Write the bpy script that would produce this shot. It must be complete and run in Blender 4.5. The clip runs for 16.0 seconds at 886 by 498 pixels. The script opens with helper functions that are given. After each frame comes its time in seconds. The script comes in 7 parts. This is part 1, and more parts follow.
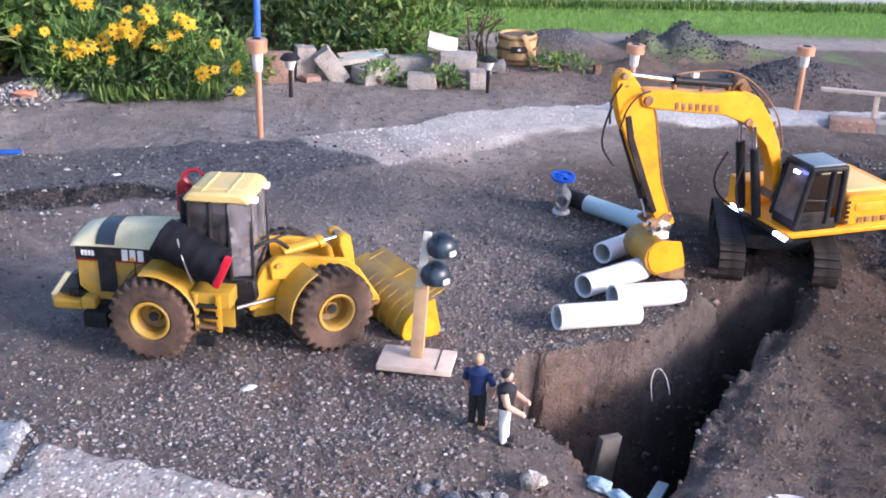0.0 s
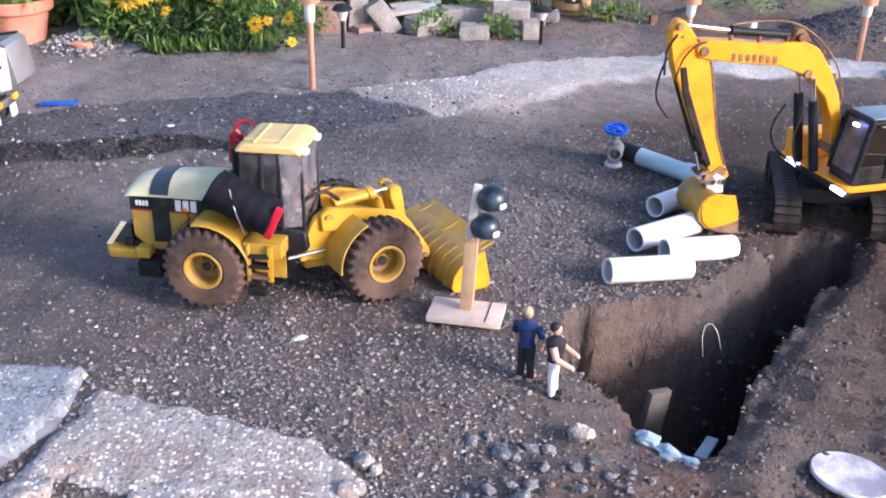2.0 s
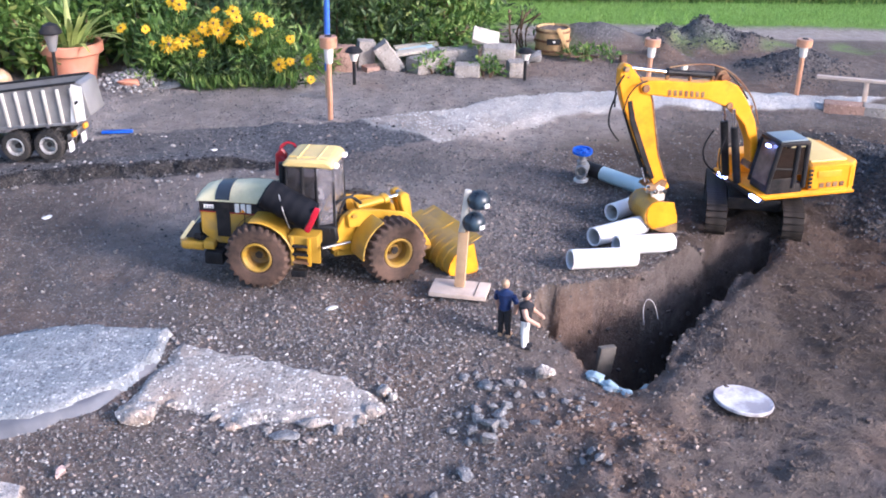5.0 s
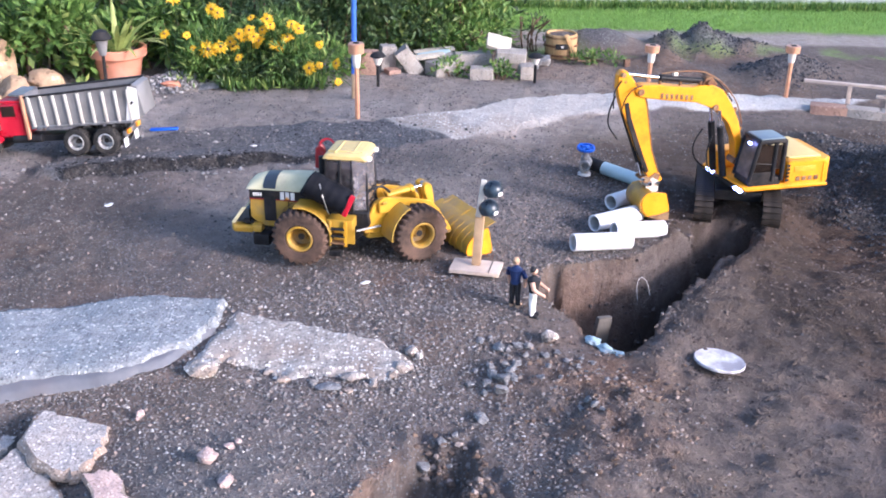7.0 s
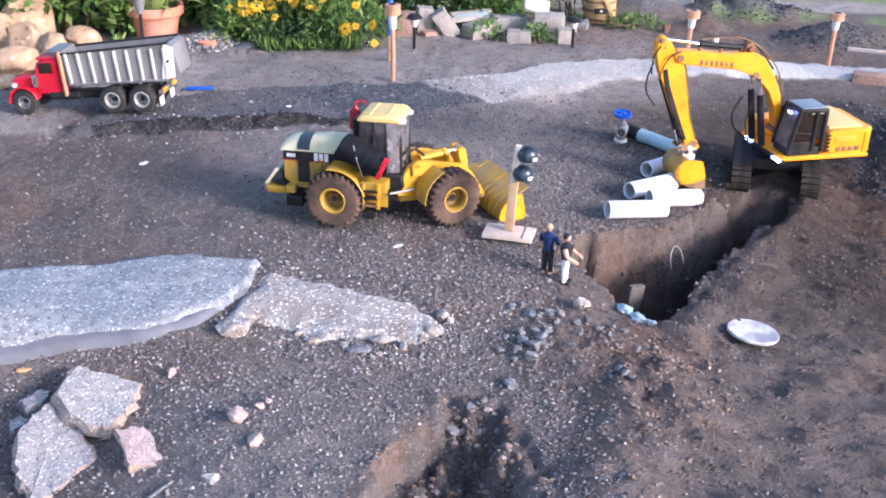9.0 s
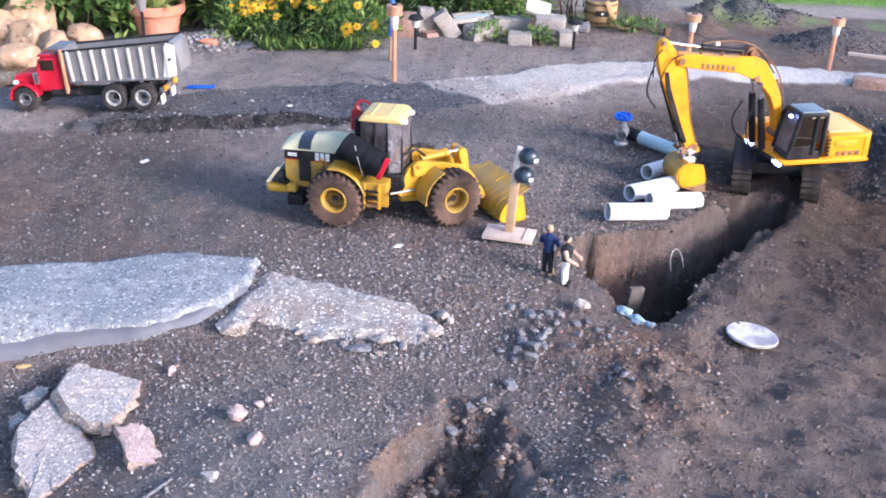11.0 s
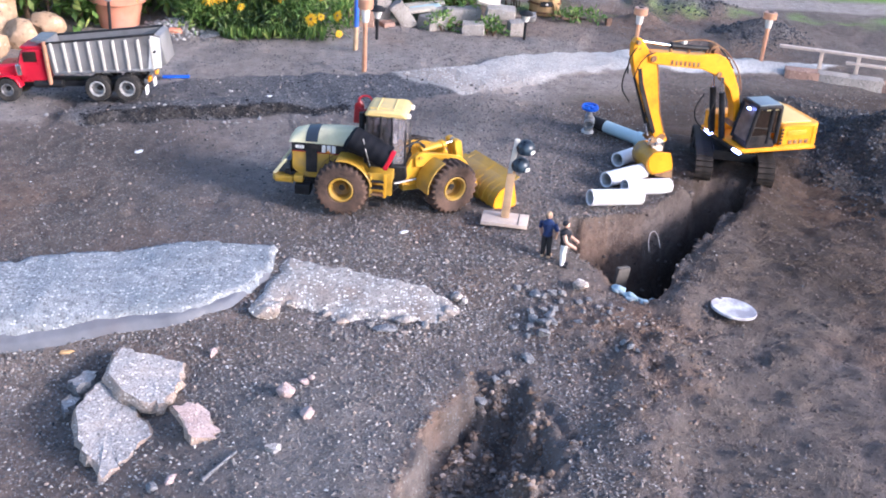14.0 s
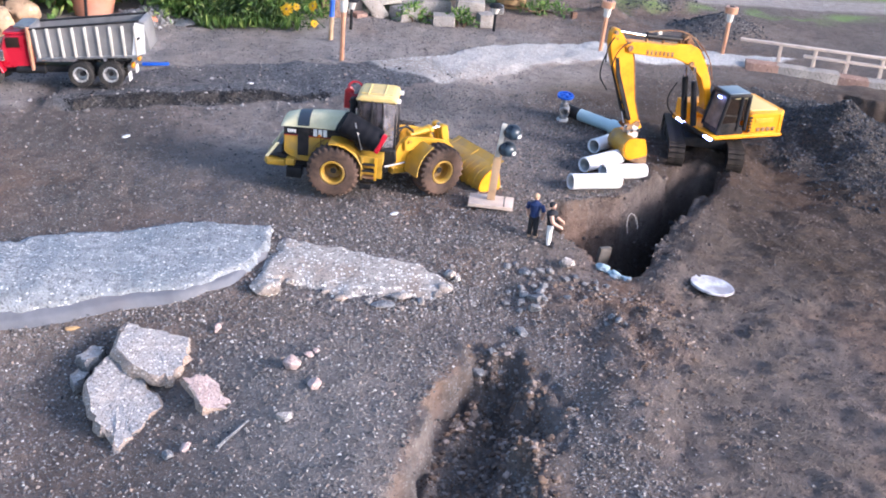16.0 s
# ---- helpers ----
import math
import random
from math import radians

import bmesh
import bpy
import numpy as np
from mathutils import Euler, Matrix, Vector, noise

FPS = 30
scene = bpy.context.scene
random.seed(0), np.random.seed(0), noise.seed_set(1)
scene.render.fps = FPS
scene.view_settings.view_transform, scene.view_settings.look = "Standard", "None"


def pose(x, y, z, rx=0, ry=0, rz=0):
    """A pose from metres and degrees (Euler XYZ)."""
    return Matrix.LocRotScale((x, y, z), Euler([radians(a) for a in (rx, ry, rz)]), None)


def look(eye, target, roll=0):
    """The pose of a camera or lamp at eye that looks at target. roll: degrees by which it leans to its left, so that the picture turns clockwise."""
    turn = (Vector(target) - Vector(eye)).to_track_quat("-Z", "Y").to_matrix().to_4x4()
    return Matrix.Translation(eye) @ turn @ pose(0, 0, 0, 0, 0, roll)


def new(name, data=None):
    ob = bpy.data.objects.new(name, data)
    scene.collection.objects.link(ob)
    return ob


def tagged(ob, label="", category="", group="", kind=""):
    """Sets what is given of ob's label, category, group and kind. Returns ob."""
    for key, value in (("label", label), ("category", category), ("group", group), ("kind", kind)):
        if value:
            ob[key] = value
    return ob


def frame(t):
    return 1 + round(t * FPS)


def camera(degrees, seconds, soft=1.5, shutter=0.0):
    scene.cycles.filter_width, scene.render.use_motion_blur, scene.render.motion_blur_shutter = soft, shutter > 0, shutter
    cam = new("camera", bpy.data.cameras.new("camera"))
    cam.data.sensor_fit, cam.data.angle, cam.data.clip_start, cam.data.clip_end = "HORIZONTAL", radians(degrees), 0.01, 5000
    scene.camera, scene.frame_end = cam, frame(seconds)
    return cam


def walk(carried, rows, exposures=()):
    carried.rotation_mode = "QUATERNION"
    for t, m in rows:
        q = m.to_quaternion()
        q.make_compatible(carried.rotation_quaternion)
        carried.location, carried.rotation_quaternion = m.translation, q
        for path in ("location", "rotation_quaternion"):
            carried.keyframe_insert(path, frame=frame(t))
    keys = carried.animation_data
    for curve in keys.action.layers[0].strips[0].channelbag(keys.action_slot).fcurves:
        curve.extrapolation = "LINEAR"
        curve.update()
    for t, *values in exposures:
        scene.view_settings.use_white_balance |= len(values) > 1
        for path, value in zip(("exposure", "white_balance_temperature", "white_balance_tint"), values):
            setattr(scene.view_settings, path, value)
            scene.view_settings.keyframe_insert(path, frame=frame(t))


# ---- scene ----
cam = camera(44.0, 16.0, 1.85)
PATH = [
    (0.0, 0.0186, 0.4920, 0.8316, 67.124, -1.441, -3.321),
    (0.5, 0.0212, 0.4905, 0.8314, 66.693, -0.917, -2.443),
    (1.0, 0.0217, 0.4949, 0.8312, 65.105, -0.751, -1.231),
    (1.5, 0.0231, 0.4932, 0.8321, 64.818, -0.551, -0.693),
    (2.0, 0.0219, 0.4942, 0.8311, 64.573, -0.709, -0.655),
    (2.5, 0.0239, 0.4929, 0.8330, 64.552, -0.605, -0.556),
    (3.0, 0.0223, 0.4030, 0.8661, 64.812, -0.593, -0.698),
    (3.5, 0.0301, 0.2487, 0.8981, 65.963, -0.509, -0.553),
    (4.0, 0.0251, 0.2173, 0.9050, 66.120, -0.643, -0.704),
    (6.5, -0.0085, -0.2658, 1.0592, 66.495, -0.602, -1.019),
    (7.0, -0.0119, -0.2638, 1.0572, 66.207, -0.647, -0.272),
    (7.5, -0.0083, -0.2616, 1.0555, 65.707, -0.627, 0.228),
    (8.0, -0.0116, -0.2564, 1.0563, 64.661, -0.670, 0.599),
    (8.5, -0.0113, -0.2546, 1.0554, 64.283, -0.765, 1.459),
    (11.0, -0.0168, -0.2586, 1.0540, 64.359, -1.491, 1.885),
    (11.5, -0.0253, -0.2603, 1.0554, 64.377, -1.600, 1.236),
    (12.0, -0.0396, -0.2726, 1.0689, 64.136, -1.921, 1.711),
    (12.5, -0.0627, -0.3075, 1.0855, 63.349, -2.266, 1.180),
    (13.0, -0.1131, -0.3523, 1.0970, 62.811, -2.545, -1.090),
    (13.5, -0.1895, -0.3839, 1.1336, 62.766, -3.031, -2.945),
    (14.0, -0.2663, -0.4104, 1.1445, 63.277, -3.286, -3.471),
    (14.5, -0.3141, -0.4387, 1.1418, 62.807, -4.147, -3.906),
    (15.0, -0.3514, -0.4626, 1.1507, 62.972, -4.260, -3.984),
    (15.5, -0.3863, -0.4751, 1.1414, 62.697, -4.729, -4.209),
    (16.0, -0.3799, -0.4951, 1.1432, 63.274, -4.545, -6.137),
]
def key_rows():
    return [(t, pose(x, y, z, rx, ry, rz)) for t, x, y, z, rx, ry, rz in PATH]


walk(cam, key_rows(), [(0.0, 1.44, 5570, 21), (3.0, 1.46, 5560, 21), (6.5, 1.57, 5470, 20), (14.5, 1.59, 5470, 18), (16.0, 1.58, 5600, 17)])

# ---- light ----
world = bpy.data.worlds.new("evening_sky")
scene.world = world
world.use_nodes = True
wn = world.node_tree.nodes
wl = world.node_tree.links
sky = wn.new("ShaderNodeTexSky")
sky.sky_type, sky.sun_disc = "NISHITA", False
SUN_AZ, SUN_EL = 122.0, 21.0      # degrees: compass turn from +y to the sun (clockwise), and height
sky.sun_elevation, sky.sun_rotation = radians(SUN_EL), radians(SUN_AZ)
sky.air_density, sky.dust_density = 1.2, 2.0
wn["Background"].inputs["Strength"].default_value = 0.118
wl.new(sky.outputs["Color"], wn["Background"].inputs["Color"])
sun_data = bpy.data.lights.new("sun", "SUN")
sun_data.energy, sun_data.angle, sun_data.color = 2.05, radians(14), (1.0, 0.86, 0.74)
sun = new("sun", sun_data)
_a = radians(SUN_AZ)
sun.matrix_world = look((math.sin(_a) * 10, math.cos(_a) * 10, 10 * math.tan(radians(SUN_EL))), (0, 0, 0))

# ---- materials ----


def nodes_of(name):
    m = bpy.data.materials.new(name)
    m.use_nodes = True
    nt = m.node_tree
    return m, nt.nodes, nt.links, nt.nodes["Principled BSDF"]


def noise_node(n, l, scale, detail=4.0, rough=0.6, coord=None):
    t = n.new("ShaderNodeTexNoise")
    t.inputs["Scale"].default_value, t.inputs["Detail"].default_value, t.inputs["Roughness"].default_value = scale, detail, rough
    if coord:
        l.new(coord, t.inputs["Vector"])
    return t.outputs["Fac"]


def ramp(n, l, fac, stops):
    r = n.new("ShaderNodeValToRGB")
    while len(r.color_ramp.elements) < len(stops):
        r.color_ramp.elements.new(0.5)
    for e, (p, c) in zip(r.color_ramp.elements, stops):
        e.position, e.color = p, (*c, 1) if len(c) == 3 else c
    l.new(fac, r.inputs["Fac"])
    return r.outputs["Color"]


def mix(n, l, fac, a, b, mode="MIX"):
    m = n.new("ShaderNodeMix")
    m.data_type, m.blend_type = "RGBA", mode
    for sock, v in ((m.inputs[0], fac), (m.inputs[6], a), (m.inputs[7], b)):
        if isinstance(v, (int, float)):
            sock.default_value = v
        elif isinstance(v, tuple):
            sock.default_value = (*v, 1)
        else:
            l.new(v, sock)
    return m.outputs[2]


def g(v):
    return (v, v, v)


def bump(n, l, height, strength, dist, bsdf, below=None):
    b = n.new("ShaderNodeBump")
    b.inputs["Strength"].default_value, b.inputs["Distance"].default_value = strength, dist
    l.new(height, b.inputs["Height"])
    if below:
        l.new(below, b.inputs["Normal"])
    l.new(b.outputs["Normal"], bsdf.inputs["Normal"])
    return b.outputs["Normal"]


def surface(name, a, b, scale=40.0, rough=0.6, metal=0.0, relief=0.1, dirt=None, dirt_at=0.55, fine=300.0, vary=0.0, rough2=None):
    """A worn surface: two tones at one scale, dirt patches at a wider one, fine grain as relief."""
    m, n, l, s = nodes_of(name)
    co = n.new("ShaderNodeTexCoord").outputs["Object"]
    f1 = noise_node(n, l, scale, 5, 0.6, co)
    col = ramp(n, l, f1, [(0.32, a), (0.68, b)])
    if dirt:
        f2 = noise_node(n, l, scale * 0.35, 6, 0.7, co)
        k = ramp(n, l, f2, [(dirt_at - 0.08, g(0)), (dirt_at + 0.12, g(1))])
        col = mix(n, l, k, col, dirt)
    if vary:
        oi = n.new("ShaderNodeObjectInfo")
        h = n.new("ShaderNodeHueSaturation")
        mr = n.new("ShaderNodeMapRange")
        mr.inputs["To Min"].default_value, mr.inputs["To Max"].default_value = 1 - vary, 1 + vary
        l.new(oi.outputs["Random"], mr.inputs["Value"])
        l.new(mr.outputs["Result"], h.inputs["Value"])
        l.new(col, h.inputs["Color"])
        col = h.outputs["Color"]
    l.new(col, s.inputs["Base Color"])
    s.inputs["Metallic"].default_value = metal
    f3 = noise_node(n, l, fine, 4, 0.7, co)
    rr = n.new("ShaderNodeMapRange")
    rr.inputs["To Min"].default_value, rr.inputs["To Max"].default_value = max(rough - 0.15, 0.02), min((rough2 or rough) + 0.15, 1)
    l.new(f1, rr.inputs["Value"])
    l.new(rr.outputs["Result"], s.inputs["Roughness"])
    if relief:
        bump(n, l, f3, relief, 0.002, s)
    return m


def bent(n, l, co, scale, amount):
    """Coordinates pushed about, so that cells come out ragged."""
    t = n.new("ShaderNodeTexNoise")
    t.inputs["Scale"].default_value, t.inputs["Detail"].default_value = scale, 3
    l.new(co, t.inputs["Vector"])
    s = n.new("ShaderNodeVectorMath")
    s.operation = "MULTIPLY_ADD"
    l.new(t.outputs["Color"], s.inputs[0])
    s.inputs[1].default_value = (amount, amount, amount)
    l.new(co, s.inputs[2])
    return s.outputs[0]


def stone_mat(name, a, b, flecks, fleck_scale=220.0, fleck_amount=0.12, rough=0.85, wide=9.0, tint=None, gritty=0.75):
    """Aggregate: a mottled matrix with pale or dark chips set in it."""
    m, n, l, s = nodes_of(name)
    co = n.new("ShaderNodeTexCoord").outputs["Object"]
    f1 = noise_node(n, l, wide * 4, 6, 0.65, co)
    col = ramp(n, l, f1, [(0.3, a), (0.7, b)])
    if tint:
        f2 = noise_node(n, l, wide, 5, 0.6, co)
        col = mix(n, l, ramp(n, l, f2, [(0.45, g(0)), (0.7, g(1))]), col, tint)
    v = n.new("ShaderNodeTexVoronoi")
    v.inputs["Scale"].default_value = fleck_scale
    l.new(bent(n, l, co, fleck_scale * 1.3, 0.9 / fleck_scale), v.inputs["Vector"])
    sep = n.new("ShaderNodeSeparateColor")
    l.new(v.outputs["Color"], sep.inputs["Color"])
    k = ramp(n, l, sep.outputs["Red"], [(1 - fleck_amount - 0.02, g(0)), (1 - fleck_amount, g(1))])
    k2 = ramp(n, l, v.outputs["Distance"], [(0.35, g(1)), (0.6, g(0))])
    grit = noise_node(n, l, 230, 5, 0.8, co)
    col = mix(n, l, gritty, col, ramp(n, l, grit, [(0.34, g(0.35)), (0.5, g(0.85)), (0.66, g(1.0))]), "MULTIPLY")
    dk = ramp(n, l, sep.outputs["Blue"], [(0.80, g(0)), (0.83, g(0.6))])
    col = mix(n, l, mix(n, l, 1.0, dk, k2, "MULTIPLY"), col, tuple(0.35 * c for c in a))
    col = mix(n, l, mix(n, l, 1.0, k, k2, "MULTIPLY"), col, flecks)
    l.new(col, s.inputs["Base Color"])
    s.inputs["Roughness"].default_value = rough
    b0 = bump(n, l, grit, 0.6, 0.003, s)
    b1 = bump(n, l, f1, 0.35, 0.006, s, b0)
    inv = ramp(n, l, v.outputs["Distance"], [(0.0, g(1)), (0.8, g(0))])
    bump(n, l, inv, 0.5, 0.003, s, b1)
    return m


def ground_mat():
    """Soil of the site; the sheet's own masks say where stone chips, dark chips, grass and clay lie."""
    m, n, l, s = nodes_of("site_soil")
    co = n.new("ShaderNodeTexCoord").outputs["Object"]
    ma = n.new("ShaderNodeVertexColor")
    ma.layer_name = "cover"
    mb = n.new("ShaderNodeVertexColor")
    mb.layer_name = "cover_two"
    A = n.new("ShaderNodeSeparateColor")
    l.new(ma.outputs["Color"], A.inputs["Color"])
    Bm = n.new("ShaderNodeSeparateColor")
    l.new(mb.outputs["Color"], Bm.inputs["Color"])
    wide = noise_node(n, l, 3.0, 6, 0.65, co)
    mid = noise_node(n, l, 28.0, 6, 0.7, co)
    fine = noise_node(n, l, 160.0, 5, 0.75, co)
    soil = ramp(n, l, mid, [(0.25, (0.100, 0.080, 0.073)), (0.5, (0.188, 0.153, 0.140)), (0.75, (0.275, 0.228, 0.210))])
    soil = mix(n, l, ramp(n, l, wide, [(0.40, g(0)), (0.62, g(0.65))]), soil, (0.150, 0.124, 0.108))
    # stone chips in the soil
    v = n.new("ShaderNodeTexVoronoi")
    v.inputs["Scale"].default_value = 190.0
    l.new(bent(n, l, co, 240.0, 0.005), v.inputs["Vector"])
    vs = n.new("ShaderNodeSeparateColor")
    l.new(v.outputs["Color"], vs.inputs["Color"])
    chip = ramp(n, l, v.outputs["Distance"], [(0.30, g(1)), (0.55, g(0))])
    chipcol = ramp(n, l, vs.outputs["Green"], [(0.0, (0.10, 0.097, 0.10)), (0.45, (0.222, 0.215, 0.219)), (0.85, (0.315, 0.302, 0.305)), (1.0, (0.46, 0.43, 0.41))])
    some = ramp(n, l, vs.outputs["Red"], [(0.50, g(0)), (0.54, g(1))])
    stony = mix(n, l, 1.0, chip, some, "MULTIPLY")
    stony = mix(n, l, 1.0, stony, Bm.outputs["Red"], "MULTIPLY")
    col = mix(n, l, stony, soil, chipcol)
    clay = ramp(n, l, mid, [(0.3, (0.165, 0.102, 0.074)), (0.7, (0.325, 0.215, 0.160))])
    col = mix(n, l, Bm.outputs["Green"], col, clay)
    dark = ramp(n, l, vs.outputs["Green"], [(0.0, (0.085, 0.084, 0.092)), (0.6, (0.140, 0.139, 0.150)), (0.92, (0.19, 0.188, 0.20)), (1.0, (0.32, 0.32, 0.33))])
    col = mix(n, l, A.outputs["Green"], col, dark)
    pale = ramp(n, l, vs.outputs["Green"], [(0.0, (0.54, 0.535, 0.53)), (0.5, (0.69, 0.68, 0.67)), (1.0, (0.82, 0.81, 0.80))])
    col = mix(n, l, A.outputs["Red"], col, pale)
    grass = ramp(n, l, fine, [(0.3, (0.15, 0.28, 0.055)), (0.7, (0.28, 0.47, 0.11))])
    col = mix(n, l, A.outputs["Blue"], col, grass)
    paved = ramp(n, l, mid, [(0.3, (0.285, 0.250, 0.232)), (0.7, (0.46, 0.405, 0.375))])
    col = mix(n, l, Bm.outputs["Blue"], col, paved)
    # multiplies the soil down: damp ground, plus shade painted into the trench
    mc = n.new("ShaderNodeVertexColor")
    mc.layer_name = "damp_shade"
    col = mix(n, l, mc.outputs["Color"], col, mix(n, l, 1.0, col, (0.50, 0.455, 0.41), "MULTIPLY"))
    l.new(col, s.inputs["Base Color"])
    s.inputs["Roughness"].default_value = 0.9
    s.inputs["Specular IOR Level"].default_value = 0.25
    b1 = bump(n, l, mid, 0.8, 0.016, s)
    b2 = bump(n, l, fine, 1.0, 0.008, s, b1)
    bump(n, l, chip, 0.5, 0.003, s, b2)
    return m


def leaf_mat(name, a, b, yellow=None):
    m, n, l, s = nodes_of(name)
    ge = n.new("ShaderNodeNewGeometry")
    stops = [(0.0, a), (0.75, b)] + ([(1.0, yellow)] if yellow else [])
    col = ramp(n, l, ge.outputs["Random Per Island"], stops)
    co = n.new("ShaderNodeTexCoord").outputs["Object"]
    col = mix(n, l, 0.35, col, ramp(n, l, noise_node(n, l, 60, 3, 0.6, co), [(0.3, g(0.25)), (0.7, g(0.9))]), "MULTIPLY")
    l.new(col, s.inputs["Base Color"])
    s.inputs["Roughness"].default_value = 0.55
    t = n.new("ShaderNodeBsdfTranslucent")
    l.new(col, t.inputs["Color"])
    ms = n.new("ShaderNodeMixShader")
    ms.inputs[0].default_value = 0.3
    l.new(s.outputs[0], ms.inputs[1])
    l.new(t.outputs[0], ms.inputs[2])
    l.new(ms.outputs[0], n["Material Output"].inputs["Surface"])
    return m


def glow_mat(name, colour, strength):
    m, n, l, s = nodes_of(name)
    s.inputs["Base Color"].default_value = (*colour, 1)
    s.inputs["Emission Color"].default_value = (*colour, 1)
    s.inputs["Emission Strength"].default_value = strength
    return m


def glass_mat(name, colour, rough=0.08, dust=(0.45, 0.42, 0.40), haze=0.28, least=0.08):
    m, n, l, s = nodes_of(name)
    co = n.new("ShaderNodeTexCoord").outputs["Object"]
    tr = n.new("ShaderNodeBsdfTransparent")
    tr.inputs["Color"].default_value = (*colour, 1)
    gl = n.new("ShaderNodeBsdfGlossy")
    gl.inputs["Roughness"].default_value = rough
    df = n.new("ShaderNodeBsdfDiffuse")
    df.inputs["Color"].default_value = (*dust, 1)
    m1 = n.new("ShaderNodeMixShader")
    l.new(ramp(n, l, noise_node(n, l, 30, 4, 0.6, co), [(0.35, g(least)), (0.7, g(haze))]), m1.inputs[0])
    l.new(tr.outputs[0], m1.inputs[1])
    l.new(df.outputs[0], m1.inputs[2])
    fr = n.new("ShaderNodeFresnel")
    m2 = n.new("ShaderNodeMixShader")
    l.new(fr.outputs[0], m2.inputs[0])
    l.new(m1.outputs[0], m2.inputs[1])
    l.new(gl.outputs[0], m2.inputs[2])
    l.new(m2.outputs[0], n["Material Output"].inputs["Surface"])
    return m


SOIL = ground_mat()
YELLOW = surface("loader_yellow", (0.40, 0.235, 0.022), (0.50, 0.30, 0.035), 28, 0.42, 0, 0.06, (0.27, 0.19, 0.085), 0.57)
ARM_YELLOW = surface("lift_arm_yellow", (0.52, 0.27, 0.012), (0.62, 0.34, 0.022), 25, 0.42, 0, 0.05, (0.30, 0.19, 0.06), 0.64)
YELLOW_PALE = surface("roof_pale_yellow", (0.62, 0.46, 0.17), (0.72, 0.54, 0.22), 25, 0.5, 0, 0.05, (0.56, 0.43, 0.22), 0.62)
CREAM = surface("hood_cream", (0.56, 0.52, 0.32), (0.68, 0.63, 0.42), 30, 0.5, 0, 0.05, (0.44, 0.38, 0.26), 0.62)
ORANGE = surface("excavator_orange_yellow", (0.76, 0.29, 0.003), (0.86, 0.36, 0.006), 26, 0.36, 0, 0.05, (0.44, 0.17, 0.02), 0.61)
BUCKET_OCHRE = surface("bucket_ochre", (0.36, 0.18, 0.018), (0.48, 0.26, 0.03), 30, 0.45, 0, 0.08, (0.16, 0.11, 0.07), 0.56)
# dirty ochre, darker than the rim to paint the shade in the dish
RIM_DUST_SHADE = surface("dusty_shaded_rim_ochre", (0.24, 0.13, 0.015), (0.34, 0.19, 0.022), 60, 0.6, 0, 0.1, (0.16, 0.11, 0.06), 0.55)
BLACK = surface("black_paint", (0.012, 0.012, 0.014), (0.03, 0.03, 0.033), 30, 0.45, 0, 0.05, (0.06, 0.05, 0.045), 0.6)
PADDED = surface("black_padded_cloth", (0.005, 0.006, 0.009), (0.012, 0.013, 0.018), 35, 0.75, 0, 0.15)
RUBBER = surface("dusty_rubber", (0.034, 0.026, 0.023), (0.085, 0.058, 0.047), 30, 0.85, 0, 0.3, (0.145, 0.092, 0.070), 0.50)
TRUCK_RUBBER = surface("truck_rubber", (0.022, 0.021, 0.021), (0.050, 0.047, 0.045), 40, 0.8, 0, 0.2, (0.085, 0.072, 0.064), 0.58)
BRIGHT_RIM = surface("polished_rim", (0.55, 0.54, 0.53), (0.70, 0.69, 0.68), 40, 0.3, 0.5, 0.03, (0.25, 0.23, 0.21), 0.62)
TRACK = surface("muddy_track", (0.016, 0.014, 0.013), (0.045, 0.038, 0.034), 40, 0.85, 0, 0.35, (0.085, 0.067, 0.057), 0.6)
RED = surface("red_paint", (0.44, 0.008, 0.026), (0.56, 0.014, 0.038), 20, 0.3, 0, 0.03)
DARKRED = surface("dark_red_plastic", (0.22, 0.008, 0.014), (0.34, 0.014, 0.022), 20, 0.4, 0, 0.03)
STEEL = surface("steel_grey", (0.26, 0.26, 0.27), (0.40, 0.40, 0.41), 40, 0.4, 0.7, 0.08, (0.13, 0.11, 0.10), 0.6)
CHROME = surface("chrome", (0.75, 0.75, 0.76), (0.85, 0.85, 0.86), 40, 0.2, 1.0, 0.02)
RUST = surface("rusty_joint", (0.12, 0.055, 0.028), (0.26, 0.125, 0.06), 60, 0.7, 0.3, 0.2, (0.32, 0.22, 0.12), 0.55)
COPPER = surface("copper_tube", (0.72, 0.36, 0.22), (0.82, 0.46, 0.30), 30, 0.35, 0.55, 0.03, (0.60, 0.34, 0.22), 0.55)
FROST = surface("frosted_lens", (0.62, 0.58, 0.54), (0.74, 0.70, 0.66), 30, 0.4, 0, 0.02)
PVC = surface("white_pvc", (0.70, 0.69, 0.72), (0.80, 0.80, 0.82), 14, 0.35, 0, 0.02, (0.55, 0.52, 0.50), 0.66)
PVC_IN = surface("pvc_bore_grey", (0.50, 0.49, 0.48), (0.62, 0.61, 0.60), 14, 0.5, 0, 0.02)
PALE_BLUE = surface("pale_blue_pipe", (0.36, 0.50, 0.56), (0.46, 0.60, 0.65), 12, 0.4, 0, 0.03, (0.28, 0.34, 0.37), 0.6)
BAG_BLUE = surface("pale_blue_film", (0.26, 0.36, 0.43), (0.42, 0.54, 0.60), 70, 0.35, 0, 0.3, (0.20, 0.22, 0.25), 0.56)
BLUE = surface("blue_paint", (0.01, 0.07, 0.45), (0.02, 0.12, 0.58), 25, 0.35, 0, 0.03)
BLUE_POLE = surface("blue_pole", (0.03, 0.10, 0.48), (0.06, 0.17, 0.60), 12, 0.4, 0, 0.03)
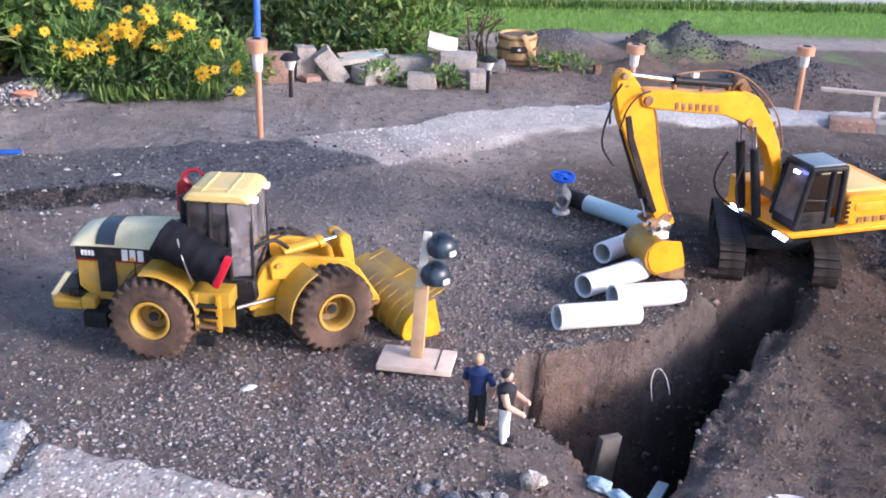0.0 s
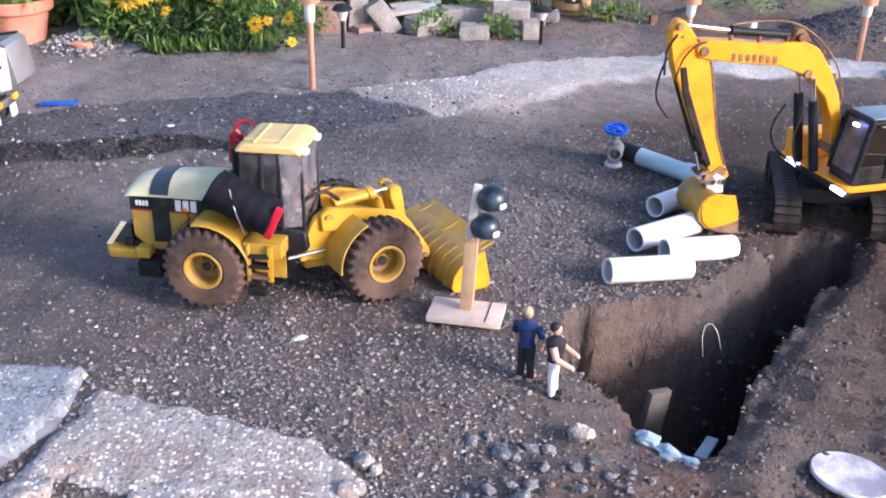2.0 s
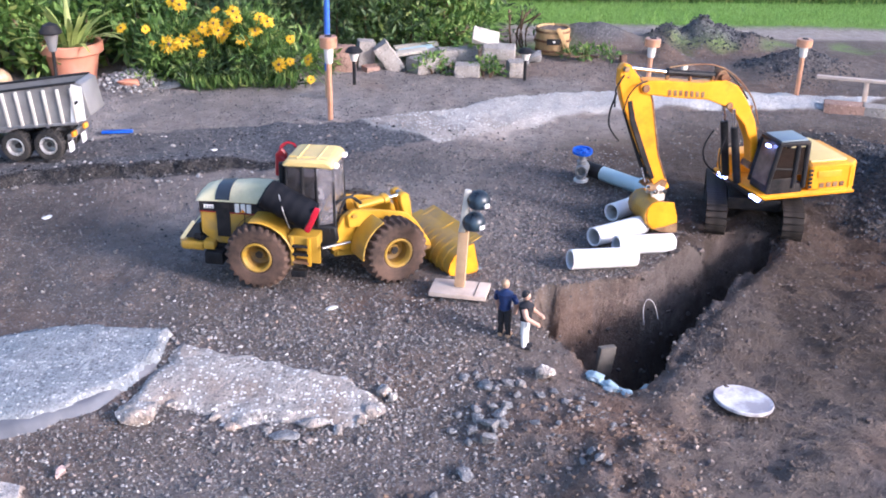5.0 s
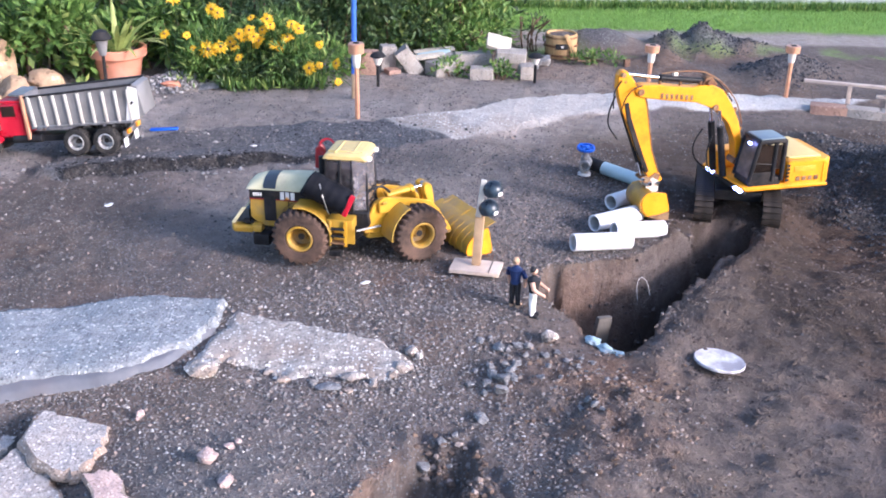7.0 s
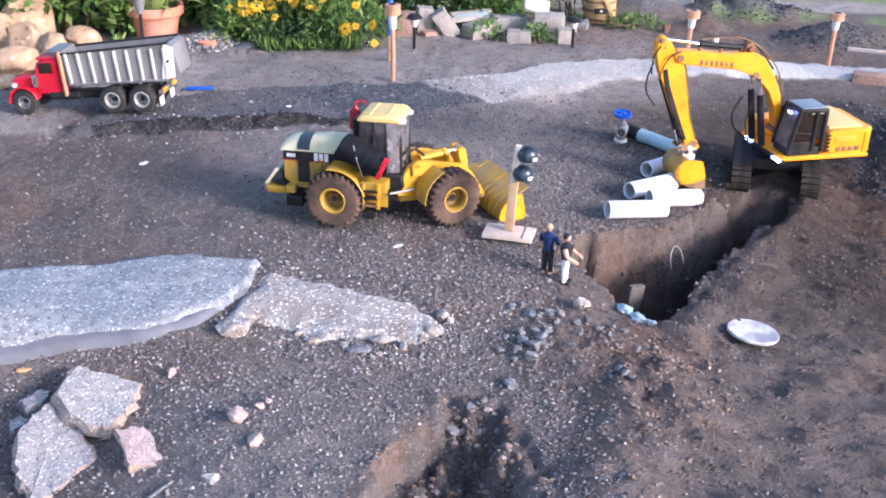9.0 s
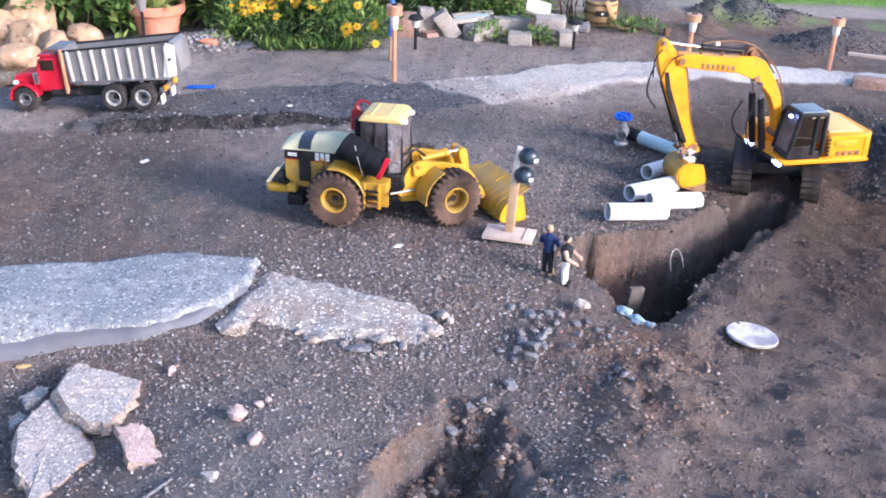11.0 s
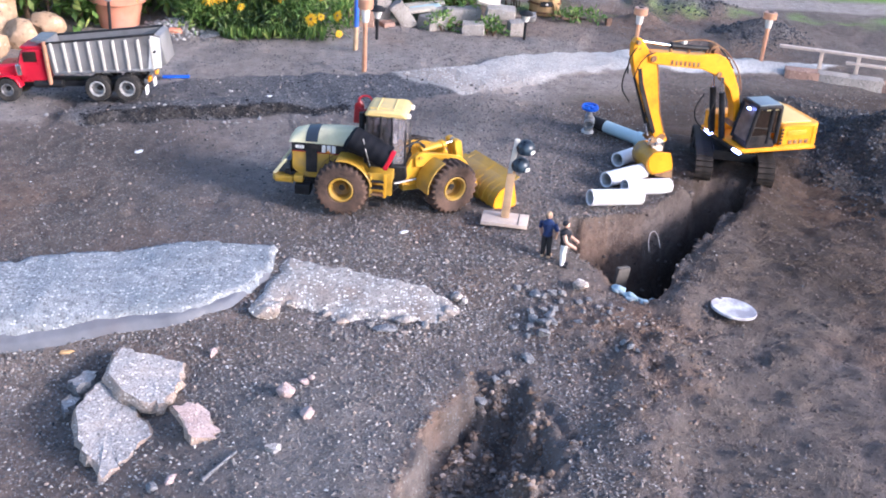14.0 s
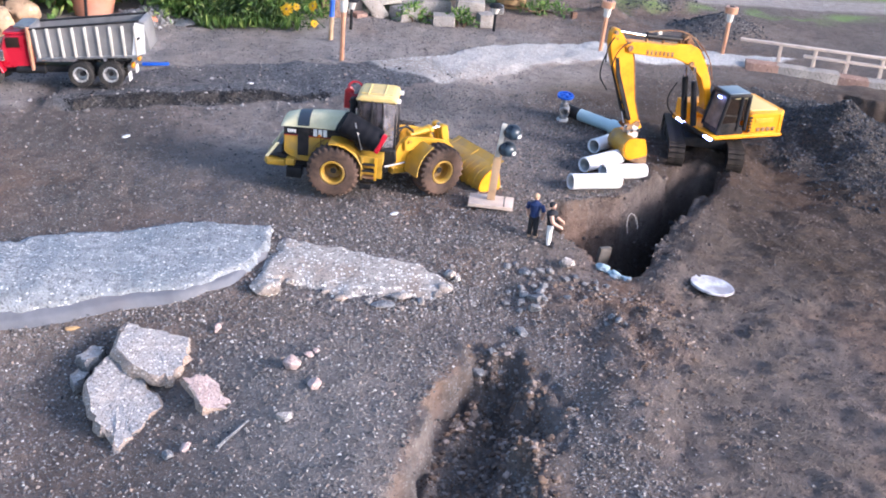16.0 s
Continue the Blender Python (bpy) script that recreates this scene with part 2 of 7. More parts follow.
WOOD = surface("plain_pine", (0.40, 0.26, 0.15), (0.52, 0.36, 0.22), 40, 0.7, 0, 0.1)
PLY = surface("pale_plywood", (0.52, 0.42, 0.35), (0.64, 0.53, 0.45), 30, 0.7, 0, 0.1, (0.44, 0.33, 0.27), 0.6)
BARREL = surface("barrel_wood", (0.42, 0.26, 0.11), (0.56, 0.37, 0.18), 18, 0.7, 0, 0.1, (0.25, 0.16, 0.09), 0.6)
TERRACOTTA = surface("terracotta", (0.52, 0.20, 0.12), (0.62, 0.28, 0.18), 12, 0.75, 0, 0.08, (0.50, 0.32, 0.25), 0.62)
LIGHT_HEAD = surface("gloss_black_helmet", (0.008, 0.012, 0.020), (0.022, 0.032, 0.046), 40, 0.3, 0, 0.02, (0.05, 0.09, 0.13), 0.6)
WHITE = surface("white_paint", (0.70, 0.69, 0.68), (0.80, 0.79, 0.78), 30, 0.5, 0, 0.04, (0.5, 0.47, 0.44), 0.64)
LID = surface("white_lid_worn", (0.60, 0.60, 0.63), (0.80, 0.80, 0.82), 60, 0.5, 0, 0.06, (0.34, 0.32, 0.35), 0.45)
BEDGREY = surface("dump_bed_grey", (0.22, 0.215, 0.22), (0.31, 0.305, 0.31), 14, 0.45, 0.35, 0.04, (0.10, 0.095, 0.095), 0.62)
RIB = surface("bright_rib", (0.60, 0.56, 0.50), (0.72, 0.68, 0.62), 20, 0.4, 0.2, 0.02)
AMBER = surface("amber_lens", (0.80, 0.28, 0.02), (0.90, 0.40, 0.04), 20, 0.3, 0, 0.02)
SLAB_BLUE = stone_mat("bluish_concrete", (0.17, 0.185, 0.205), (0.46, 0.475, 0.495), (0.56, 0.56, 0.565), 170, 0.14, 0.85, 12, (0.25, 0.28, 0.31))
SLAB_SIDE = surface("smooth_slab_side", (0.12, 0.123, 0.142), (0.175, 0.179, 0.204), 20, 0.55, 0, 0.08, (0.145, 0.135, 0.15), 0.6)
SLAB_TAN = stone_mat("tan_concrete", (0.27, 0.24, 0.22), (0.54, 0.50, 0.47), (0.76, 0.73, 0.70), 170, 0.24, 0.88, 14, (0.32, 0.245, 0.20))
ROCK_PALE = stone_mat("pale_broken_concrete", (0.36, 0.32, 0.30), (0.60, 0.545, 0.51), (0.70, 0.655, 0.63), 190, 0.18, 0.88, 16, (0.37, 0.365, 0.375))
ROCK_TAN = stone_mat("tan_fracture", (0.34, 0.275, 0.235), (0.54, 0.45, 0.39), (0.68, 0.60, 0.53), 260, 0.10, 0.9, 12, (0.50, 0.35, 0.26))
ROCK_PINK = stone_mat("pinkish_stone", (0.46, 0.33, 0.30), (0.64, 0.49, 0.45), (0.76, 0.66, 0.62), 360, 0.08, 0.85, 12, gritty=0.3)
STONE_GREY = stone_mat("grey_stone", (0.17, 0.168, 0.176), (0.33, 0.325, 0.335), (0.46, 0.455, 0.46), 360, 0.06, 0.8, 14)
BLOCK_GREY = stone_mat("wall_block_concrete", (0.30, 0.27, 0.245), (0.42, 0.385, 0.355), (0.46, 0.43, 0.40), 200, 0.10, 0.9, 6, gritty=0.3)
BLOCK_CREAM = stone_mat("cream_block_concrete", (0.50, 0.45, 0.38), (0.62, 0.57, 0.49), (0.68, 0.63, 0.56), 200, 0.08, 0.9, 6, gritty=0.3)
BLOCK_RED = stone_mat("reddish_block", (0.28, 0.17, 0.13), (0.38, 0.25, 0.20), (0.44, 0.30, 0.24), 160, 0.12, 0.9, 6, gritty=0.3)
BRICK_BROWN = stone_mat("brown_brick", (0.10, 0.055, 0.035), (0.17, 0.10, 0.07), (0.2, 0.13, 0.1), 200, 0.05, 0.9, 6, gritty=0.3)
BOULDER = stone_mat("tan_boulder", (0.36, 0.23, 0.135), (0.56, 0.395, 0.255), (0.64, 0.50, 0.37), 60, 0.08, 0.88, 5, gritty=0.3)
NIGHT_BLUE = surface("blue_black_paint", (0.020, 0.028, 0.042), (0.036, 0.048, 0.066), 30, 0.4, 0, 0.05)
LEAF_A = leaf_mat("leaf_mid_green", (0.075, 0.155, 0.034), (0.21, 0.36, 0.085), (0.42, 0.50, 0.15))
LEAF_B = leaf_mat("leaf_dark_green", (0.034, 0.072, 0.026), (0.095, 0.170, 0.055), (0.22, 0.27, 0.09))
LEAF_C = leaf_mat("leaf_variegated", (0.30, 0.42, 0.10), (0.58, 0.62, 0.22), (0.78, 0.76, 0.42))
PETAL = leaf_mat("yellow_petal", (0.93, 0.50, 0.006), (0.97, 0.64, 0.012))
BARK = surface("brown_bark", (0.09, 0.055, 0.035), (0.18, 0.115, 0.075), 30, 0.9, 0, 0.3)
GLASS = glass_mat("dusty_clear_pane", (0.74, 0.72, 0.75), 0.10, (0.60, 0.56, 0.58), 0.12, 0.02)
GLASS_HAZY = glass_mat("scratched_pane", (0.74, 0.72, 0.75), 0.12, (0.66, 0.62, 0.66), 0.42, 0.08)
SLATE = surface("slate_blue_panel", (0.13, 0.18, 0.23), (0.20, 0.26, 0.31), 20, 0.35, 0, 0.03)
GLASS_DARK = glass_mat("smoked_pane", (0.16, 0.14, 0.14), 0.12, (0.14, 0.10, 0.08), 0.22)
# tan diffuse haze paints the beige reflection on the excavator's windscreen
GLASS_TAN = glass_mat("reflection_tan_windscreen", (0.30, 0.26, 0.24), 0.12, (0.34, 0.27, 0.22), 0.62, 0.30)
LED = glow_mat("led_white_blue", (0.30, 0.38, 1.0), 6.0)
SKIN = surface("doll_flesh_plastic", (0.55, 0.33, 0.24), (0.62, 0.38, 0.28), 30, 0.5, 0, 0.02)
for dull, gloss in ((PADDED, 0.12), (BLACK, 0.14), (RUBBER, 0.2), (TRACK, 0.15), (TRUCK_RUBBER, 0.2)):
    dull.node_tree.nodes["Principled BSDF"].inputs["Specular IOR Level"].default_value = gloss


# ---- building helpers ----


def rise(e0, e1, v):
    t = np.clip((v - e0) / (e1 - e0), 0, 1)
    return t * t * (3 - 2 * t)


def relief(x, y):
    """How far the ground lies above (or below) the plan's level: a broad rise in the middle, a fall at the near west."""
    dome = 0.055 * np.exp(-((x - 0.02) / 0.60) ** 2) * rise(1.2, 1.65, y) * rise(3.1, 2.6, y)
    return dome - 0.125 * rise(-0.25, -0.85, x) * rise(1.35, 0.95, y)


def site(x, y):
    """From the plan's grid, whose rows lie closer together than its columns, to metres."""
    far = np.maximum(y - 6.0, 0)
    y0 = np.minimum(y, 6.0)
    w = 1.06 - 0.0148 * y0
    k = 1 - relief(x, y) / 1.054
    return ((1.0327 * x + 0.0124 - 0.0022 * y0) / w + 0.017) * k - 0.017, ((1.2588 * y0 - 0.0333) / w + 0.259) * k - 0.259 + 1.5 * far


def spot(p):
    """A point given on the plan, in metres."""
    x, y = site(p[0], p[1])
    return Vector((float(x), float(y), p[2] + float(relief(p[0], p[1]))))


def sited(m):
    """A pose given on the plan, in metres."""
    m = m.copy()
    m.translation = spot(m.translation)
    return m


def empty_thing(name, label, category, m=None, group="", kind=""):
    ob = new(name)
    ob.empty_display_size = 0.02
    if m is not None:
        ob.matrix_world = sited(m)
    return tagged(ob, label, category, group, kind)


def link_mesh(name, bm, material, smooth=35.0):
    bm.normal_update()
    me = bpy.data.meshes.new(name)
    bm.to_mesh(me)
    bm.free()
    me.materials.append(material)
    if smooth:
        me.polygons.foreach_set("use_smooth", [True] * len(me.polygons))
        me.set_sharp_from_angle(angle=radians(smooth))
    return new(name, me)


def part(name, bm, material, parent, label="", m=None, smooth=35.0):
    ob = link_mesh(name, bm, material, smooth)
    ob.parent = parent
    if m is not None:
        ob.matrix_local = m
    return tagged(ob, label) if label else ob


def box(cx, cy, cz, sx, sy, sz, bev=0.002, turn=(0, 0, 0), bm=None):
    b = bmesh.new()
    bmesh.ops.create_cube(b, size=1.0)
    bmesh.ops.scale(b, vec=(sx, sy, sz), verts=b.verts)
    if bev:
        bmesh.ops.bevel(b, geom=b.edges[:], offset=min(bev, 0.4 * min(sx, sy, sz)), segments=2, affect="EDGES", profile=0.6)
    bmesh.ops.transform(b, matrix=pose(cx, cy, cz, *turn), verts=b.verts)
    return join(bm, b)


def join(bm, b):
    if bm is None:
        return b
    me = bpy.data.meshes.new("tmp")
    b.to_mesh(me)
    b.free()
    bm.from_mesh(me)
    bpy.data.meshes.remove(me)
    return bm


def prism(poly, lo, hi, axis="y", bev=0.0015, bm=None):
    """A flat outline in x and z (axis y), in x and y (axis z) or in y and z (axis x), given thickness from lo to hi."""
    b = bmesh.new()

    def at(p, q, w):
        return {"y": (p, w, q), "z": (p, q, w), "x": (w, p, q)}[axis]
    va = [b.verts.new(at(p, q, lo)) for p, q in poly]
    vb = [b.verts.new(at(p, q, hi)) for p, q in poly]
    b.faces.new(va)
    b.faces.new(vb[::-1])
    k = len(poly)
    for i in range(k):
        b.faces.new((va[i], vb[i], vb[(i + 1) % k], va[(i + 1) % k]))
    bmesh.ops.recalc_face_normals(b, faces=b.faces)
    if bev:
        bmesh.ops.bevel(b, geom=b.edges[:], offset=bev, segments=1, affect="EDGES", clamp_overlap=True)
    return join(bm, b)


def lathe(profile, seg=32, m=None, bm=None, close=False):
    """Turn a profile of (radius, height) about z."""
    b = bmesh.new()
    rings = []
    for r, z in profile:
        rings.append([b.verts.new((r * math.cos(2 * math.pi * i / seg), r * math.sin(2 * math.pi * i / seg), z)) for i in range(seg)])
    pairs = list(zip(rings, rings[1:])) + ([(rings[-1], rings[0])] if close else [])
    for p, q in pairs:
        for i in range(seg):
            j = (i + 1) % seg
            b.faces.new((p[i], p[j], q[j], q[i]))
    if not close:
        for ring in (rings[0], rings[-1]):
            b.faces.new(ring)
    bmesh.ops.recalc_face_normals(b, faces=b.faces)
    if m is not None:
        bmesh.ops.transform(b, matrix=m, verts=b.verts)
    return join(bm, b)


def rod(p, q, r, r2=None, seg=16, bm=None):
    p, q = Vector(p), Vector(q)
    d = q - p
    m = Matrix.Translation(p) @ d.to_track_quat("Z", "Y").to_matrix().to_4x4()
    L, r2, c = d.length, r if r2 is None else r2, min(r * 0.15, 0.0015)
    return lathe([(r - c, 0), (r, c), (r2, L - c), (r2 - c, L)], seg, m, bm)


def pipe(p, q, r, wall, seg=32, bm=None):
    p, q = Vector(p), Vector(q)
    d = q - p
    m = Matrix.Translation(p) @ d.to_track_quat("Z", "Y").to_matrix().to_4x4()
    L, c = d.length, wall * 0.2
    return lathe([(r - c, 0), (r, c), (r, L - c), (r - c, L), (r - wall + c, L), (r - wall, L - c), (r - wall, c), (r - wall + c, 0)], seg, m, bm, close=True)


def cable(pts, r, seg=8, bm=None, steps=6):
    """A round cord along a smooth line through pts."""
    P = [Vector(p) for p in pts]
    line = []
    for i in range(len(P) - 1):
        a, b, c, d = P[max(i - 1, 0)], P[i], P[i + 1], P[min(i + 2, len(P) - 1)]
        for k in range(steps):
            t = k / steps
            line.append(0.5 * ((2 * b) + (c - a) * t + (2 * a - 5 * b + 4 * c - d) * t * t + (3 * b - a - 3 * c + d) * t ** 3))
    line.append(P[-1])
    b = bmesh.new()
    rings = []
    for i, p in enumerate(line):
        d = line[min(i + 1, len(line) - 1)] - line[max(i - 1, 0)]
        q = d.to_track_quat("Z", "Y").to_matrix()
        rings.append([b.verts.new(p + q @ Vector((r * math.cos(2 * math.pi * k / seg), r * math.sin(2 * math.pi * k / seg), 0))) for k in range(seg)])
    for u, v in zip(rings, rings[1:]):
        for k in range(seg):
            b.faces.new((u[k], u[(k + 1) % seg], v[(k + 1) % seg], v[k]))
    b.faces.new(rings[0][::-1])
    b.faces.new(rings[-1])
    bmesh.ops.recalc_face_normals(b, faces=b.faces)
    return join(bm, b)


def rocky(sx, sy, sz, seed, rough=0.22, sub=3, flat=0.0, bm=None, cuts=6):
    """A broken stone: a ball cut by random planes, then roughened."""
    rnd = random.Random(seed)
    b = bmesh.new()
    bmesh.ops.create_icosphere(b, subdivisions=sub, radius=1.0)
    planes = []
    for _ in range(cuts):
        n = Vector((rnd.uniform(-1, 1), rnd.uniform(-1, 1), rnd.uniform(-0.8, 0.8))).normalized()
        planes.append((n, rnd.uniform(0.55, 0.85)))
    if flat:
        planes += [(Vector((rnd.uniform(-.06, .06), rnd.uniform(-.06, .06), 1)).normalized(), flat), (Vector((0, 0, -1)), flat)]
    o = Vector((rnd.uniform(-9, 9), rnd.uniform(-9, 9), rnd.uniform(-9, 9)))
    for v in b.verts:
        for n, d in planes:
            e = v.co.dot(n) - d
            if e > 0:
                v.co -= n * e
        v.co += v.co.normalized() * rough * (noise.noise(v.co * 1.7 + o) * 0.5 + noise.noise(v.co * 5 + o) * 0.28)
        v.co = Vector((v.co.x * sx, v.co.y * sy, v.co.z * sz))
    return join(bm, b)


def clods(points, sizes, seed, squash=0.75, lumpy=False):
    """Many small broken bits in one mesh: eight-faced chips, or twenty-faced lumps."""
    rnd = np.random.RandomState(seed)
    base = np.array([(1, 0, 0), (-1, 0, 0), (0, 1, 0), (0, -1, 0), (0, 0, 1), (0, 0, -1)], float)
    tri = np.array([(0, 2, 4), (2, 1, 4), (1, 3, 4), (3, 0, 4), (2, 0, 5), (1, 2, 5), (3, 1, 5), (0, 3, 5)])
    if lumpy:
        ball = bmesh.new()
        bmesh.ops.create_icosphere(ball, subdivisions=1, radius=0.9)
        base = np.array([v.co[:] for v in ball.verts])
        tri = np.array([[v.index for v in f.verts] for f in ball.faces])
        ball.free()
    k, nv = len(points), len(base)
    jit = base[None] * rnd.uniform(0.6, 1.25, (k, nv, 1)) + rnd.uniform(-0.3, 0.3, (k, nv, 3)) * (0.6 if lumpy else 1)
    ang = rnd.uniform(0, 2 * math.pi, k)
    c, s = np.cos(ang)[:, None], np.sin(ang)[:, None]
    x, y = jit[..., 0] * c - jit[..., 1] * s, jit[..., 0] * s + jit[..., 1] * c
    v = np.stack([x, y * rnd.uniform(0.6, 1, (k, 1)), jit[..., 2] * squash], -1) * np.asarray(sizes)[:, None, None] + np.asarray(points)[:, None, :]
    f = tri[None] + nv * np.arange(k)[:, None, None]
    me = bpy.data.meshes.new("chips")
    me.from_pydata(v.reshape(-1, 3).tolist(), [], f.reshape(-1, 3).tolist())
    return me


# ---- ground ----


def lattice(x, y, seed):
    """Smooth random heights between -1 and 1, one cell a unit."""
    xi, yi = np.floor(x).astype(np.int64), np.floor(y).astype(np.int64)
    fx, fy = x - xi, y - yi
    fx, fy = fx * fx * (3 - 2 * fx), fy * fy * (3 - 2 * fy)

    def h(a, b):
        q = (a * 374761393 + b * 668265263 + seed * 1442695041) & 0x7FFFFFFF
        q = ((q ^ (q >> 13)) * 1274126177) & 0x7FFFFFFF
        return ((q ^ (q >> 16)) & 0xFFFF) / 32767.5 - 1
    return (h(xi, yi) * (1 - fx) + h(xi + 1, yi) * fx) * (1 - fy) + (h(xi, yi + 1) * (1 - fx) + h(xi + 1, yi + 1) * fx) * fy


def rough_field(x, y, cell, octaves, seed):
    s, a = 0, 1.0
    for k in range(octaves):
        s = s + a * lattice(x / cell * 2 ** k + 17.3 * k, y / cell * 2 ** k - 9.1 * k, seed + k)
        a *= 0.55
    return s


def step(e0, e1, v):
    t = np.clip((v - e0) / (e1 - e0), 0, 1)
    return t * t * (3 - 2 * t)


def inside(poly, x, y):
    """Signed distance to an outline: positive inside."""
    d = np.full(np.shape(x), 1e9)
    w = np.zeros(np.shape(x), bool)
    k = len(poly)
    for i in range(k):
        (x0, y0), (x1, y1) = poly[i], poly[(i + 1) % k]
        ex, ey = x1 - x0, y1 - y0
        t = np.clip(((x - x0) * ex + (y - y0) * ey) / (ex * ex + ey * ey), 0, 1)
        d = np.minimum(d, np.hypot(x - x0 - t * ex, y - y0 - t * ey))
        if y0 != y1:
            w ^= ((y0 > y) != (y1 > y)) & (x < ex * (y - y0) / ey + x0)
    return np.where(w, d, -d)


def near_line(pts, x, y):
    """Distance to an open line."""
    d = np.full(np.shape(x), 1e9)
    for (x0, y0), (x1, y1) in zip(pts, pts[1:]):
        ex, ey = x1 - x0, y1 - y0
        t = np.clip(((x - x0) * ex + (y - y0) * ey) / (ex * ex + ey * ey), 0, 1)
        d = np.minimum(d, np.hypot(x - x0 - t * ex, y - y0 - t * ey))
    return d


def heap(x, y, cx, cy, rx, ry, h, turn=0.0):
    c, s = math.cos(radians(turn)), math.sin(radians(turn))
    u, v = ((x - cx) * c + (y - cy) * s) / rx, (-(x - cx) * s + (y - cy) * c) / ry
    r = np.sqrt(u * u + v * v)
    return h * np.clip(1 - r, 0, 1) ** 1.0 * (0.6 + 0.4 * step(1, 0.3, r))


TRENCH = [(.215, 1.60), (.25, 1.70), (.37, 1.725), (.49, 1.765), (.58, 1.83), (.68, 1.915), (.80, 1.905), (.745, 1.80), (.66, 1.72), (.58, 1.63), (.51, 1.55), (.44, 1.44), (.385, 1.362), (.335, 1.375), (.292, 1.43), (.278, 1.50)]
CUT = [(-.085, 1.15), (-.075, 1.085), (-.125, 1.02), (-.150, .985), (-.182, .92), (-.224, .787), (-.29, .55), (.05, .50), (.07, .80), (.11, 1.0), (.08, 1.12), (.0, 1.17)]
PATH_STONE = [(-.18, 2.57), (-.06, 2.49), (.04, 2.44), (.21, 2.50), (.41, 2.62), (.58, 2.685), (.9, 2.70), (1.3, 2.70), (1.5, 2.80), (1.3, 2.83), (.95, 2.87), (.61, 2.87), (.33, 2.82), (.11, 2.68)]
ROAD_EDGE = [(-1.10, 2.155), (-1.02, 2.150), (-.92, 2.180), (-.79, 2.215), (-.58, 2.255), (-.35, 2.305), (-.14, 2.37)]
ASPHALT = ROAD_EDGE + [(.04, 2.445), (-.06, 2.52), (-.16, 2.57), (-.5, 2.55), (-.83, 2.45), (-1.12, 2.40)]
PIT = [(1.50, 2.53), (1.64, 2.45), (1.9, 2.36), (2.3, 2.3), (2.3, 1.7), (1.62, 1.9), (1.50, 2.24), (1.47, 2.35)]


def ground_height(x, y):
    near = step(6.0, 3.0, np.hypot(x, y - 1.5))
    wob = 0.022 * rough_field(x, y, 0.09, 3, 5)
    z = (0.006 * rough_field(x, y, 0.45, 2, 11) + 0.0035 * rough_field(x, y, 0.07, 3, 3)) * near
    z = z + 0.0045 * rough_field(x, y, 0.13, 3, 13) * step(2.2, 2.45, y) * step(3.4, 3.2, y)
    # rougher clods on the dug side
    dug = step(0.25, 0.45, x - 0.1 + 0.3 * (1.75 - y)) * step(2.35, 2.1, y) * near * step(2.4, 1.8, x) * step(.1, .5, y)
    dug = dug * (1 - .8 * np.exp(-(((x - .535) / .07) ** 2 + ((y - 1.329) / .055) ** 2)))
    u, v = x * .93 - y * .36, x * .36 + y * .93
    z = z + dug * (0.009 * rough_field(x, y, 0.22, 3, 21) + 0.014 * np.abs(rough_field(u * .30, v, 0.036, 3, 23)) + 0.0028 * rough_field(u * .6, v, 0.026, 2, 25))
    rut = step(-.25, -.5, x) * step(1.55, 1.7, y) * step(2.2, 2.0, y)
    z = z + rut * (0.006 * rough_field(u * .5, v, 0.07, 3, 27) + 0.0025 * rough_field(x, y, 0.03, 2, 29))
    for px, py, ps in ((-.62, 1.72, .055), (-.36, 1.97, .06), (-.30, 1.86, .045), (-.80, 1.86, .06), (-1.02, 1.74, .05), (.10, 2.16, .05)):
        z = z - .010 * np.exp(-(((x - px) / ps) ** 2 + ((y - py) / (.5 * ps)) ** 2)) * (1 + .6 * rough_field(x, y, .03, 2, 19))
    berm = inside(TRENCH, x, y)
    side = step(0.30, 0.55, x + 0.6 * (1.62 - y) - 0.12)
    z = z + 0.020 * step(-0.16, -0.02, berm) * side * step(0.0, -0.03, berm)
    mound = heap(x, y, .22, 1.24, .22, .13, 1, -35) + heap(x, y, .33, 1.14, .20, .13, 1, -50) + heap(x, y, .24, 1.00, .11, .20, .9, -12)
    mound = np.clip(mound, 0, 1)
    z = z + mound * (.030 + .012 * rough_field(x, y, .08, 3, 35) + .007 * np.abs(rough_field(x, y, .024, 3, 37)))
    # the long trench and the near cut
    d = berm + wob * 0.55
    lip = near_line(TRENCH[:7], x, y) + wob * 0.3
    cheek = near_line(TRENCH[6:] + TRENCH[:1], x, y) + wob * 0.7 * step(.30, .42, x)
    deep = np.minimum(np.clip(lip / 0.064, 0, 1) ** 0.72, step(0.0, 0.028, cheek) ** 0.7)
    z = z - 0.48 * deep * step(0.0, 0.006, d)
    z = z + (0.024 * rough_field(x * 1.3, y + 0.5 * z, 0.040, 4, 91) + 0.014 * rough_field(x, y + z, 0.018, 2, 93)) * step(0.0, 0.02, d) * (1 - step(0.10, 0.16, lip))
    dc = inside(CUT, x, y) + wob * 1.1 + 0.05 * rough_field(x, y, 0.16, 3, 33) * step(-.06, .06, x + 0.45 * (1.0 - y))
    left = step(0.05, -0.02, x + 0.45 * (1.0 - y)) * step(1.13, 1.05, y)
    z = z - (0.080 * step(0.0, 0.013, dc) * left + 0.075 * step(0.0, 0.13, dc) * (1 - left) + 0.03 * step(0.02, 0.12, dc) * left)
    z = z + 0.030 * np.abs(rough_field(x, y, 0.050, 3, 31)) * step(0.01, 0.05, dc)
    z = z + 0.014 * rough_field(x, y, 0.035, 3, 97) * np.exp(-((dc - 0.012) / 0.014) ** 2)
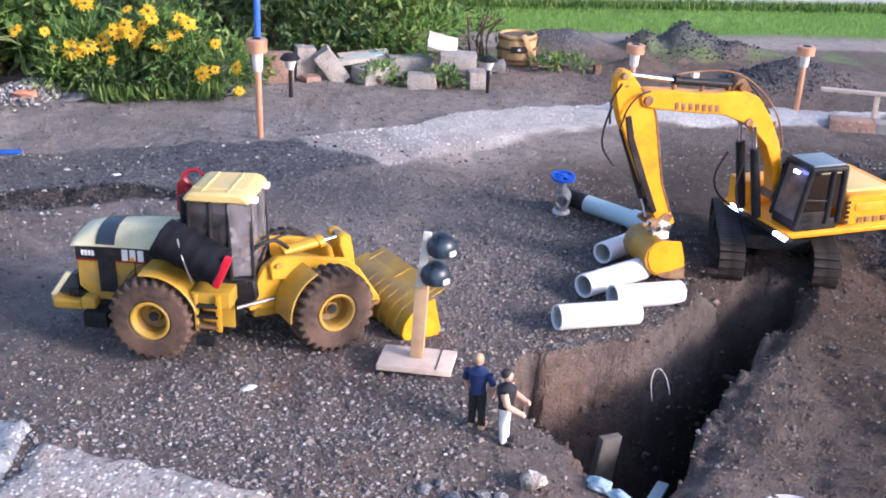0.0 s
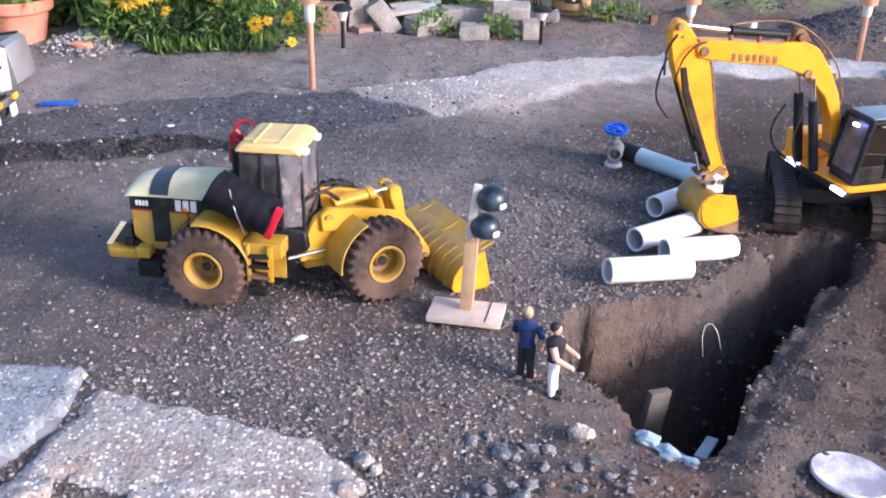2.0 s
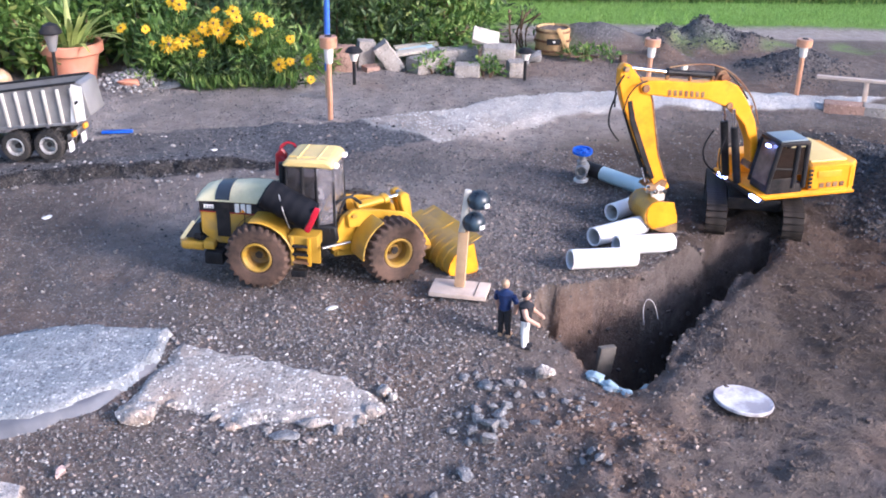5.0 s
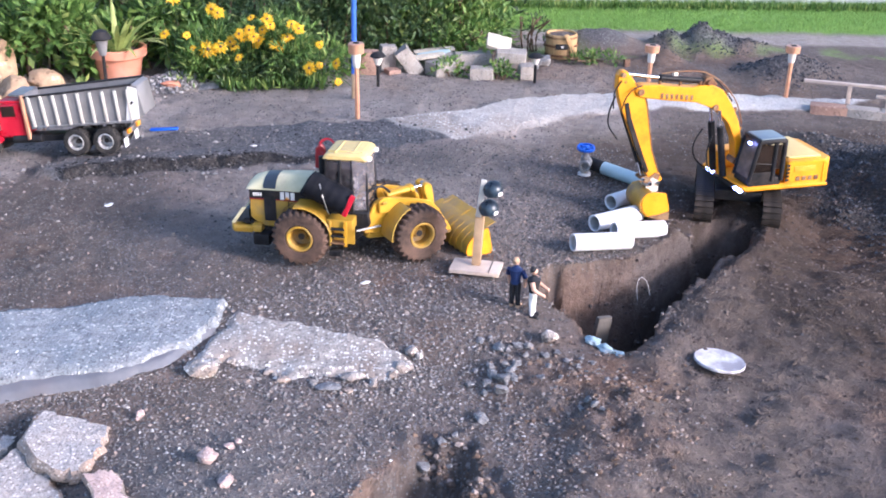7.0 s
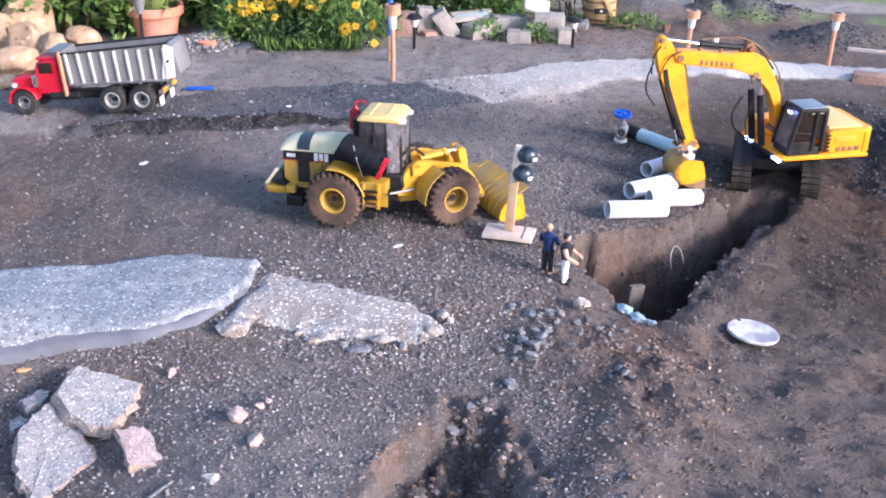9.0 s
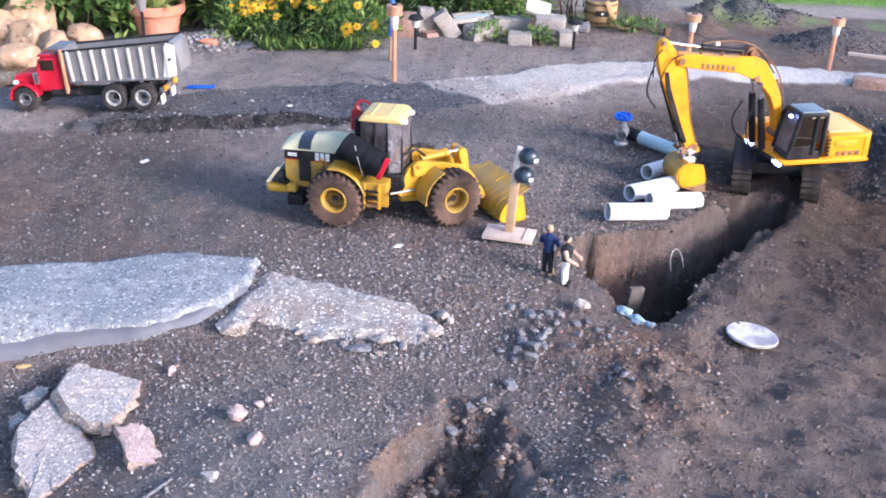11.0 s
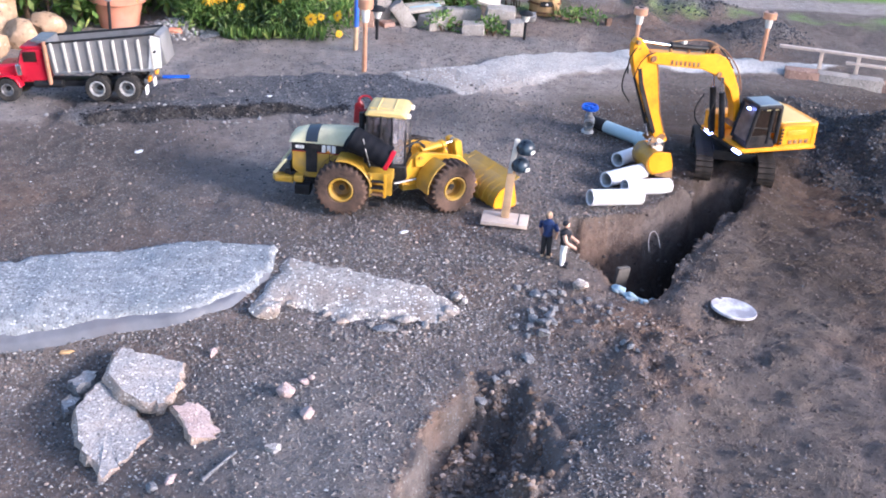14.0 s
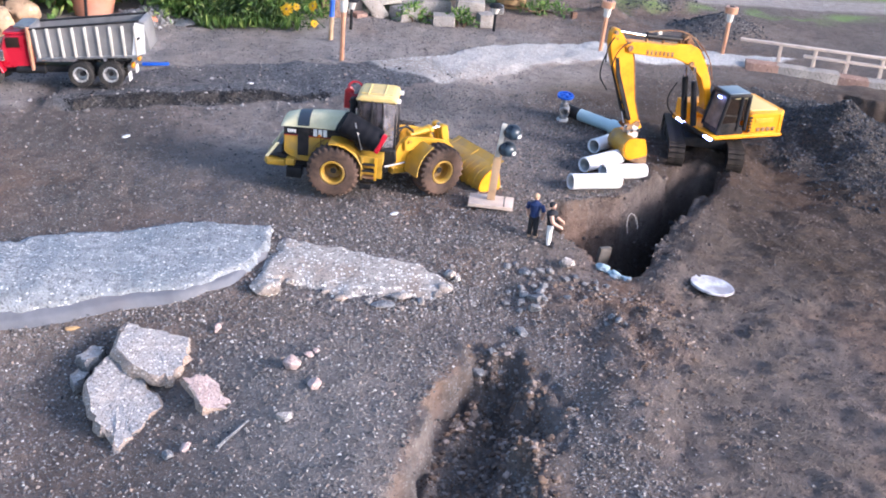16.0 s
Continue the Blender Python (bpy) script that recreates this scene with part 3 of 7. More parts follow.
    # laid stone and asphalt lie proud
    z = z + 0.014 * step(-0.02, 0.03, inside(PATH_STONE, x, y) + wob * 0.6)
    z = z + 0.024 * step(-0.008, 0.006, inside(ASPHALT, x, y) + 0.02 * rough_field(x, y, 0.08, 4, 41)) * (.12 + .88 * step(.22, .03, near_line(ROAD_EDGE[1:5], x, y)))
    # spoil heaps
    z = z + heap(x, y, 1.24, 2.07, .30, .42, .12, -10) * (1 + .25 * rough_field(x, y, .10, 3, 99)) + heap(x, y, 1.10, 2.40, .18, .14, .05)
    z = z + heap(x, y, 1.30, 3.09, .23, .14, .075) + heap(x, y, 1.06, 3.42, .36, .14, .080) * (1 + .5 * rough_field(x, y, .09, 3, 95)) + heap(x, y, .67, 3.42, .18, .11, .085) + heap(x, y, .56, 3.45, .10, .08, .045) + heap(x, y, .87, 3.22, .11, .08, .05)
    z = z - 0.34 * step(0.0, 0.05, inside(PIT, x, y) + wob)
    z = z + heap(x, y, -.93, 2.91, .14, .11, .035)
    # planted bank
    bank = step(2.86, 3.0, y + 0.25 * (x + 0.7)) * step(0.1, -0.35, x)
    z = z + 0.02 * bank
    return z


def axis_steps(lo, hi, fine, far):
    n = int((hi - lo) / fine)
    core = [lo + (hi - lo) * i / n for i in range(n + 1)]
    out, gap, p = [], fine, hi
    while p < far:
        gap *= 1.25
        p += gap
        out.append(p)
    down, gap, p = [], fine, lo
    while p > -far:
        gap *= 1.25
        p -= gap
        down.append(p)
    return np.array(down[::-1] + core + out)


GX, GY = axis_steps(-1.55, 1.75, 0.0085, 300.0), axis_steps(0.55, 3.30, 0.0070, 200.0)


def build_ground():
    X, Y = np.meshgrid(GX, GY)
    Z = ground_height(X, Y)
    nx, ny = len(GX), len(GY)
    me = bpy.data.meshes.new("ground")
    co = np.stack([*site(X, Y), Z + relief(X, Y)], -1).reshape(-1, 3)
    i = np.arange((ny - 1) * (nx - 1))
    r, c = i // (nx - 1), i % (nx - 1)
    a = r * nx + c
    faces = np.stack([a, a + 1, a + nx + 1, a + nx], 1)
    me.vertices.add(len(co))
    me.vertices.foreach_set("co", co.ravel())
    me.loops.add(faces.size)
    me.loops.foreach_set("vertex_index", faces.ravel())
    me.polygons.add(len(faces))
    me.polygons.foreach_set("loop_start", np.arange(0, faces.size, 4))
    me.polygons.foreach_set("use_smooth", np.ones(len(faces), bool))
    me.update(calc_edges=True)
    x, y = X.ravel(), Y.ravel()
    wob = 0.03 * rough_field(x, y, 0.08, 4, 41)
    pale = step(-0.008, 0.010, inside(PATH_STONE, x, y) + wob * 0.35)
    # far ground coloured pale to stand in for bright sky beyond the crop
    pale = np.maximum(pale, step(4.06, 4.12, y) * step(.1, .3, x))
    edge_by = near_line(ROAD_EDGE[1:6], x, y)
    asph = step(-0.014, 0.002, inside(ASPHALT, x, y) + wob * 0.67 + .020 * step(.06, .03, edge_by)) * (1 - pale)
    heaps = heap(x, y, 1.24, 2.07, .30, .42, 1, -10) + heap(x, y, 1.30, 3.09, .22, .14, 1) + 0.8 * heap(x, y, 1.06, 3.42, .26, .12, 1) + 0.8 * heap(x, y, .67, 3.42, .15, .10, 1) + heap(x, y, 1.10, 2.40, .18, .14, 1)
    dark = np.maximum(step(.04, .18, heap(x, y, 1.24, 2.07, .30, .42, 1, -10) + 2 * wob), asph * (.62 + .38 * step(.09, .05, edge_by) + .38 * step(-.80, -.45, x)).clip(0, 1))
    dark = np.maximum(dark, step(0.12, 0.35, heaps + 4 * wob) * 0.85)
    lawn = step(3.60, 3.66, y + 0.3 * wob) * step(0.0, 0.1, x + 0.35 + 0 * y)
    weeds = step(3.22, 3.3, y + 2 * wob - 0.03) * step(3.43, 3.37, y) * step(0.25, 0.45, x) * 0.6 * step(-0.3, 0.3, rough_field(x, y, 0.25, 3, 77))
    left_green = step(3.0, 3.2, y) * step(0.2, -0.2, x) * 0.6
    green = np.clip(lawn + weeds * (1 - dark) + left_green, 0, 1) * (1 - step(4.05, 4.10, y))
    paved = step(3.44, 3.47, y + 0.3 * wob) * step(3.63, 3.60, y) * step(0.3, 0.4, x) * (1 - step(0.1, 0.2, heap(x, y, 1.06, 3.42, .26, .12, 1) + heap(x, y, .67, 3.42, .15, .10, 1)))
    paved = np.maximum(paved, 0.8 * step(-1.12, -1.2, x + wob) * step(2.12, 2.16, y) * step(2.42, 2.36, y))
    paved = np.maximum(paved, 0.95 * step(2.36, 2.5, y + 0.5 * wob) * (1 - 0.8 * step(.55, .85, x)) * step(3.3, 3.1, y) * (1 - asph) * (0.6 + 0.4 * step(-0.4, 0.4, rough_field(x, y, 0.3, 3, 63))))
    paved = np.maximum(paved, 0.5 * step(-.80, -.50, x + wob) * step(.35, .10, x + wob) * step(1.66, 1.90, y + wob) * step(2.6, 2.5, y) * (0.6 + 0.4 * step(-.4, .4, rough_field(x, y, 0.2, 3, 65))))
    paved = np.maximum(paved, 0.55 * np.exp(-(((x + .36) / .20) ** 2 + ((y - .93) / .24) ** 2)))
    paved = paved * (1 - dark) * (1 - .6 * step(2.70, 2.88, y) * step(3.40, 3.25, y) * step(-.35, -.1, x) * step(-.5, .5, rough_field(x, y, .22, 4, 67)))
    d1, d2 = inside(TRENCH, x, y), inside(CUT, x, y)
    clay = 0.85 * np.exp(-((d2 + 0.004) / 0.010) ** 2) * step(1.14, 1.06, y) * step(0.08, -0.02, x + 0.45 * (1.0 - y)) + 1.0 * step(-0.4, 0.7, rough_field(x, y, 0.09, 4, 51)) * np.exp(-(((x - .29) / .13) ** 2 + ((y - 1.20) / .17) ** 2))
    clay = clay + 0.9 * np.exp(-(near_line([(.33, 1.345), (.29, 1.24), (.25, 1.14), (.16, 1.06)], x, y) / .055) ** 2) * step(-.5, .3, rough_field(x, y, .06, 4, 47))
    clay = clay + 0.55 * step(-.5, .5, rough_field(x, y, .22, 4, 67)) * step(2.68, 2.85, y) * step(3.40, 3.25, y) * step(-.35, -.1, x) * step(1.5, 1.2, x)
    # clay on the trench's west wall; its tint also paints the lit upper band
    clay = clay + 0.8 * np.exp(-((d1 - .002) / .012) ** 2) * step(.50, .34, x)
    clay = clay + 0.85 * step(0.002, 0.02, d1) * step(0.14, 0.07, d1) * step(0.55, 0.34, x) * step(-0.5, 0.6, rough_field(x, y, 0.15, 3, 53))
    clay = clay + 0.45 * step(0.0, 0.8, rough_field(x, y, 0.30, 4, 57)) * step(2.3, 1.6, y) + 0.7 * step(-1.22, -1.35, x) * step(2.42, 2.5, y)
    clay = clay + 0.55 * step(-.2, .7, rough_field(x, y, 0.07, 4, 55)) * np.exp(-(((x + .14) / .22) ** 2 + ((y - 1.64) / .06) ** 2))
    stony = 0.9 * step(1.85, 1.5, y + 0.25 * x + 0.5 * wob) * step(0.16, -0.02, x - 0.25 * (1.3 - y)) + 0.10 + 0.35 * step(2.3, 2.5, y) + 0.4 * step(0.1, 0.7, rough_field(x, y, 0.3, 3, 61))
    stony = stony + 0.75 * np.exp(-(((x - .33) / .24) ** 2 + ((y - 1.93) / .30) ** 2))
    stony = stony * (1 - 0.8 * step(0.01, 0.04, d1)) * (1 - 0.5 * step(0.3, 0.6, x) * step(2.0, 1.8, y))
    damp_shade = 0.95 * step(.48, .72, x + 0.4 * (y - 1.9) + 2 * wob) * step(1.25, 1.65, y) * step(2.62, 2.45, y) * step(-1.5, .1, rough_field(x, y, .35, 3, 83))
    # shade painted on the trench floor and east wall; cut floor darker too
    damp_shade = damp_shade * (1 - step(-.01, .01, d1)) + 1.0 * step(0.045, 0.085, d1) + 1.0 * step(.38, .54, x + .5 * wob) * step(.004, .02, d1) + 0.25 * step(0.02, 0.08, d2)
    # darker patches round the loader, in the west and at the near east
    damp_shade = damp_shade + 0.45 * np.exp(-(((x + .12) / .22) ** 2 + ((y - 1.80) / .10) ** 2)) + 0.45 * step(0.0, 0.8, rough_field(x, y, .4, 3, 87)) * step(2.3, 2.0, y) * step(-.2, -.5, x) + 0.30 * step(.45, .7, x) * step(1.6, 1.4, y) * step(-.4, .6, rough_field(x, y, .3, 4, 89))
    damp_shade = damp_shade + 0.35 * step(-.65, -.95, x + wob) * step(1.40, 1.55, y) * step(2.2, 2.0, y)
    damp_shade = damp_shade + 0.7 * step(.05, .3, heap(x, y, 1.24, 2.07, .30, .42, 1, -10))
    damp_shade = damp_shade + 0.45 * step(.50, .80, x + wob) * step(2.35, 2.5, y) * step(3.4, 3.2, y) * (1 - pale)
    damp_shade = damp_shade + 0.5 * step(.30, .55, x + wob) * step(2.5, 2.3, y) * step(1.2, 1.5, y) * (1 - step(-.01, .01, d1))
    # darker band along the road's near edge
    kerb = edge_by + 0.35 * np.abs(wob)
    damp_shade = damp_shade + 1.0 * step(.034, .018, kerb) * asph
    damp_shade = np.clip(damp_shade, 0, 1)
    for name, chans in (("damp_shade", (damp_shade, damp_shade, damp_shade)), ("cover", (pale, dark, green)), ("cover_two", (np.clip(stony, 0, 1), np.clip(clay, 0, 1), np.clip(paved, 0, 1)))):
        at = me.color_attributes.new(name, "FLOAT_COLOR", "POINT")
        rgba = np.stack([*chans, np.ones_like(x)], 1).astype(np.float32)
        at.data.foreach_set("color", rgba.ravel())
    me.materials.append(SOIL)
    return tagged(new("ground", me), "dark bare soil with stone chips, trenches and a grass field", "ground", kind="structure")


ground = build_ground()


def gz(x, y):
    return float(ground_height(np.array([x]), np.array([y]))[0])

# ---- machines ----
def wheel(parent, name, m, r, w, rim_r, rim_mat, lugs, lug_h, rim_label, tyre_label="", rubber=None):
    """A wheel about the local y axis, its outer face towards -y: a tyre with staggered lugs, a dished rim with a hub."""
    hub = new(name)
    hub.empty_display_size = 0.01
    hub.parent, hub.matrix_local = parent, m
    h, n = w / 2, lugs * 4
    rows = [(rim_r, -.78, 0), (rim_r + .12 * (r - rim_r), -.95, 0), (r * .72, -1.0, 0), (r - lug_h * 1.5, -.97, .55), (r - lug_h * .5, -.88, 1), (r - .0005, -.70, 1), (r, -.06, 1), (r, .06, -1), (r - .0005, .70, -1), (r - lug_h * .5, .88, -1), (r - lug_h * 1.5, .97, -.55), (r * .72, 1.0, 0), (rim_r + .12 * (r - rim_r), .95, 0), (rim_r, .78, 0)]
    t = bmesh.new()
    rings = []
    for rad, z, k in rows:
        ring = []
        for i in range(n):
            up = (i + (2 if k < 0 else 0)) % 4 < 2
            q = rad - (0 if up or not k else lug_h * abs(k))
            tw = .10 * z * (1 if k else 0)
            ang = 2 * math.pi * (i / n) + tw * 2 * math.pi / lugs * 3
            ring.append(t.verts.new((q * math.cos(ang), h * z, q * math.sin(ang))))
        rings.append(ring)
    for p, q in zip(rings, rings[1:] + rings[:1]):
        for i in range(n):
            j = (i + 1) % n
            t.faces.new((p[i], p[j], q[j], q[i]))
    bmesh.ops.recalc_face_normals(t, faces=t.faces)
    part("tyre", t, rubber or RUBBER, hub, tyre_label, None, 28)
    out = pose(0, 0, 0, -90, 0, 0)
    rim = lathe([(rim_r * 1.03, -h * .70), (rim_r * 1.05, -h * .93), (rim_r * 1.0, -h * .97), (rim_r * .90, -h * .95), (rim_r * .82, -h * .80), (rim_r * .78, -h * .30), (rim_r * .78, h * .5), (rim_r * 1.03, h * .7)], 36, out, None, True)
    # dish floor colour holds dirt and, within yellow rims, painted shade
    part("dish", lathe([(rim_r * .79, -h * .55), (rim_r * .74, h * .10), (rim_r * .42, h * .22), (rim_r * .36, -h * .15), (rim_r * .14, -h * .18), (.0005, -h * .18), (.0005, h * .5), (rim_r * .79, h * .5)], 30, out, None, True), RIM_DUST_SHADE if rim_mat == YELLOW else STEEL, hub, "dirty sunk dish, darkened as in shade")
    part("rim", rim, rim_mat, hub, rim_label)
    part("hub_hole", lathe([(rim_r * .24, -h * .20), (rim_r * .26, -h * .30), (.0004, -h * .31)], 14, out), BLACK, hub)
    return hub


def build_loader():
    th = empty_thing("wheel_loader", "dusty yellow model wheel loader with black stripes and lowered bucket", "loader", pose(-0.176, 1.764, 0, 0, 0, LOADER_TURN))
    R, W = 0.0705, 0.053
    for x, y, s in ((-.139, -.083, 1), (-.139, .083, -1)):
        wheel(th, "wheel", pose(x, y, R - .004, 0, 0, 0 if s > 0 else 180), R, W, .031, YELLOW, 26, .0056, "dusty yellow dished rim", "brown dusty lugged tyre")
    part("axle", rod((-.139, -.075, R), (-.139, .075, R), .014), BLACK, th)
    # rear body with an arched hood
    HW = .050
    part("engine_body", prism([(-.303, .080), (-.304, .154), (-.10, .154), (-.085, .075), (-.11, .058), (-.27, .058)], -HW, HW, bev=.003), YELLOW, th)
    crown = [(-.312, .153), (-.310, .162), (-.300, .171), (-.270, .180), (-.23, .184), (-.18, .188), (-.12, .190), (-.088, .189)]

    def arch(x0, x1, lift, wide, low, name, mat, label):
        def top(x):
            for (p, q), (u, v) in zip(crown, crown[1:]):
                if x <= u:
                    return q + (v - q) * (x - p) / (u - p)
            return crown[-1][1]
        xs = sorted({x0, x1} | {x for x, _ in crown if x0 < x < x1})
        b = bmesh.new()
        rows = []
        for x in xs:
            row = []
            for i in range(17):
                f = -1 + i / 8
                y = wide * math.sin(f * math.pi / 2)
                z = low + (top(x) - low) * max(1 - abs(y / (wide + .0005)) ** 2.4, 0) ** .62
                row.append(b.verts.new((x, y, z + lift)))
            rows.append(row)
        for p, q in zip(rows, rows[1:]):
            for i in range(16):
                b.faces.new((p[i], p[i + 1], q[i + 1], q[i]))
        for row in (rows[0], rows[-1]):
            b.faces.new(row)
        low_row = [(r[0], r[-1]) for r in rows]
        for (p, q), (u, v) in zip(low_row, low_row[1:]):
            b.faces.new((p, q, v, u))
        bmesh.ops.recalc_face_normals(b, faces=b.faces)
        part(name, b, mat, th, label, None, 50)
    arch(-.312, -.088, 0, HW + .003, .1505, "hood", CREAM, "cream dusty arched hood")
    arch(-.262, -.227, .0012, HW + .0034, .1540, "hood_stripe", NIGHT_BLUE, "dark blue stripe across the hood")
    part("hood_vent", box(-.112, -.012, .196, .020, .030, .006, .002), BLACK, th)
    part("side_band", box(-.200, -HW - .0008, .1405, .206, .003, .024, .001), BLACK, th, "black band along the side")
    part("red_line", box(-.200, -HW - .0016, .1295, .206, .002, .003, .0005), DARKRED, th, "thin red line")
    part("side_stripe", box(-.2445, -HW - .0022, .114, .033, .003, .078, .001), BLACK, th, "black upright stripe")
    part("panel_seam", box(-.192, -HW - .0004, .105, .0016, .002, .045, 0), BLACK, th)
    arc = [(-.139 + .086 * math.cos(t), .061 + .072 * math.sin(t)) for t in np.linspace(radians(165), radians(95), 9)]
    part("wheel_arch_seam", cable([(x, -HW - .0004, z) for x, z in arc], .0011, 6, None, 2), RUST, th)
    for x0, wd, hh, n in ((-.292, .026, .009, 4), (-.216, .044, .0195, 3)):
        for k in range(n):
            part("letter_bar", box(x0 + wd * (k + .5) / n, -HW - .0030, .1415, wd / n * .76, .002, hh, .0012), WHITE, th, "white block of lettering")
    part("badge", prism([(-.202, .1322), (-.188, .1322), (-.195, .1400)], -HW - .0048, -HW - .0036, bev=.0002), AMBER, th, "yellow triangular badge")
    part("bumper", prism([(-.362, -.044), (-.350, -.060), (-.292, -.060), (-.292, .060), (-.350, .060), (-.362, .044)], .056, .074, "z", .003), YELLOW, th)
    part("step_plate", prism([(-.350, .0785), (-.318, .116), (-.306, .116), (-.306, .0785)], -.042, .042, bev=.001), NIGHT_BLUE, th, "dark blue-black slanted step plate")
    for s in (-1, 1):
        part("step_cheek", prism([(-.360, .0775), (-.324, .122), (-.314, .120), (-.348, .0775)], s * .047 - .004, s * .047 + .004, bev=.001), CREAM, th, "pale slanted cheek")
    part("step_block", box(-.312, -.040, .084, .018, .020, .012, .002), BLACK, th)
    part("side_tank", box(-.275, -.056, .074, .028, .026, .020, .003), YELLOW, th)
    part("under_tank", box(-.262, -.052, .045, .048, .045, .030, .004), BLACK, th)
    for s in (-1, 1):
        lo_, hi_ = (-.108, -.046) if s < 0 else (.046, .108)
        outer = [(-.139 + .0800 * math.cos(t), .0665 + .0800 * math.sin(t)) for t in np.linspace(radians(100), radians(14), 12)]
        inner = [(-.139 + .0765 * math.cos(t), .0665 + .0765 * math.sin(t)) for t in np.linspace(radians(14), radians(100), 12)]
        part("rear_fender", prism(outer + inner, lo_, hi_, bev=.001), YELLOW, th)
    part("frame", prism([(-.29, .050), (-.29, .075), (-.02, .080), (0, .060), (-.02, .040), (-.20, .042)], -.04, .04, bev=.003), BLACK, th)
    part("step_box", box(-.042, -.078, .106, .062, .042, .026, .002), YELLOW, th)
    part("step_back", box(-.040, -.066, .072, .052, .006, .050, .001), YELLOW, th)
    part("ladder_rail", box(-.064, -.100, .086, .005, .010, .062, .001), YELLOW, th)
    part("ladder_rail", box(-.028, -.102, .086, .008, .006, .062, .001), ARM_YELLOW, th)
    for z in (.098, .080, .062):
        part("step", box(-.046, -.097, z, .034, .018, .005, .001), RUST if z < .07 else BLACK, th)
    part("hanging_step", box(-.052, -.098, .036, .030, .016, .014, .002), BLACK, th)
    # cab
    lo = [(-.070, -.055), (-.070, .055), (.012, .048), (.012, -.048)]
    part("cab_floor", box(-.032, 0, .118, .10, .118, .012, .002), BLACK, th)
    cab_pts = [(-.078, -.056), (-.040, -.058), (-.008, -.056), (.026, -.044), (-.078, .056), (-.040, .058), (-.008, .056), (.026, .044)]
    for x, y in cab_pts:
        part("cab_post", rod((x, y, .12), (x * .92 - .002, y * .94, .262), .0034, seg=8), BLACK, th)
    for s in (-1, 1):
        part("cab_pane", prism([(-.076, .13), (-.074, .258), (-.010, .258), (-.008, .13)], s * .0545 - .0006, s * .0545 + .0006, bev=0), GLASS, th, "cloudy clear pane")
        q = box(0, 0, 0, .036, .0012, .130, 0)
        bmesh.ops.transform(q, matrix=pose(.008, s * .050, .195, 0, 0, s * -19), verts=q.verts)
        part("cab_pane", q, GLASS_HAZY, th, "cloudy clear pane")
    part("windscreen", box(.0245, 0, .195, .0012, .085, .130, 0), GLASS_HAZY, th, "cloudy clear windscreen")
    part("rear_pane", box(-.077, 0, .195, .0012, .105, .130, 0), GLASS, th)
    part("lower_cab", prism([(-.078, .085), (-.078, .135), (.030, .125), (.034, .090), (.010, .075)], -.056, .056, bev=.003), BLACK, th)
    part("seat", box(-.048, 0, .165, .034, .06, .085, .008), PADDED, th)
    part("operator_post", box(-.02, 0, .16, .012, .012, .05, .003), BLACK, th)
    part("roof", prism([(-.084, .258), (-.082, .267), (-.072, .275), (.012, .277), (.026, .269), (.028, .258)], -.055, .055, bev=.006), YELLOW_PALE, th, "pale yellow ribbed roof")
    for x in (-.052, -.010):
        part("roof_rib", box(x, 0, .2765, .004, .090, .004, .001), YELLOW_PALE, th)
    part("roof_rib", box(-.03, -.032, .2765, .085, .004, .004, .001), YELLOW_PALE, th)
    part("work_lamp", box(.030, -.035, .262, .010, .016, .010, .003), WHITE, th, "white lamp")
    part("work_lamp", box(.030, .035, .262, .010, .016, .010, .003), WHITE, th, "white lamp")
    # padded roll hung beside the cab, red end
    roll = bmesh.new()
    p0, p1 = Vector((-.112, -.080, .208)), Vector((-.010, -.084, .158))
    L = (p1 - p0).length
    mm = Matrix.Translation(p0) @ (p1 - p0).to_track_quat("Z", "Y").to_matrix().to_4x4()
    prof = []
    for i in range(29):
        u = i / 28
        prof.append((.034 * (1 - .045 * abs(math.sin(u * math.pi * 5))) * (0.72 if i in (0, 28) else 1), L * u))
    part("padded_roll", lathe(prof, 24, mm), PADDED, th, "black quilted roll")
    part("roll_flap", box(-.110, -.070, .197, .022, .05, .056, .008, (0, 30, 0)), PADDED, th)
    part("roll_cord", cable([(-.075, -.106, .216), (-.064, -.115, .180), (-.055, -.108, .140)], .0012), STEEL, th)
    part("red_bar", box(-.006, -.106, .162, .013, .012, .060, .004, (0, 24, 0)), RED, th, "bright red bar")
    part("black_canister", rod((-.110, .045, .21), (-.070, .060, .235), .018), BLACK, th)
    part("red_reel", prism([(-.128, .20), (-.126, .255), (-.112, .268), (-.100, .255), (-.102, .20)], .035, .046, bev=.003), DARKRED, th, "dark red upright reel")
    ring = lathe([(.017, -.004), (.022, -.004), (.022, .004), (.017, .004)], 28, pose(-.098, .045, .258, 60, 0, 0), None, True)
    part("reel_ring", ring, DARKRED, th)
    part("exhaust", rod((-.096, -.01, .2), (-.096, -.01, .252), .008), BLACK, th)
    # front frame turned at the joint
    FAX, TRK = .092, .091
    fr = new("front_frame")
    fr.empty_display_size = 0.01
    fr.parent, fr.matrix_local = th, pose(0, 0, 0, 0, 0, LOADER_BEND)
    for y, s in ((-TRK, 1), (TRK, -1)):
        wheel(th, "wheel", pose(0, 0, 0, 0, 0, LOADER_BEND) @ pose(FAX, y, R - .003, 0, 0, 0 if s > 0 else 180), R, W, .031, YELLOW, 26, .0056, "dusty yellow dished rim", "brown dusty lugged tyre")
    part("axle", rod((FAX, -.075, R), (FAX, .075, R), .014), BLACK, fr)
    part("front_chassis", prism([(.000, .050), (.004, .085), (.045, .110), (.10, .135), (.150, .120), (.175, .06), (.14, .045), (.05, .045)], -.036, .036, bev=.004), YELLOW, fr)
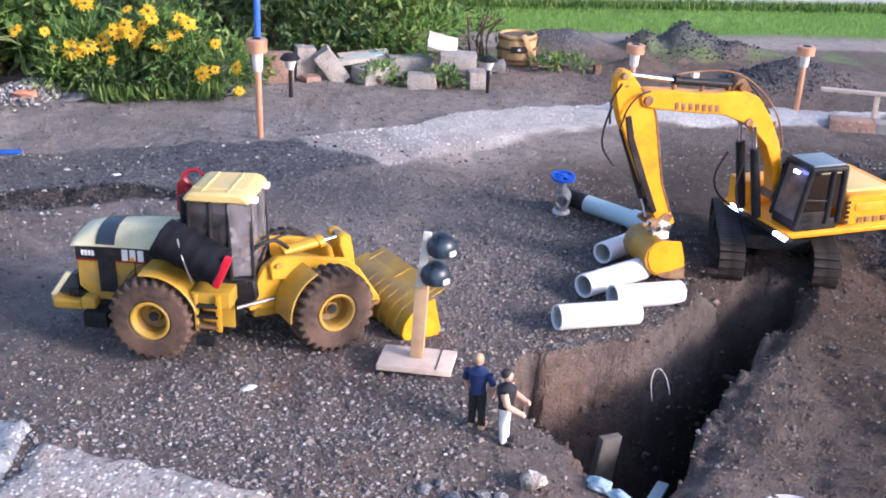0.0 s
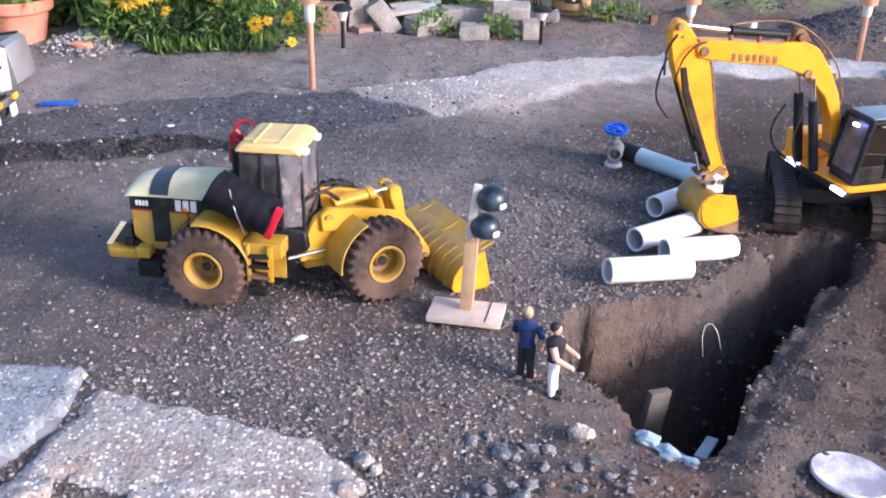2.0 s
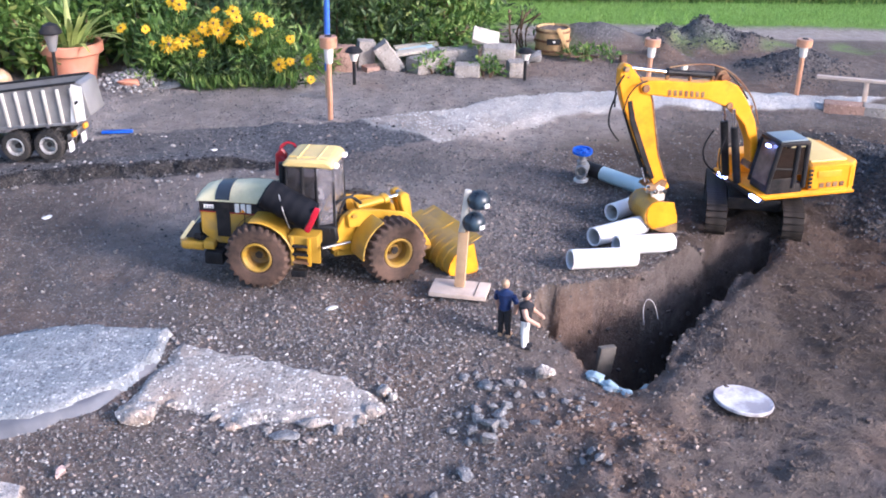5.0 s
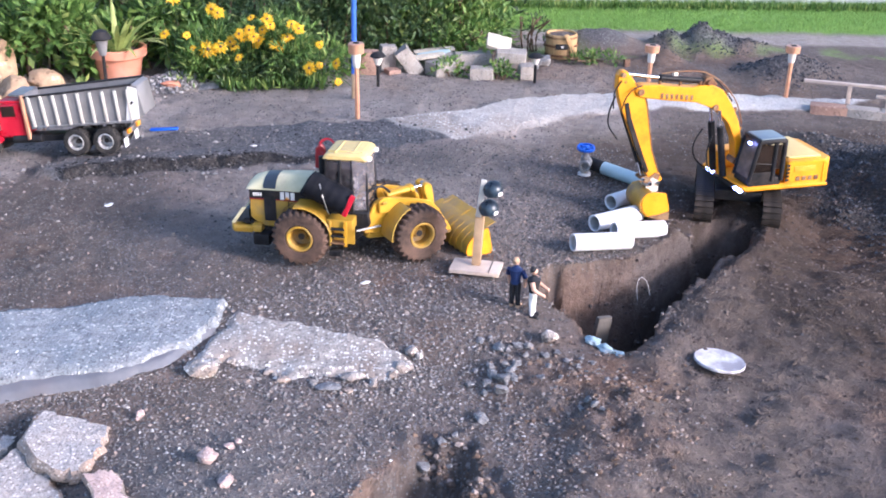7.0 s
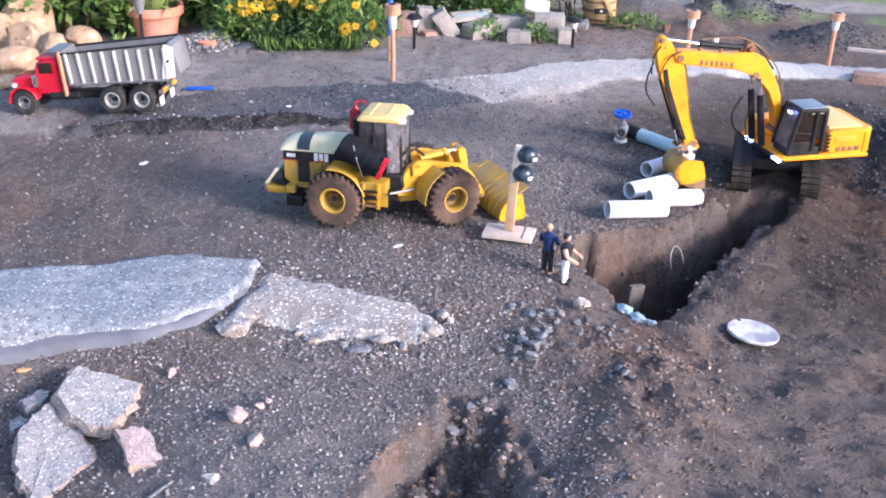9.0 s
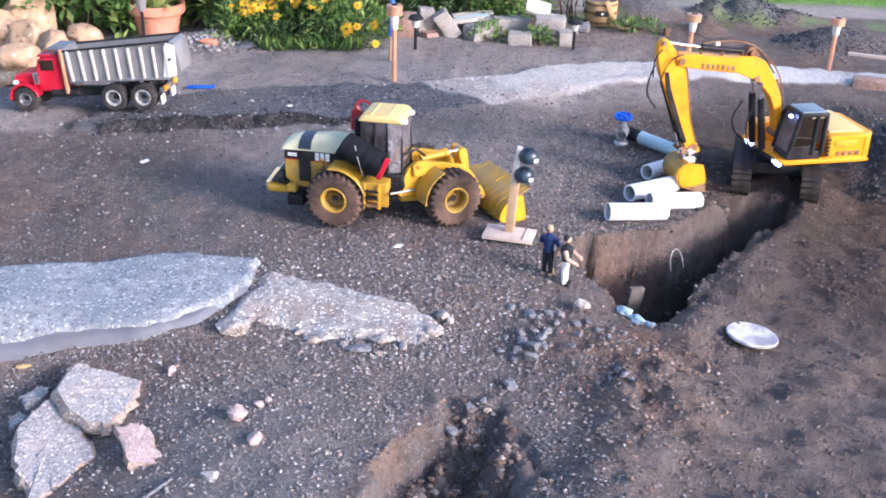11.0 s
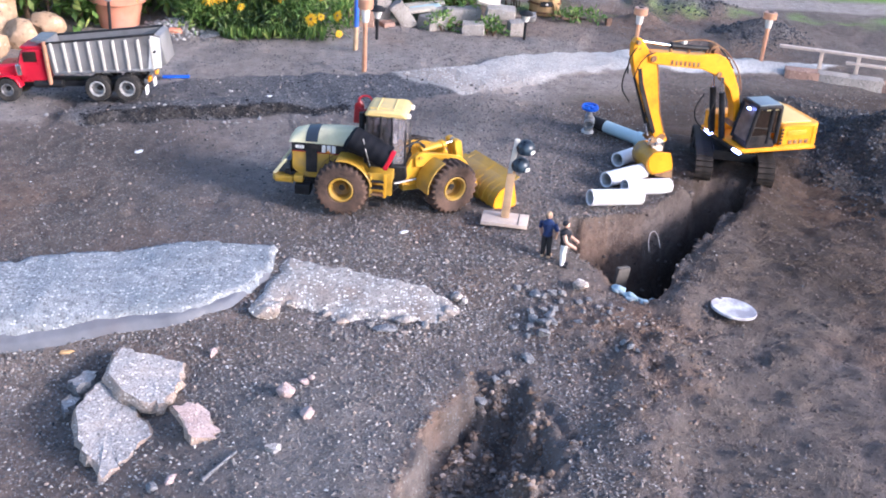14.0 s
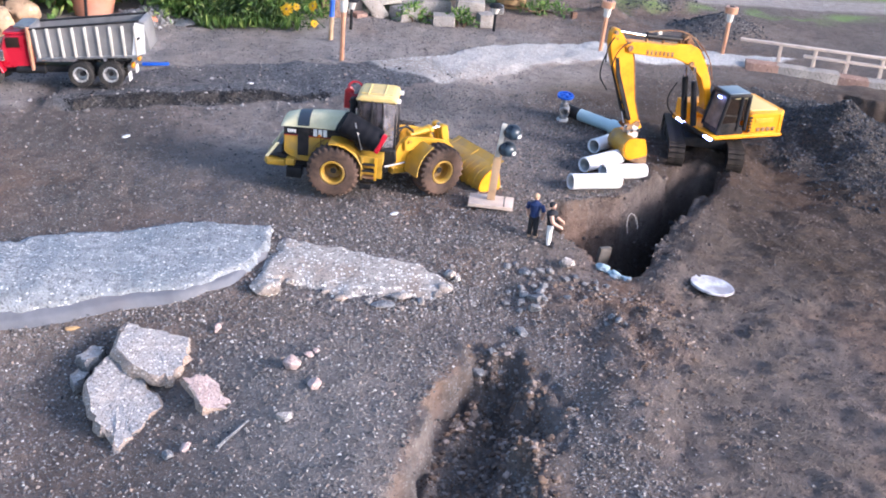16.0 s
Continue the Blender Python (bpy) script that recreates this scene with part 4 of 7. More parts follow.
    for s in (-1, 1):
        a = [(math.cos(t) * .0790 + FAX, math.sin(t) * .0790 + R - .003) for t in np.linspace(radians(184), radians(112), 12)]
        b = [(math.cos(t) * .0755 + FAX, math.sin(t) * .0755 + R - .003) for t in np.linspace(radians(112), radians(184), 12)]
        part("front_fender", prism(a + b, s * (TRK - .012) - .030, s * (TRK - .012) + .030, bev=.001), YELLOW, fr)
        part("tower", prism([(.020, .085), (.050, .168), (.066, .182), (.095, .178), (.120, .10), (.05, .07)], s * .040 - .006, s * .040 + .006, bev=.002), ARM_YELLOW, fr)
        part("lift_arm", prism([(.054, .176), (.066, .188), (.120, .172), (.172, .150), (.188, .124), (.216, .055), (.224, .030), (.205, .026), (.184, .062), (.158, .110), (.110, .130), (.056, .140)], s * .050 - .0055, s * .050 + .0055, bev=.002), ARM_YELLOW, fr)
        for px, pz in ((.066, .172), (.026, .092), (.168, .118), (.212, .036)):
            part("pin", rod((px, s * .058, pz), (px, s * .062, pz), .0055, seg=14), BUCKET_OCHRE, fr)
    part("tilt_cylinder", rod((.066, -.012, .188), (.128, -.012, .197), .0125), ARM_YELLOW, fr)
    part("cylinder_collar", rod((.120, -.012, .1955), (.131, -.012, .1975), .0155), ARM_YELLOW, fr)
    part("cylinder_rod", rod((.128, -.012, .197), (.158, -.012, .200), .004), CHROME, fr, "bright piston rod")
    part("bell_crank", prism([(.152, .203), (.161, .209), (.171, .203), (.176, .160), (.180, .100), (.168, .096), (.161, .140), (.153, .180)], -.026, -.006, bev=.002), ARM_YELLOW, fr)
    part("bell_crank", prism([(.152, .203), (.161, .209), (.171, .203), (.176, .160), (.180, .100), (.168, .096), (.161, .140), (.153, .180)], .006, .022, bev=.002), ARM_YELLOW, fr)
    part("crank_pin", rod((.162, -.024, .201), (.162, .024, .201), .006), STEEL, fr)
    part("tilt_link", rod((.178, 0, .10), (.205, 0, .075), .006), YELLOW, fr)
    part("hose", cable([(-.012, -.030, .150), (.006, -.034, .196), (.040, -.034, .206), (.066, -.030, .182)], .0036), BLACK, fr)
    part("hose", cable([(.02, -.02, .16), (.035, -.022, .196), (.07, -.02, .206), (.10, -.015, .20)], .0022), BLACK, fr)
    part("hose", cable([(.018, .0, .155), (.03, .0, .190), (.06, .0, .205), (.09, -.005, .20)], .0022), BLACK, fr)
    part("hose", cable([(.01, -.03, .11), (-.01, -.035, .10), (-.03, -.03, .09)], .0025), BLACK, fr)
    part("steer_rod", rod((-.035, -.052, .092), (.030, -.052, .094), .0035), STEEL, fr)
    # bucket: back shell, floor, cheeks, ribs
    bw = BUCKET_W / 2
    shell = [(.280, .112), (.252, .104), (.226, .084), (.209, .056), (.204, .028), (.210, .012), (.228, .005), (.292, .003)]
    inner = [(.292, .006), (.230, .009), (.214, .016), (.209, .030), (.213, .054), (.229, .080), (.254, .099), (.280, .107)]
    part("bucket_shell", prism(shell + inner, -bw, bw, bev=0), YELLOW, fr, "yellow scuffed bucket")
    for s in (-1, 1):
        part("bucket_cheek", prism([(.282, .113), (.252, .104), (.226, .084), (.209, .056), (.204, .028), (.210, .012), (.228, .005), (.295, .002), (.298, .020)], s * bw - .002, s * bw + .002, bev=.0008), ORANGE if s < 0 else YELLOW, fr, "bright side plate")
    part("bucket_edge", box(.296, 0, .004, .020, 2 * bw + .004, .005, .001), STEEL, fr, "worn steel cutting edge")
    part("spill_guard", prism([(.276, .110), (.312, .128), (.314, .125), (.280, .106)], -bw * .92, bw * .92, bev=0), YELLOW, fr)
    for k in range(3):
        y = -bw * .8 + 1.6 * bw * k / 2
        part("gusset", prism([(.262, .108), (.306, .1265), (.292, .112)], y - .002, y + .002, bev=0), YELLOW, fr)
    for k in range(6):
        y = -bw * .75 + 1.1 * bw * k / 5
        part("bucket_rib", prism([(.254, .106), (.224, .086), (.2055, .056), (.2005, .028), (.2065, .010), (.213, .016), (.207, .030), (.2115, .055), (.228, .081), (.256, .101)], y - .004, y + .004, bev=0), YELLOW, fr)
    # the linkage and bucket as they sit: low, the bucket set back on its heel
    links = ("tower", "lift_arm", "pin", "tilt_link")
    ram = ("tilt_cylinder", "cylinder_collar", "cylinder_rod", "bell_crank", "crank_pin")
    scoop = ("bucket_shell", "bucket_cheek", "spill_guard", "gusset", "bucket_rib")
    low_links = Matrix.Translation((.019, 0, .050)) @ Matrix.Diagonal((1.2, 1, .77, 1)) @ Matrix.Translation((-.066, 0, -.050))
    low_ram = Matrix.Translation((.045, 0, .060)) @ Matrix.Diagonal((1.14, 1, .67, 1)) @ Matrix.Translation((-.066, 0, -.060))
    low_scoop = Matrix.Translation((.196, -.030, -.004)) @ Matrix.Diagonal((.80, 1, .62, 1)) @ Matrix.Translation((-.204, 0, 0))
    low_edge = Matrix.Translation((-.026, -.030, -.001))
    lower = Matrix.Translation((-.012, 0, .066)) @ Matrix.Diagonal((.97, 1, .935, 1)) @ Matrix.Translation((0, 0, -.062))
    low_front = Matrix.Translation((-.018, 0, .05)) @ Matrix.Diagonal((1, 1, .82, 1)) @ Matrix.Translation((0, 0, -.05))
    for ob in fr.children:
        kind = ob.name.split(".")[0]
        if kind in ("axle", "front_fender"):
            continue
        ob.data.transform(low_links if kind in links else low_ram if kind in ram else low_scoop if kind in scoop else low_edge if kind == "bucket_edge" else low_front)
    body_kinds = ("engine_body", "hood", "hood_stripe", "side_band", "red_line", "side_stripe", "panel_seam", "wheel_arch_seam", "letter_bar", "badge")
    tail = Matrix.Translation((-.112, 0, -.003)) @ Matrix.Diagonal((.835, .92, .94, 1)) @ Matrix.Translation((.10, 0, 0))
    short = Matrix.Translation((-.10, 0, .008)) @ Matrix.Diagonal((.88, .90, 1, 1)) @ Matrix.Translation((.10, 0, 0))
    for ob in th.children:
        if ob.type == "MESH" and ob.name.split(".")[0] in body_kinds:
            ob.data.transform(short)
        elif ob.type == "MESH" and ob.name.split(".")[0] in ("bumper", "step_plate", "step_cheek", "step_block", "side_tank", "under_tank"):
            ob.data.transform(tail)
    cab_kinds = ("cab_floor", "cab_post", "cab_pane", "windscreen", "rear_pane", "lower_cab", "seat", "operator_post", "roof", "roof_rib", "work_lamp", "padded_roll", "roll_flap", "roll_cord", "red_bar", "black_canister", "red_reel", "reel_ring", "exhaust")
    for ob in th.children:
        if ob.type == "MESH" and ob.name.split(".")[0] in cab_kinds:
            ob.data.transform(lower)
    th.scale = (.92, .92, .92)
    return th


LOADER_TURN, LOADER_BEND, BUCKET_W = -10.0, 39.0, 0.226
build_loader()

EX_TURN = 194.4
EX_AT = (0.56, 1.94)


def build_excavator():
    th = empty_thing("excavator", "orange-yellow model excavator with dark cab and lit front lamps", "excavator", pose(EX_AT[0], EX_AT[1], 0, 0, 0, EX_TURN))
    # x: forward along the boom, from the bucket's tip on the ground; y: to the machine's left

    def boom(name, poly, lo, hi, mat=ORANGE, label="", bev=.002):
        return part(name, prism(poly, lo, hi, bev=bev), mat, th, label)
    boom("boom", [(.118, .362), (.112, .372), (.100, .376), (.05, .372), (-.03, .362), (-.085, .366), (-.120, .350), (-.150, .312), (-.178, .262), (-.196, .205), (-.205, .150), (-.194, .140), (-.186, .152), (-.174, .210), (-.150, .258), (-.112, .297), (-.050, .322), (.03, .332), (.09, .342), (.112, .347)], -.016, .016)
    for k in range(7):
        part("letter_bar", box(.046 - .0135 * k, .0168, .3450 - .0016 * k, .0075, .0012, .0135, .0003, (0, 6 + (k % 3) * 3, 0)), RUST, th, "dark hand-painted letter block")
    boom("stick", [(.165, .402), (.156, .414), (.143, .412), (.116, .380), (.088, .352), (.078, .325), (.048, .200), (.022, .140), (.010, .118), (.026, .106), (.046, .118), (.085, .185), (.128, .275), (.152, .330), (.164, .370)], -.011, .011)
    boom("stick_flank", [(.140, .330), (.128, .280), (.090, .195), (.060, .140), (.052, .145), (.080, .205), (.118, .290), (.130, .332)], -.0135, .0135, BLACK, "black ribbed flank", .001)
    part("stick_cylinder", rod((-.079, 0, .372), (.046, 0, .387), .0075), BLACK, th)
    part("stick_cylinder_rod", rod((.046, 0, .387), (.148, 0, .404), .0042), CHROME, th, "bright piston rod")
    part("cylinder_cap", rod((.040, 0, .386), (.052, 0, .388), .0095), BLACK, th)
    part("cylinder_fitting", box(.010, 0, .395, .012, .010, .010, .002), RIB, th)
    boom("cylinder_lug", [(-.06, .362), (-.07, .385), (-.085, .388), (-.105, .362)], -.012, .012, RUST)
    for x, z in ((.145, .385), (.122, .30), (.098, .225), (.070, .160)):
        part("rivet", rod((x, .0105, z), (x, .0125, z), .0032, seg=8), RUST, th)
    part("stick_edge", prism([(.120, .380), (.116, .380), (.088, .352), (.078, .325), (.048, .200), (.022, .140), (.026, .139), (.052, .200), (.082, .324), (.092, .351)], -.0122, .0122, bev=.0004), RUST, th, "worn brown edge")
    for x, z, r in ((.103, .358, .009), (.154, .404, .006), (-.188, .155, .010), (-.105, .305, .008), (-.079, .372, .007)):
        part("pin", rod((x, -.020, z), (x, .020, z), r), RUST, th, "rusty pivot pin")
    for x, z in ((.05, .376), (-.005, .370), (-.06, .368), (-.135, .338), (-.168, .292), (-.190, .24)):
        part("bolt", rod((x, .004, z - .004), (x, .004, z + .006), .0042, seg=10), RUST, th)
    part("bucket_cylinder", rod((.138, 0, .305), (.080, 0, .170), .006), BLACK, th)
    part("bucket_cylinder_rod", rod((.080, 0, .170), (.066, 0, .132), .004), CHROME, th)
    for s in (-1, 1):
        part("boom_cylinder", rod((-.150, s * .026, .120), (-.122, s * .024, .256), .0088), BLACK, th)
        part("boom_cylinder_rod", rod((-.122, s * .024, .256), (-.113, s * .024, .300), .0042), CHROME, th, "bright piston rod")
        part("bucket_link", prism([(.066, .118), (.074, .130), (.060, .136), (.040, .116), (.046, .108)], s * .015 - .002, s * .015 + .002, bev=.0008), RUST, th)
        part("linkage_plate", prism([(.018, .134), (.034, .140), (.052, .126), (.048, .112), (.026, .110)], s * .0125 - .0015, s * .0125 + .0015, bev=.0006), RUST, th, "rusty brown linkage plate")
        part("bucket_ear", prism([(.022, .118), (.040, .128), (.056, .108), (.050, .086), (.020, .088)], s * .012 - .0025, s * .012 + .0025, bev=.0008), RIB, th, "pale worn bucket ear")
        part("link_pin", rod((.048, s * .016, .112), (.048, s * .021, .112), .006), CHROME, th)
        part("link_pin", rod((.026, s * .016, .112), (.026, s * .021, .112), .006), CHROME, th)
        part("link_pin", rod((.068, s * .016, .126), (.068, s * .021, .126), .005), CHROME, th)
    # hoses
    part("hose", cable([(.165, .006, .350), (.178, .010, .310), (.176, .012, .275), (.150, .012, .240)], .002), BLACK, th)
    part("hose", cable([(.155, .012, .39), (.172, .014, .36), (.17, .014, .32)], .002), BLACK, th)
    part("hose", cable([(.10, .014, .374), (.125, .020, .368), (.142, .018, .345), (.150, .016, .31)], .0018), BLACK, th)
    part("hose", cable([(.046, 0, .398), (.0, .004, .402), (-.06, .006, .398), (-.11, .012, .372), (-.16, .016, .318), (-.186, .016, .255)], .0018), RUST, th)
    part("hose", cable([(-.07, -.01, .39), (-.12, -.012, .362), (-.165, -.012, .31)], .0022), BLACK, th)
    part("hose", cable([(-.100, .03, .235), (-.090, .034, .19), (-.105, .034, .14), (-.135, .03, .12)], .002), BLACK, th)
    part("hose", cable([(-.104, -.03, .235), (-.088, -.036, .19), (-.100, -.036, .15), (-.135, -.03, .12)], .002), BLACK, th)
    # bucket
    w = .044

    def sc(pts):
        return [(x * .66 + .010, z * .80 + .016) for x, z in pts]
    out = sc([(.060, .104), (.085, .100), (.104, .084), (.110, .062), (.102, .038), (.080, .018), (.045, .006), (-.014, -.002)])
    inn = sc([(-.014, .001), (.046, .010), (.078, .022), (.098, .041), (.105, .062), (.100, .080), (.083, .095), (.060, .099)])
    part("bucket_shell", prism(out + inn, -w, w, bev=0), BUCKET_OCHRE, th, "ochre scraped bucket")
    for s in (-1, 1):
        part("bucket_cheek", prism(sc([(.004, .096), (.060, .104), (.085, .100), (.100, .084), (.102, .062), (.094, .038), (.074, .020), (.045, .008), (-.014, .000), (-.012, .050)]), s * w - .0022, s * w + .0022, bev=.0008), ORANGE, th, "orange side plate")
        part("bucket_lip", prism(sc([(.004, .030), (.030, .024), (.064, .022), (.074, .020), (.045, .008), (-.014, .000), (-.013, .032)]), s * (w + .0028) - .0012, s * (w + .0028) + .0012, bev=.0004), RUST, th, "worn brown lower lip")
    for k in range(4):
        y = -w + 2 * w * (k + .5) / 4
        part("bucket_tooth", prism([(.012, .014), (.012, .021), (-.002, .012)], y - .005, y + .005, bev=.0006), STEEL, th)
    # upper structure, to the left of the boom stands the cab
    first_upper = set(th.children)
    lean = Matrix(((1, 0, -.045, .005), (0, 1, 0, 0), (0, 0, 1.02, -.002), (0, 0, 0, 1)))
    for ob in first_upper:
        if not ob.name.startswith(("bucket_shell", "bucket_cheek", "bucket_lip", "bucket_tooth")):
            ob.data.transform(lean)
    part("deck", prism([(-.155, -.095), (-.400, -.095), (-.400, .105), (-.165, .105)], .100, .118, "z", .003), ORANGE, th)
    part("engine_cover", prism([(-.285, .118), (-.285, .176), (-.295, .184), (-.392, .184), (-.402, .172), (-.402, .108)], -.095, .103, bev=.004), ORANGE, th)
    # pale colour paints the glare on top of the orange cover
    part("engine_top", box(-.345, 0, .1865, .092, .16, .006, .002), YELLOW_PALE, th, "pale cover with white glare put in its colour")
    part("counterweight", prism([(-.385, -.098), (-.418, -.070), (-.420, .078), (-.385, .108)], .104, .182, "z", .004), ORANGE, th)
    for k in range(5):
        part("vent", box(-.288, .1045, .128 + .011 * k, .010, .002, .007, .0004), BLACK, th, "black vent slot")
    for k in range(4):
        part("letter_bar", box(-.318 - .017 * k, .1045, .130, .011, .002, .013, .0004), RUST, th, "faint brown letter block")
    part("side_plate", box(-.335, .1045, .160, .06, .0016, .016, .0004), AMBER, th)
    part("edge_strip", box(-.285, .106, .108, .235, .003, .008, .001), ORANGE, th)
    part("right_box", box(-.200, -.070, .145, .075, .05, .056, .004), ORANGE, th)
    # cab
    c0, c1, y0, y1 = -.270, -.180, .030, .104
    part("cab_base", box((c0 + c1) / 2, (y0 + y1) / 2, .128, c1 - c0, y1 - y0, .026, .004), BLACK, th)
    for x, y, x2, y2 in ((c1, y0, c1 - .020, y0), (c1, y1, c1 - .020, y1), (c0, y0, c0, y0), (c0, y1, c0, y1), (c0 + .026, y1, c0 + .024, y1)):
        part("cab_post", rod((x, y, .13), (x2, y2, .247), .0058, seg=10), BLACK, th)
    part("cab_roof", box((c0 + c1 - .020) / 2 - .001, (y0 + y1) / 2, .250, c1 - c0 - .012, y1 - y0 + .010, .012, .005), BLACK, th)
    part("roof_panel", box((c0 + c1 - .020) / 2 - .002, (y0 + y1) / 2, .2575, c1 - c0 - .024, y1 - y0 - .004, .004, .0015), SLATE, th, "slate-blue roof panel")
    part("windscreen", prism([(c1 + .000, .140), (c1 - .019, .246), (c1 - .020, .246), (c1 - .0015, .140)], y0 + .003, y1 - .003, bev=0), GLASS_TAN, th, "dark glossy windscreen")
    part("door_pane", prism([(c0 + .029, .150), (c0 + .027, .240), (c1 - .022, .240), (c1 - .006, .150)], y1 - .0005, y1 + .0005, bev=0), GLASS_DARK, th)
    part("rear_pane", prism([(c0 + .003, .165), (c0 + .003, .240), (c0 + .022, .240), (c0 + .022, .165)], y1 - .0005, y1 + .0005, bev=0), GLASS_DARK, th)
    part("door_panel", box((c0 + c1) / 2 + .006, y1, .147, .066, .003, .022, .001), BLACK, th)
    part("door_rail", rod((c0 + .032, y1 + .003, .182), (c1 - .014, y1 + .003, .188), .0016, seg=8), BLACK, th)
    part("far_pane", box((c0 + c1) / 2, y0, .195, c1 - c0 - .016, .001, .09, 0), GLASS_DARK, th)
    part("cab_seat", box(-.238, .066, .165, .03, .035, .06, .006), DARKRED, th)
    part("cab_lamp", box(-.188, .076, .240, .006, .014, .007, .002), LED, th, "white lit lamp")
    for y in (.110, -.042):
        part("front_lamp", box(-.154, y - .006, .111, .008, .038, .008, .0015), LED, th, "bright bluish-white lit lamp bar")
    part("lamp_bracket", box(-.160, .03, .108, .014, .19, .008, .002), BLACK, th)
    for ob in set(th.children) - first_upper:
        ob.data.transform(Matrix.Translation((-.168, 0, .104)) @ Matrix.Diagonal((1.01, .98, .90, 1)) @ Matrix.Translation((.168, 0, -.104)))
    # undercarriage, turned from the upper part
    uc = new("undercarriage")
    uc.empty_display_size = 0.01
    uc.parent, uc.matrix_local = th, pose(-.230, -.030, 0, 0, 0, EX_TRACKS)
    under = pose(-.230, -.030, 0, 0, 0, EX_TRACKS)
    shoe = None
    part("centre_frame", box(0, 0, .065, .16, .12, .03, .006), BLACK, uc)
    part("slew_ring", rod((0, 0, .075), (0, 0, .102), .06, seg=32), BLACK, uc)
    for s in (-1, 1):
        y = s * .084
        tr = new("track")
        tr.empty_display_size = 0.01
        tr.parent, tr.matrix_local = th, under @ pose(0, y, 0)
        L, r = .114, .036
        part("track_frame", box(0, 0, .038, .22, .030, .030, .006), BLACK, tr)
        for x in (-L + .01, L - .01):
            part("idler", rod((x, -.018, .040), (x, .018, .040), .028, seg=24), BLACK, tr)
        per = 4 * L + 2 * math.pi * r
        n = 44
        for k in range(n):
            d = per * k / n
            if d < 2 * L:
                x, z, a = -L + d, .002 + 2 * r, 0
            elif d < 2 * L + math.pi * r:
                a = (d - 2 * L) / r
                x, z = L + r * math.sin(a), .002 + r + r * math.cos(a)
            elif d < 4 * L + math.pi * r:
                x, z, a = L - (d - 2 * L - math.pi * r), .002, math.pi
            else:
                a = math.pi + (d - 4 * L - math.pi * r) / r
                x, z = -L + r * math.sin(a), .002 + r + r * math.cos(a)
            ob = new("track_shoe", shoe.data if shoe else None) if shoe else part("track_shoe", box(0, 0, 0, per / n * .90, .046, .0065, .001), TRACK, tr)
            shoe = shoe or ob
            ob.parent, ob.matrix_local = tr, pose(x, 0, z, 0, math.degrees(a), 0)
    th.scale = (.965, .965, .925)
    return th


EX_TRACKS = 62.5
build_excavator()


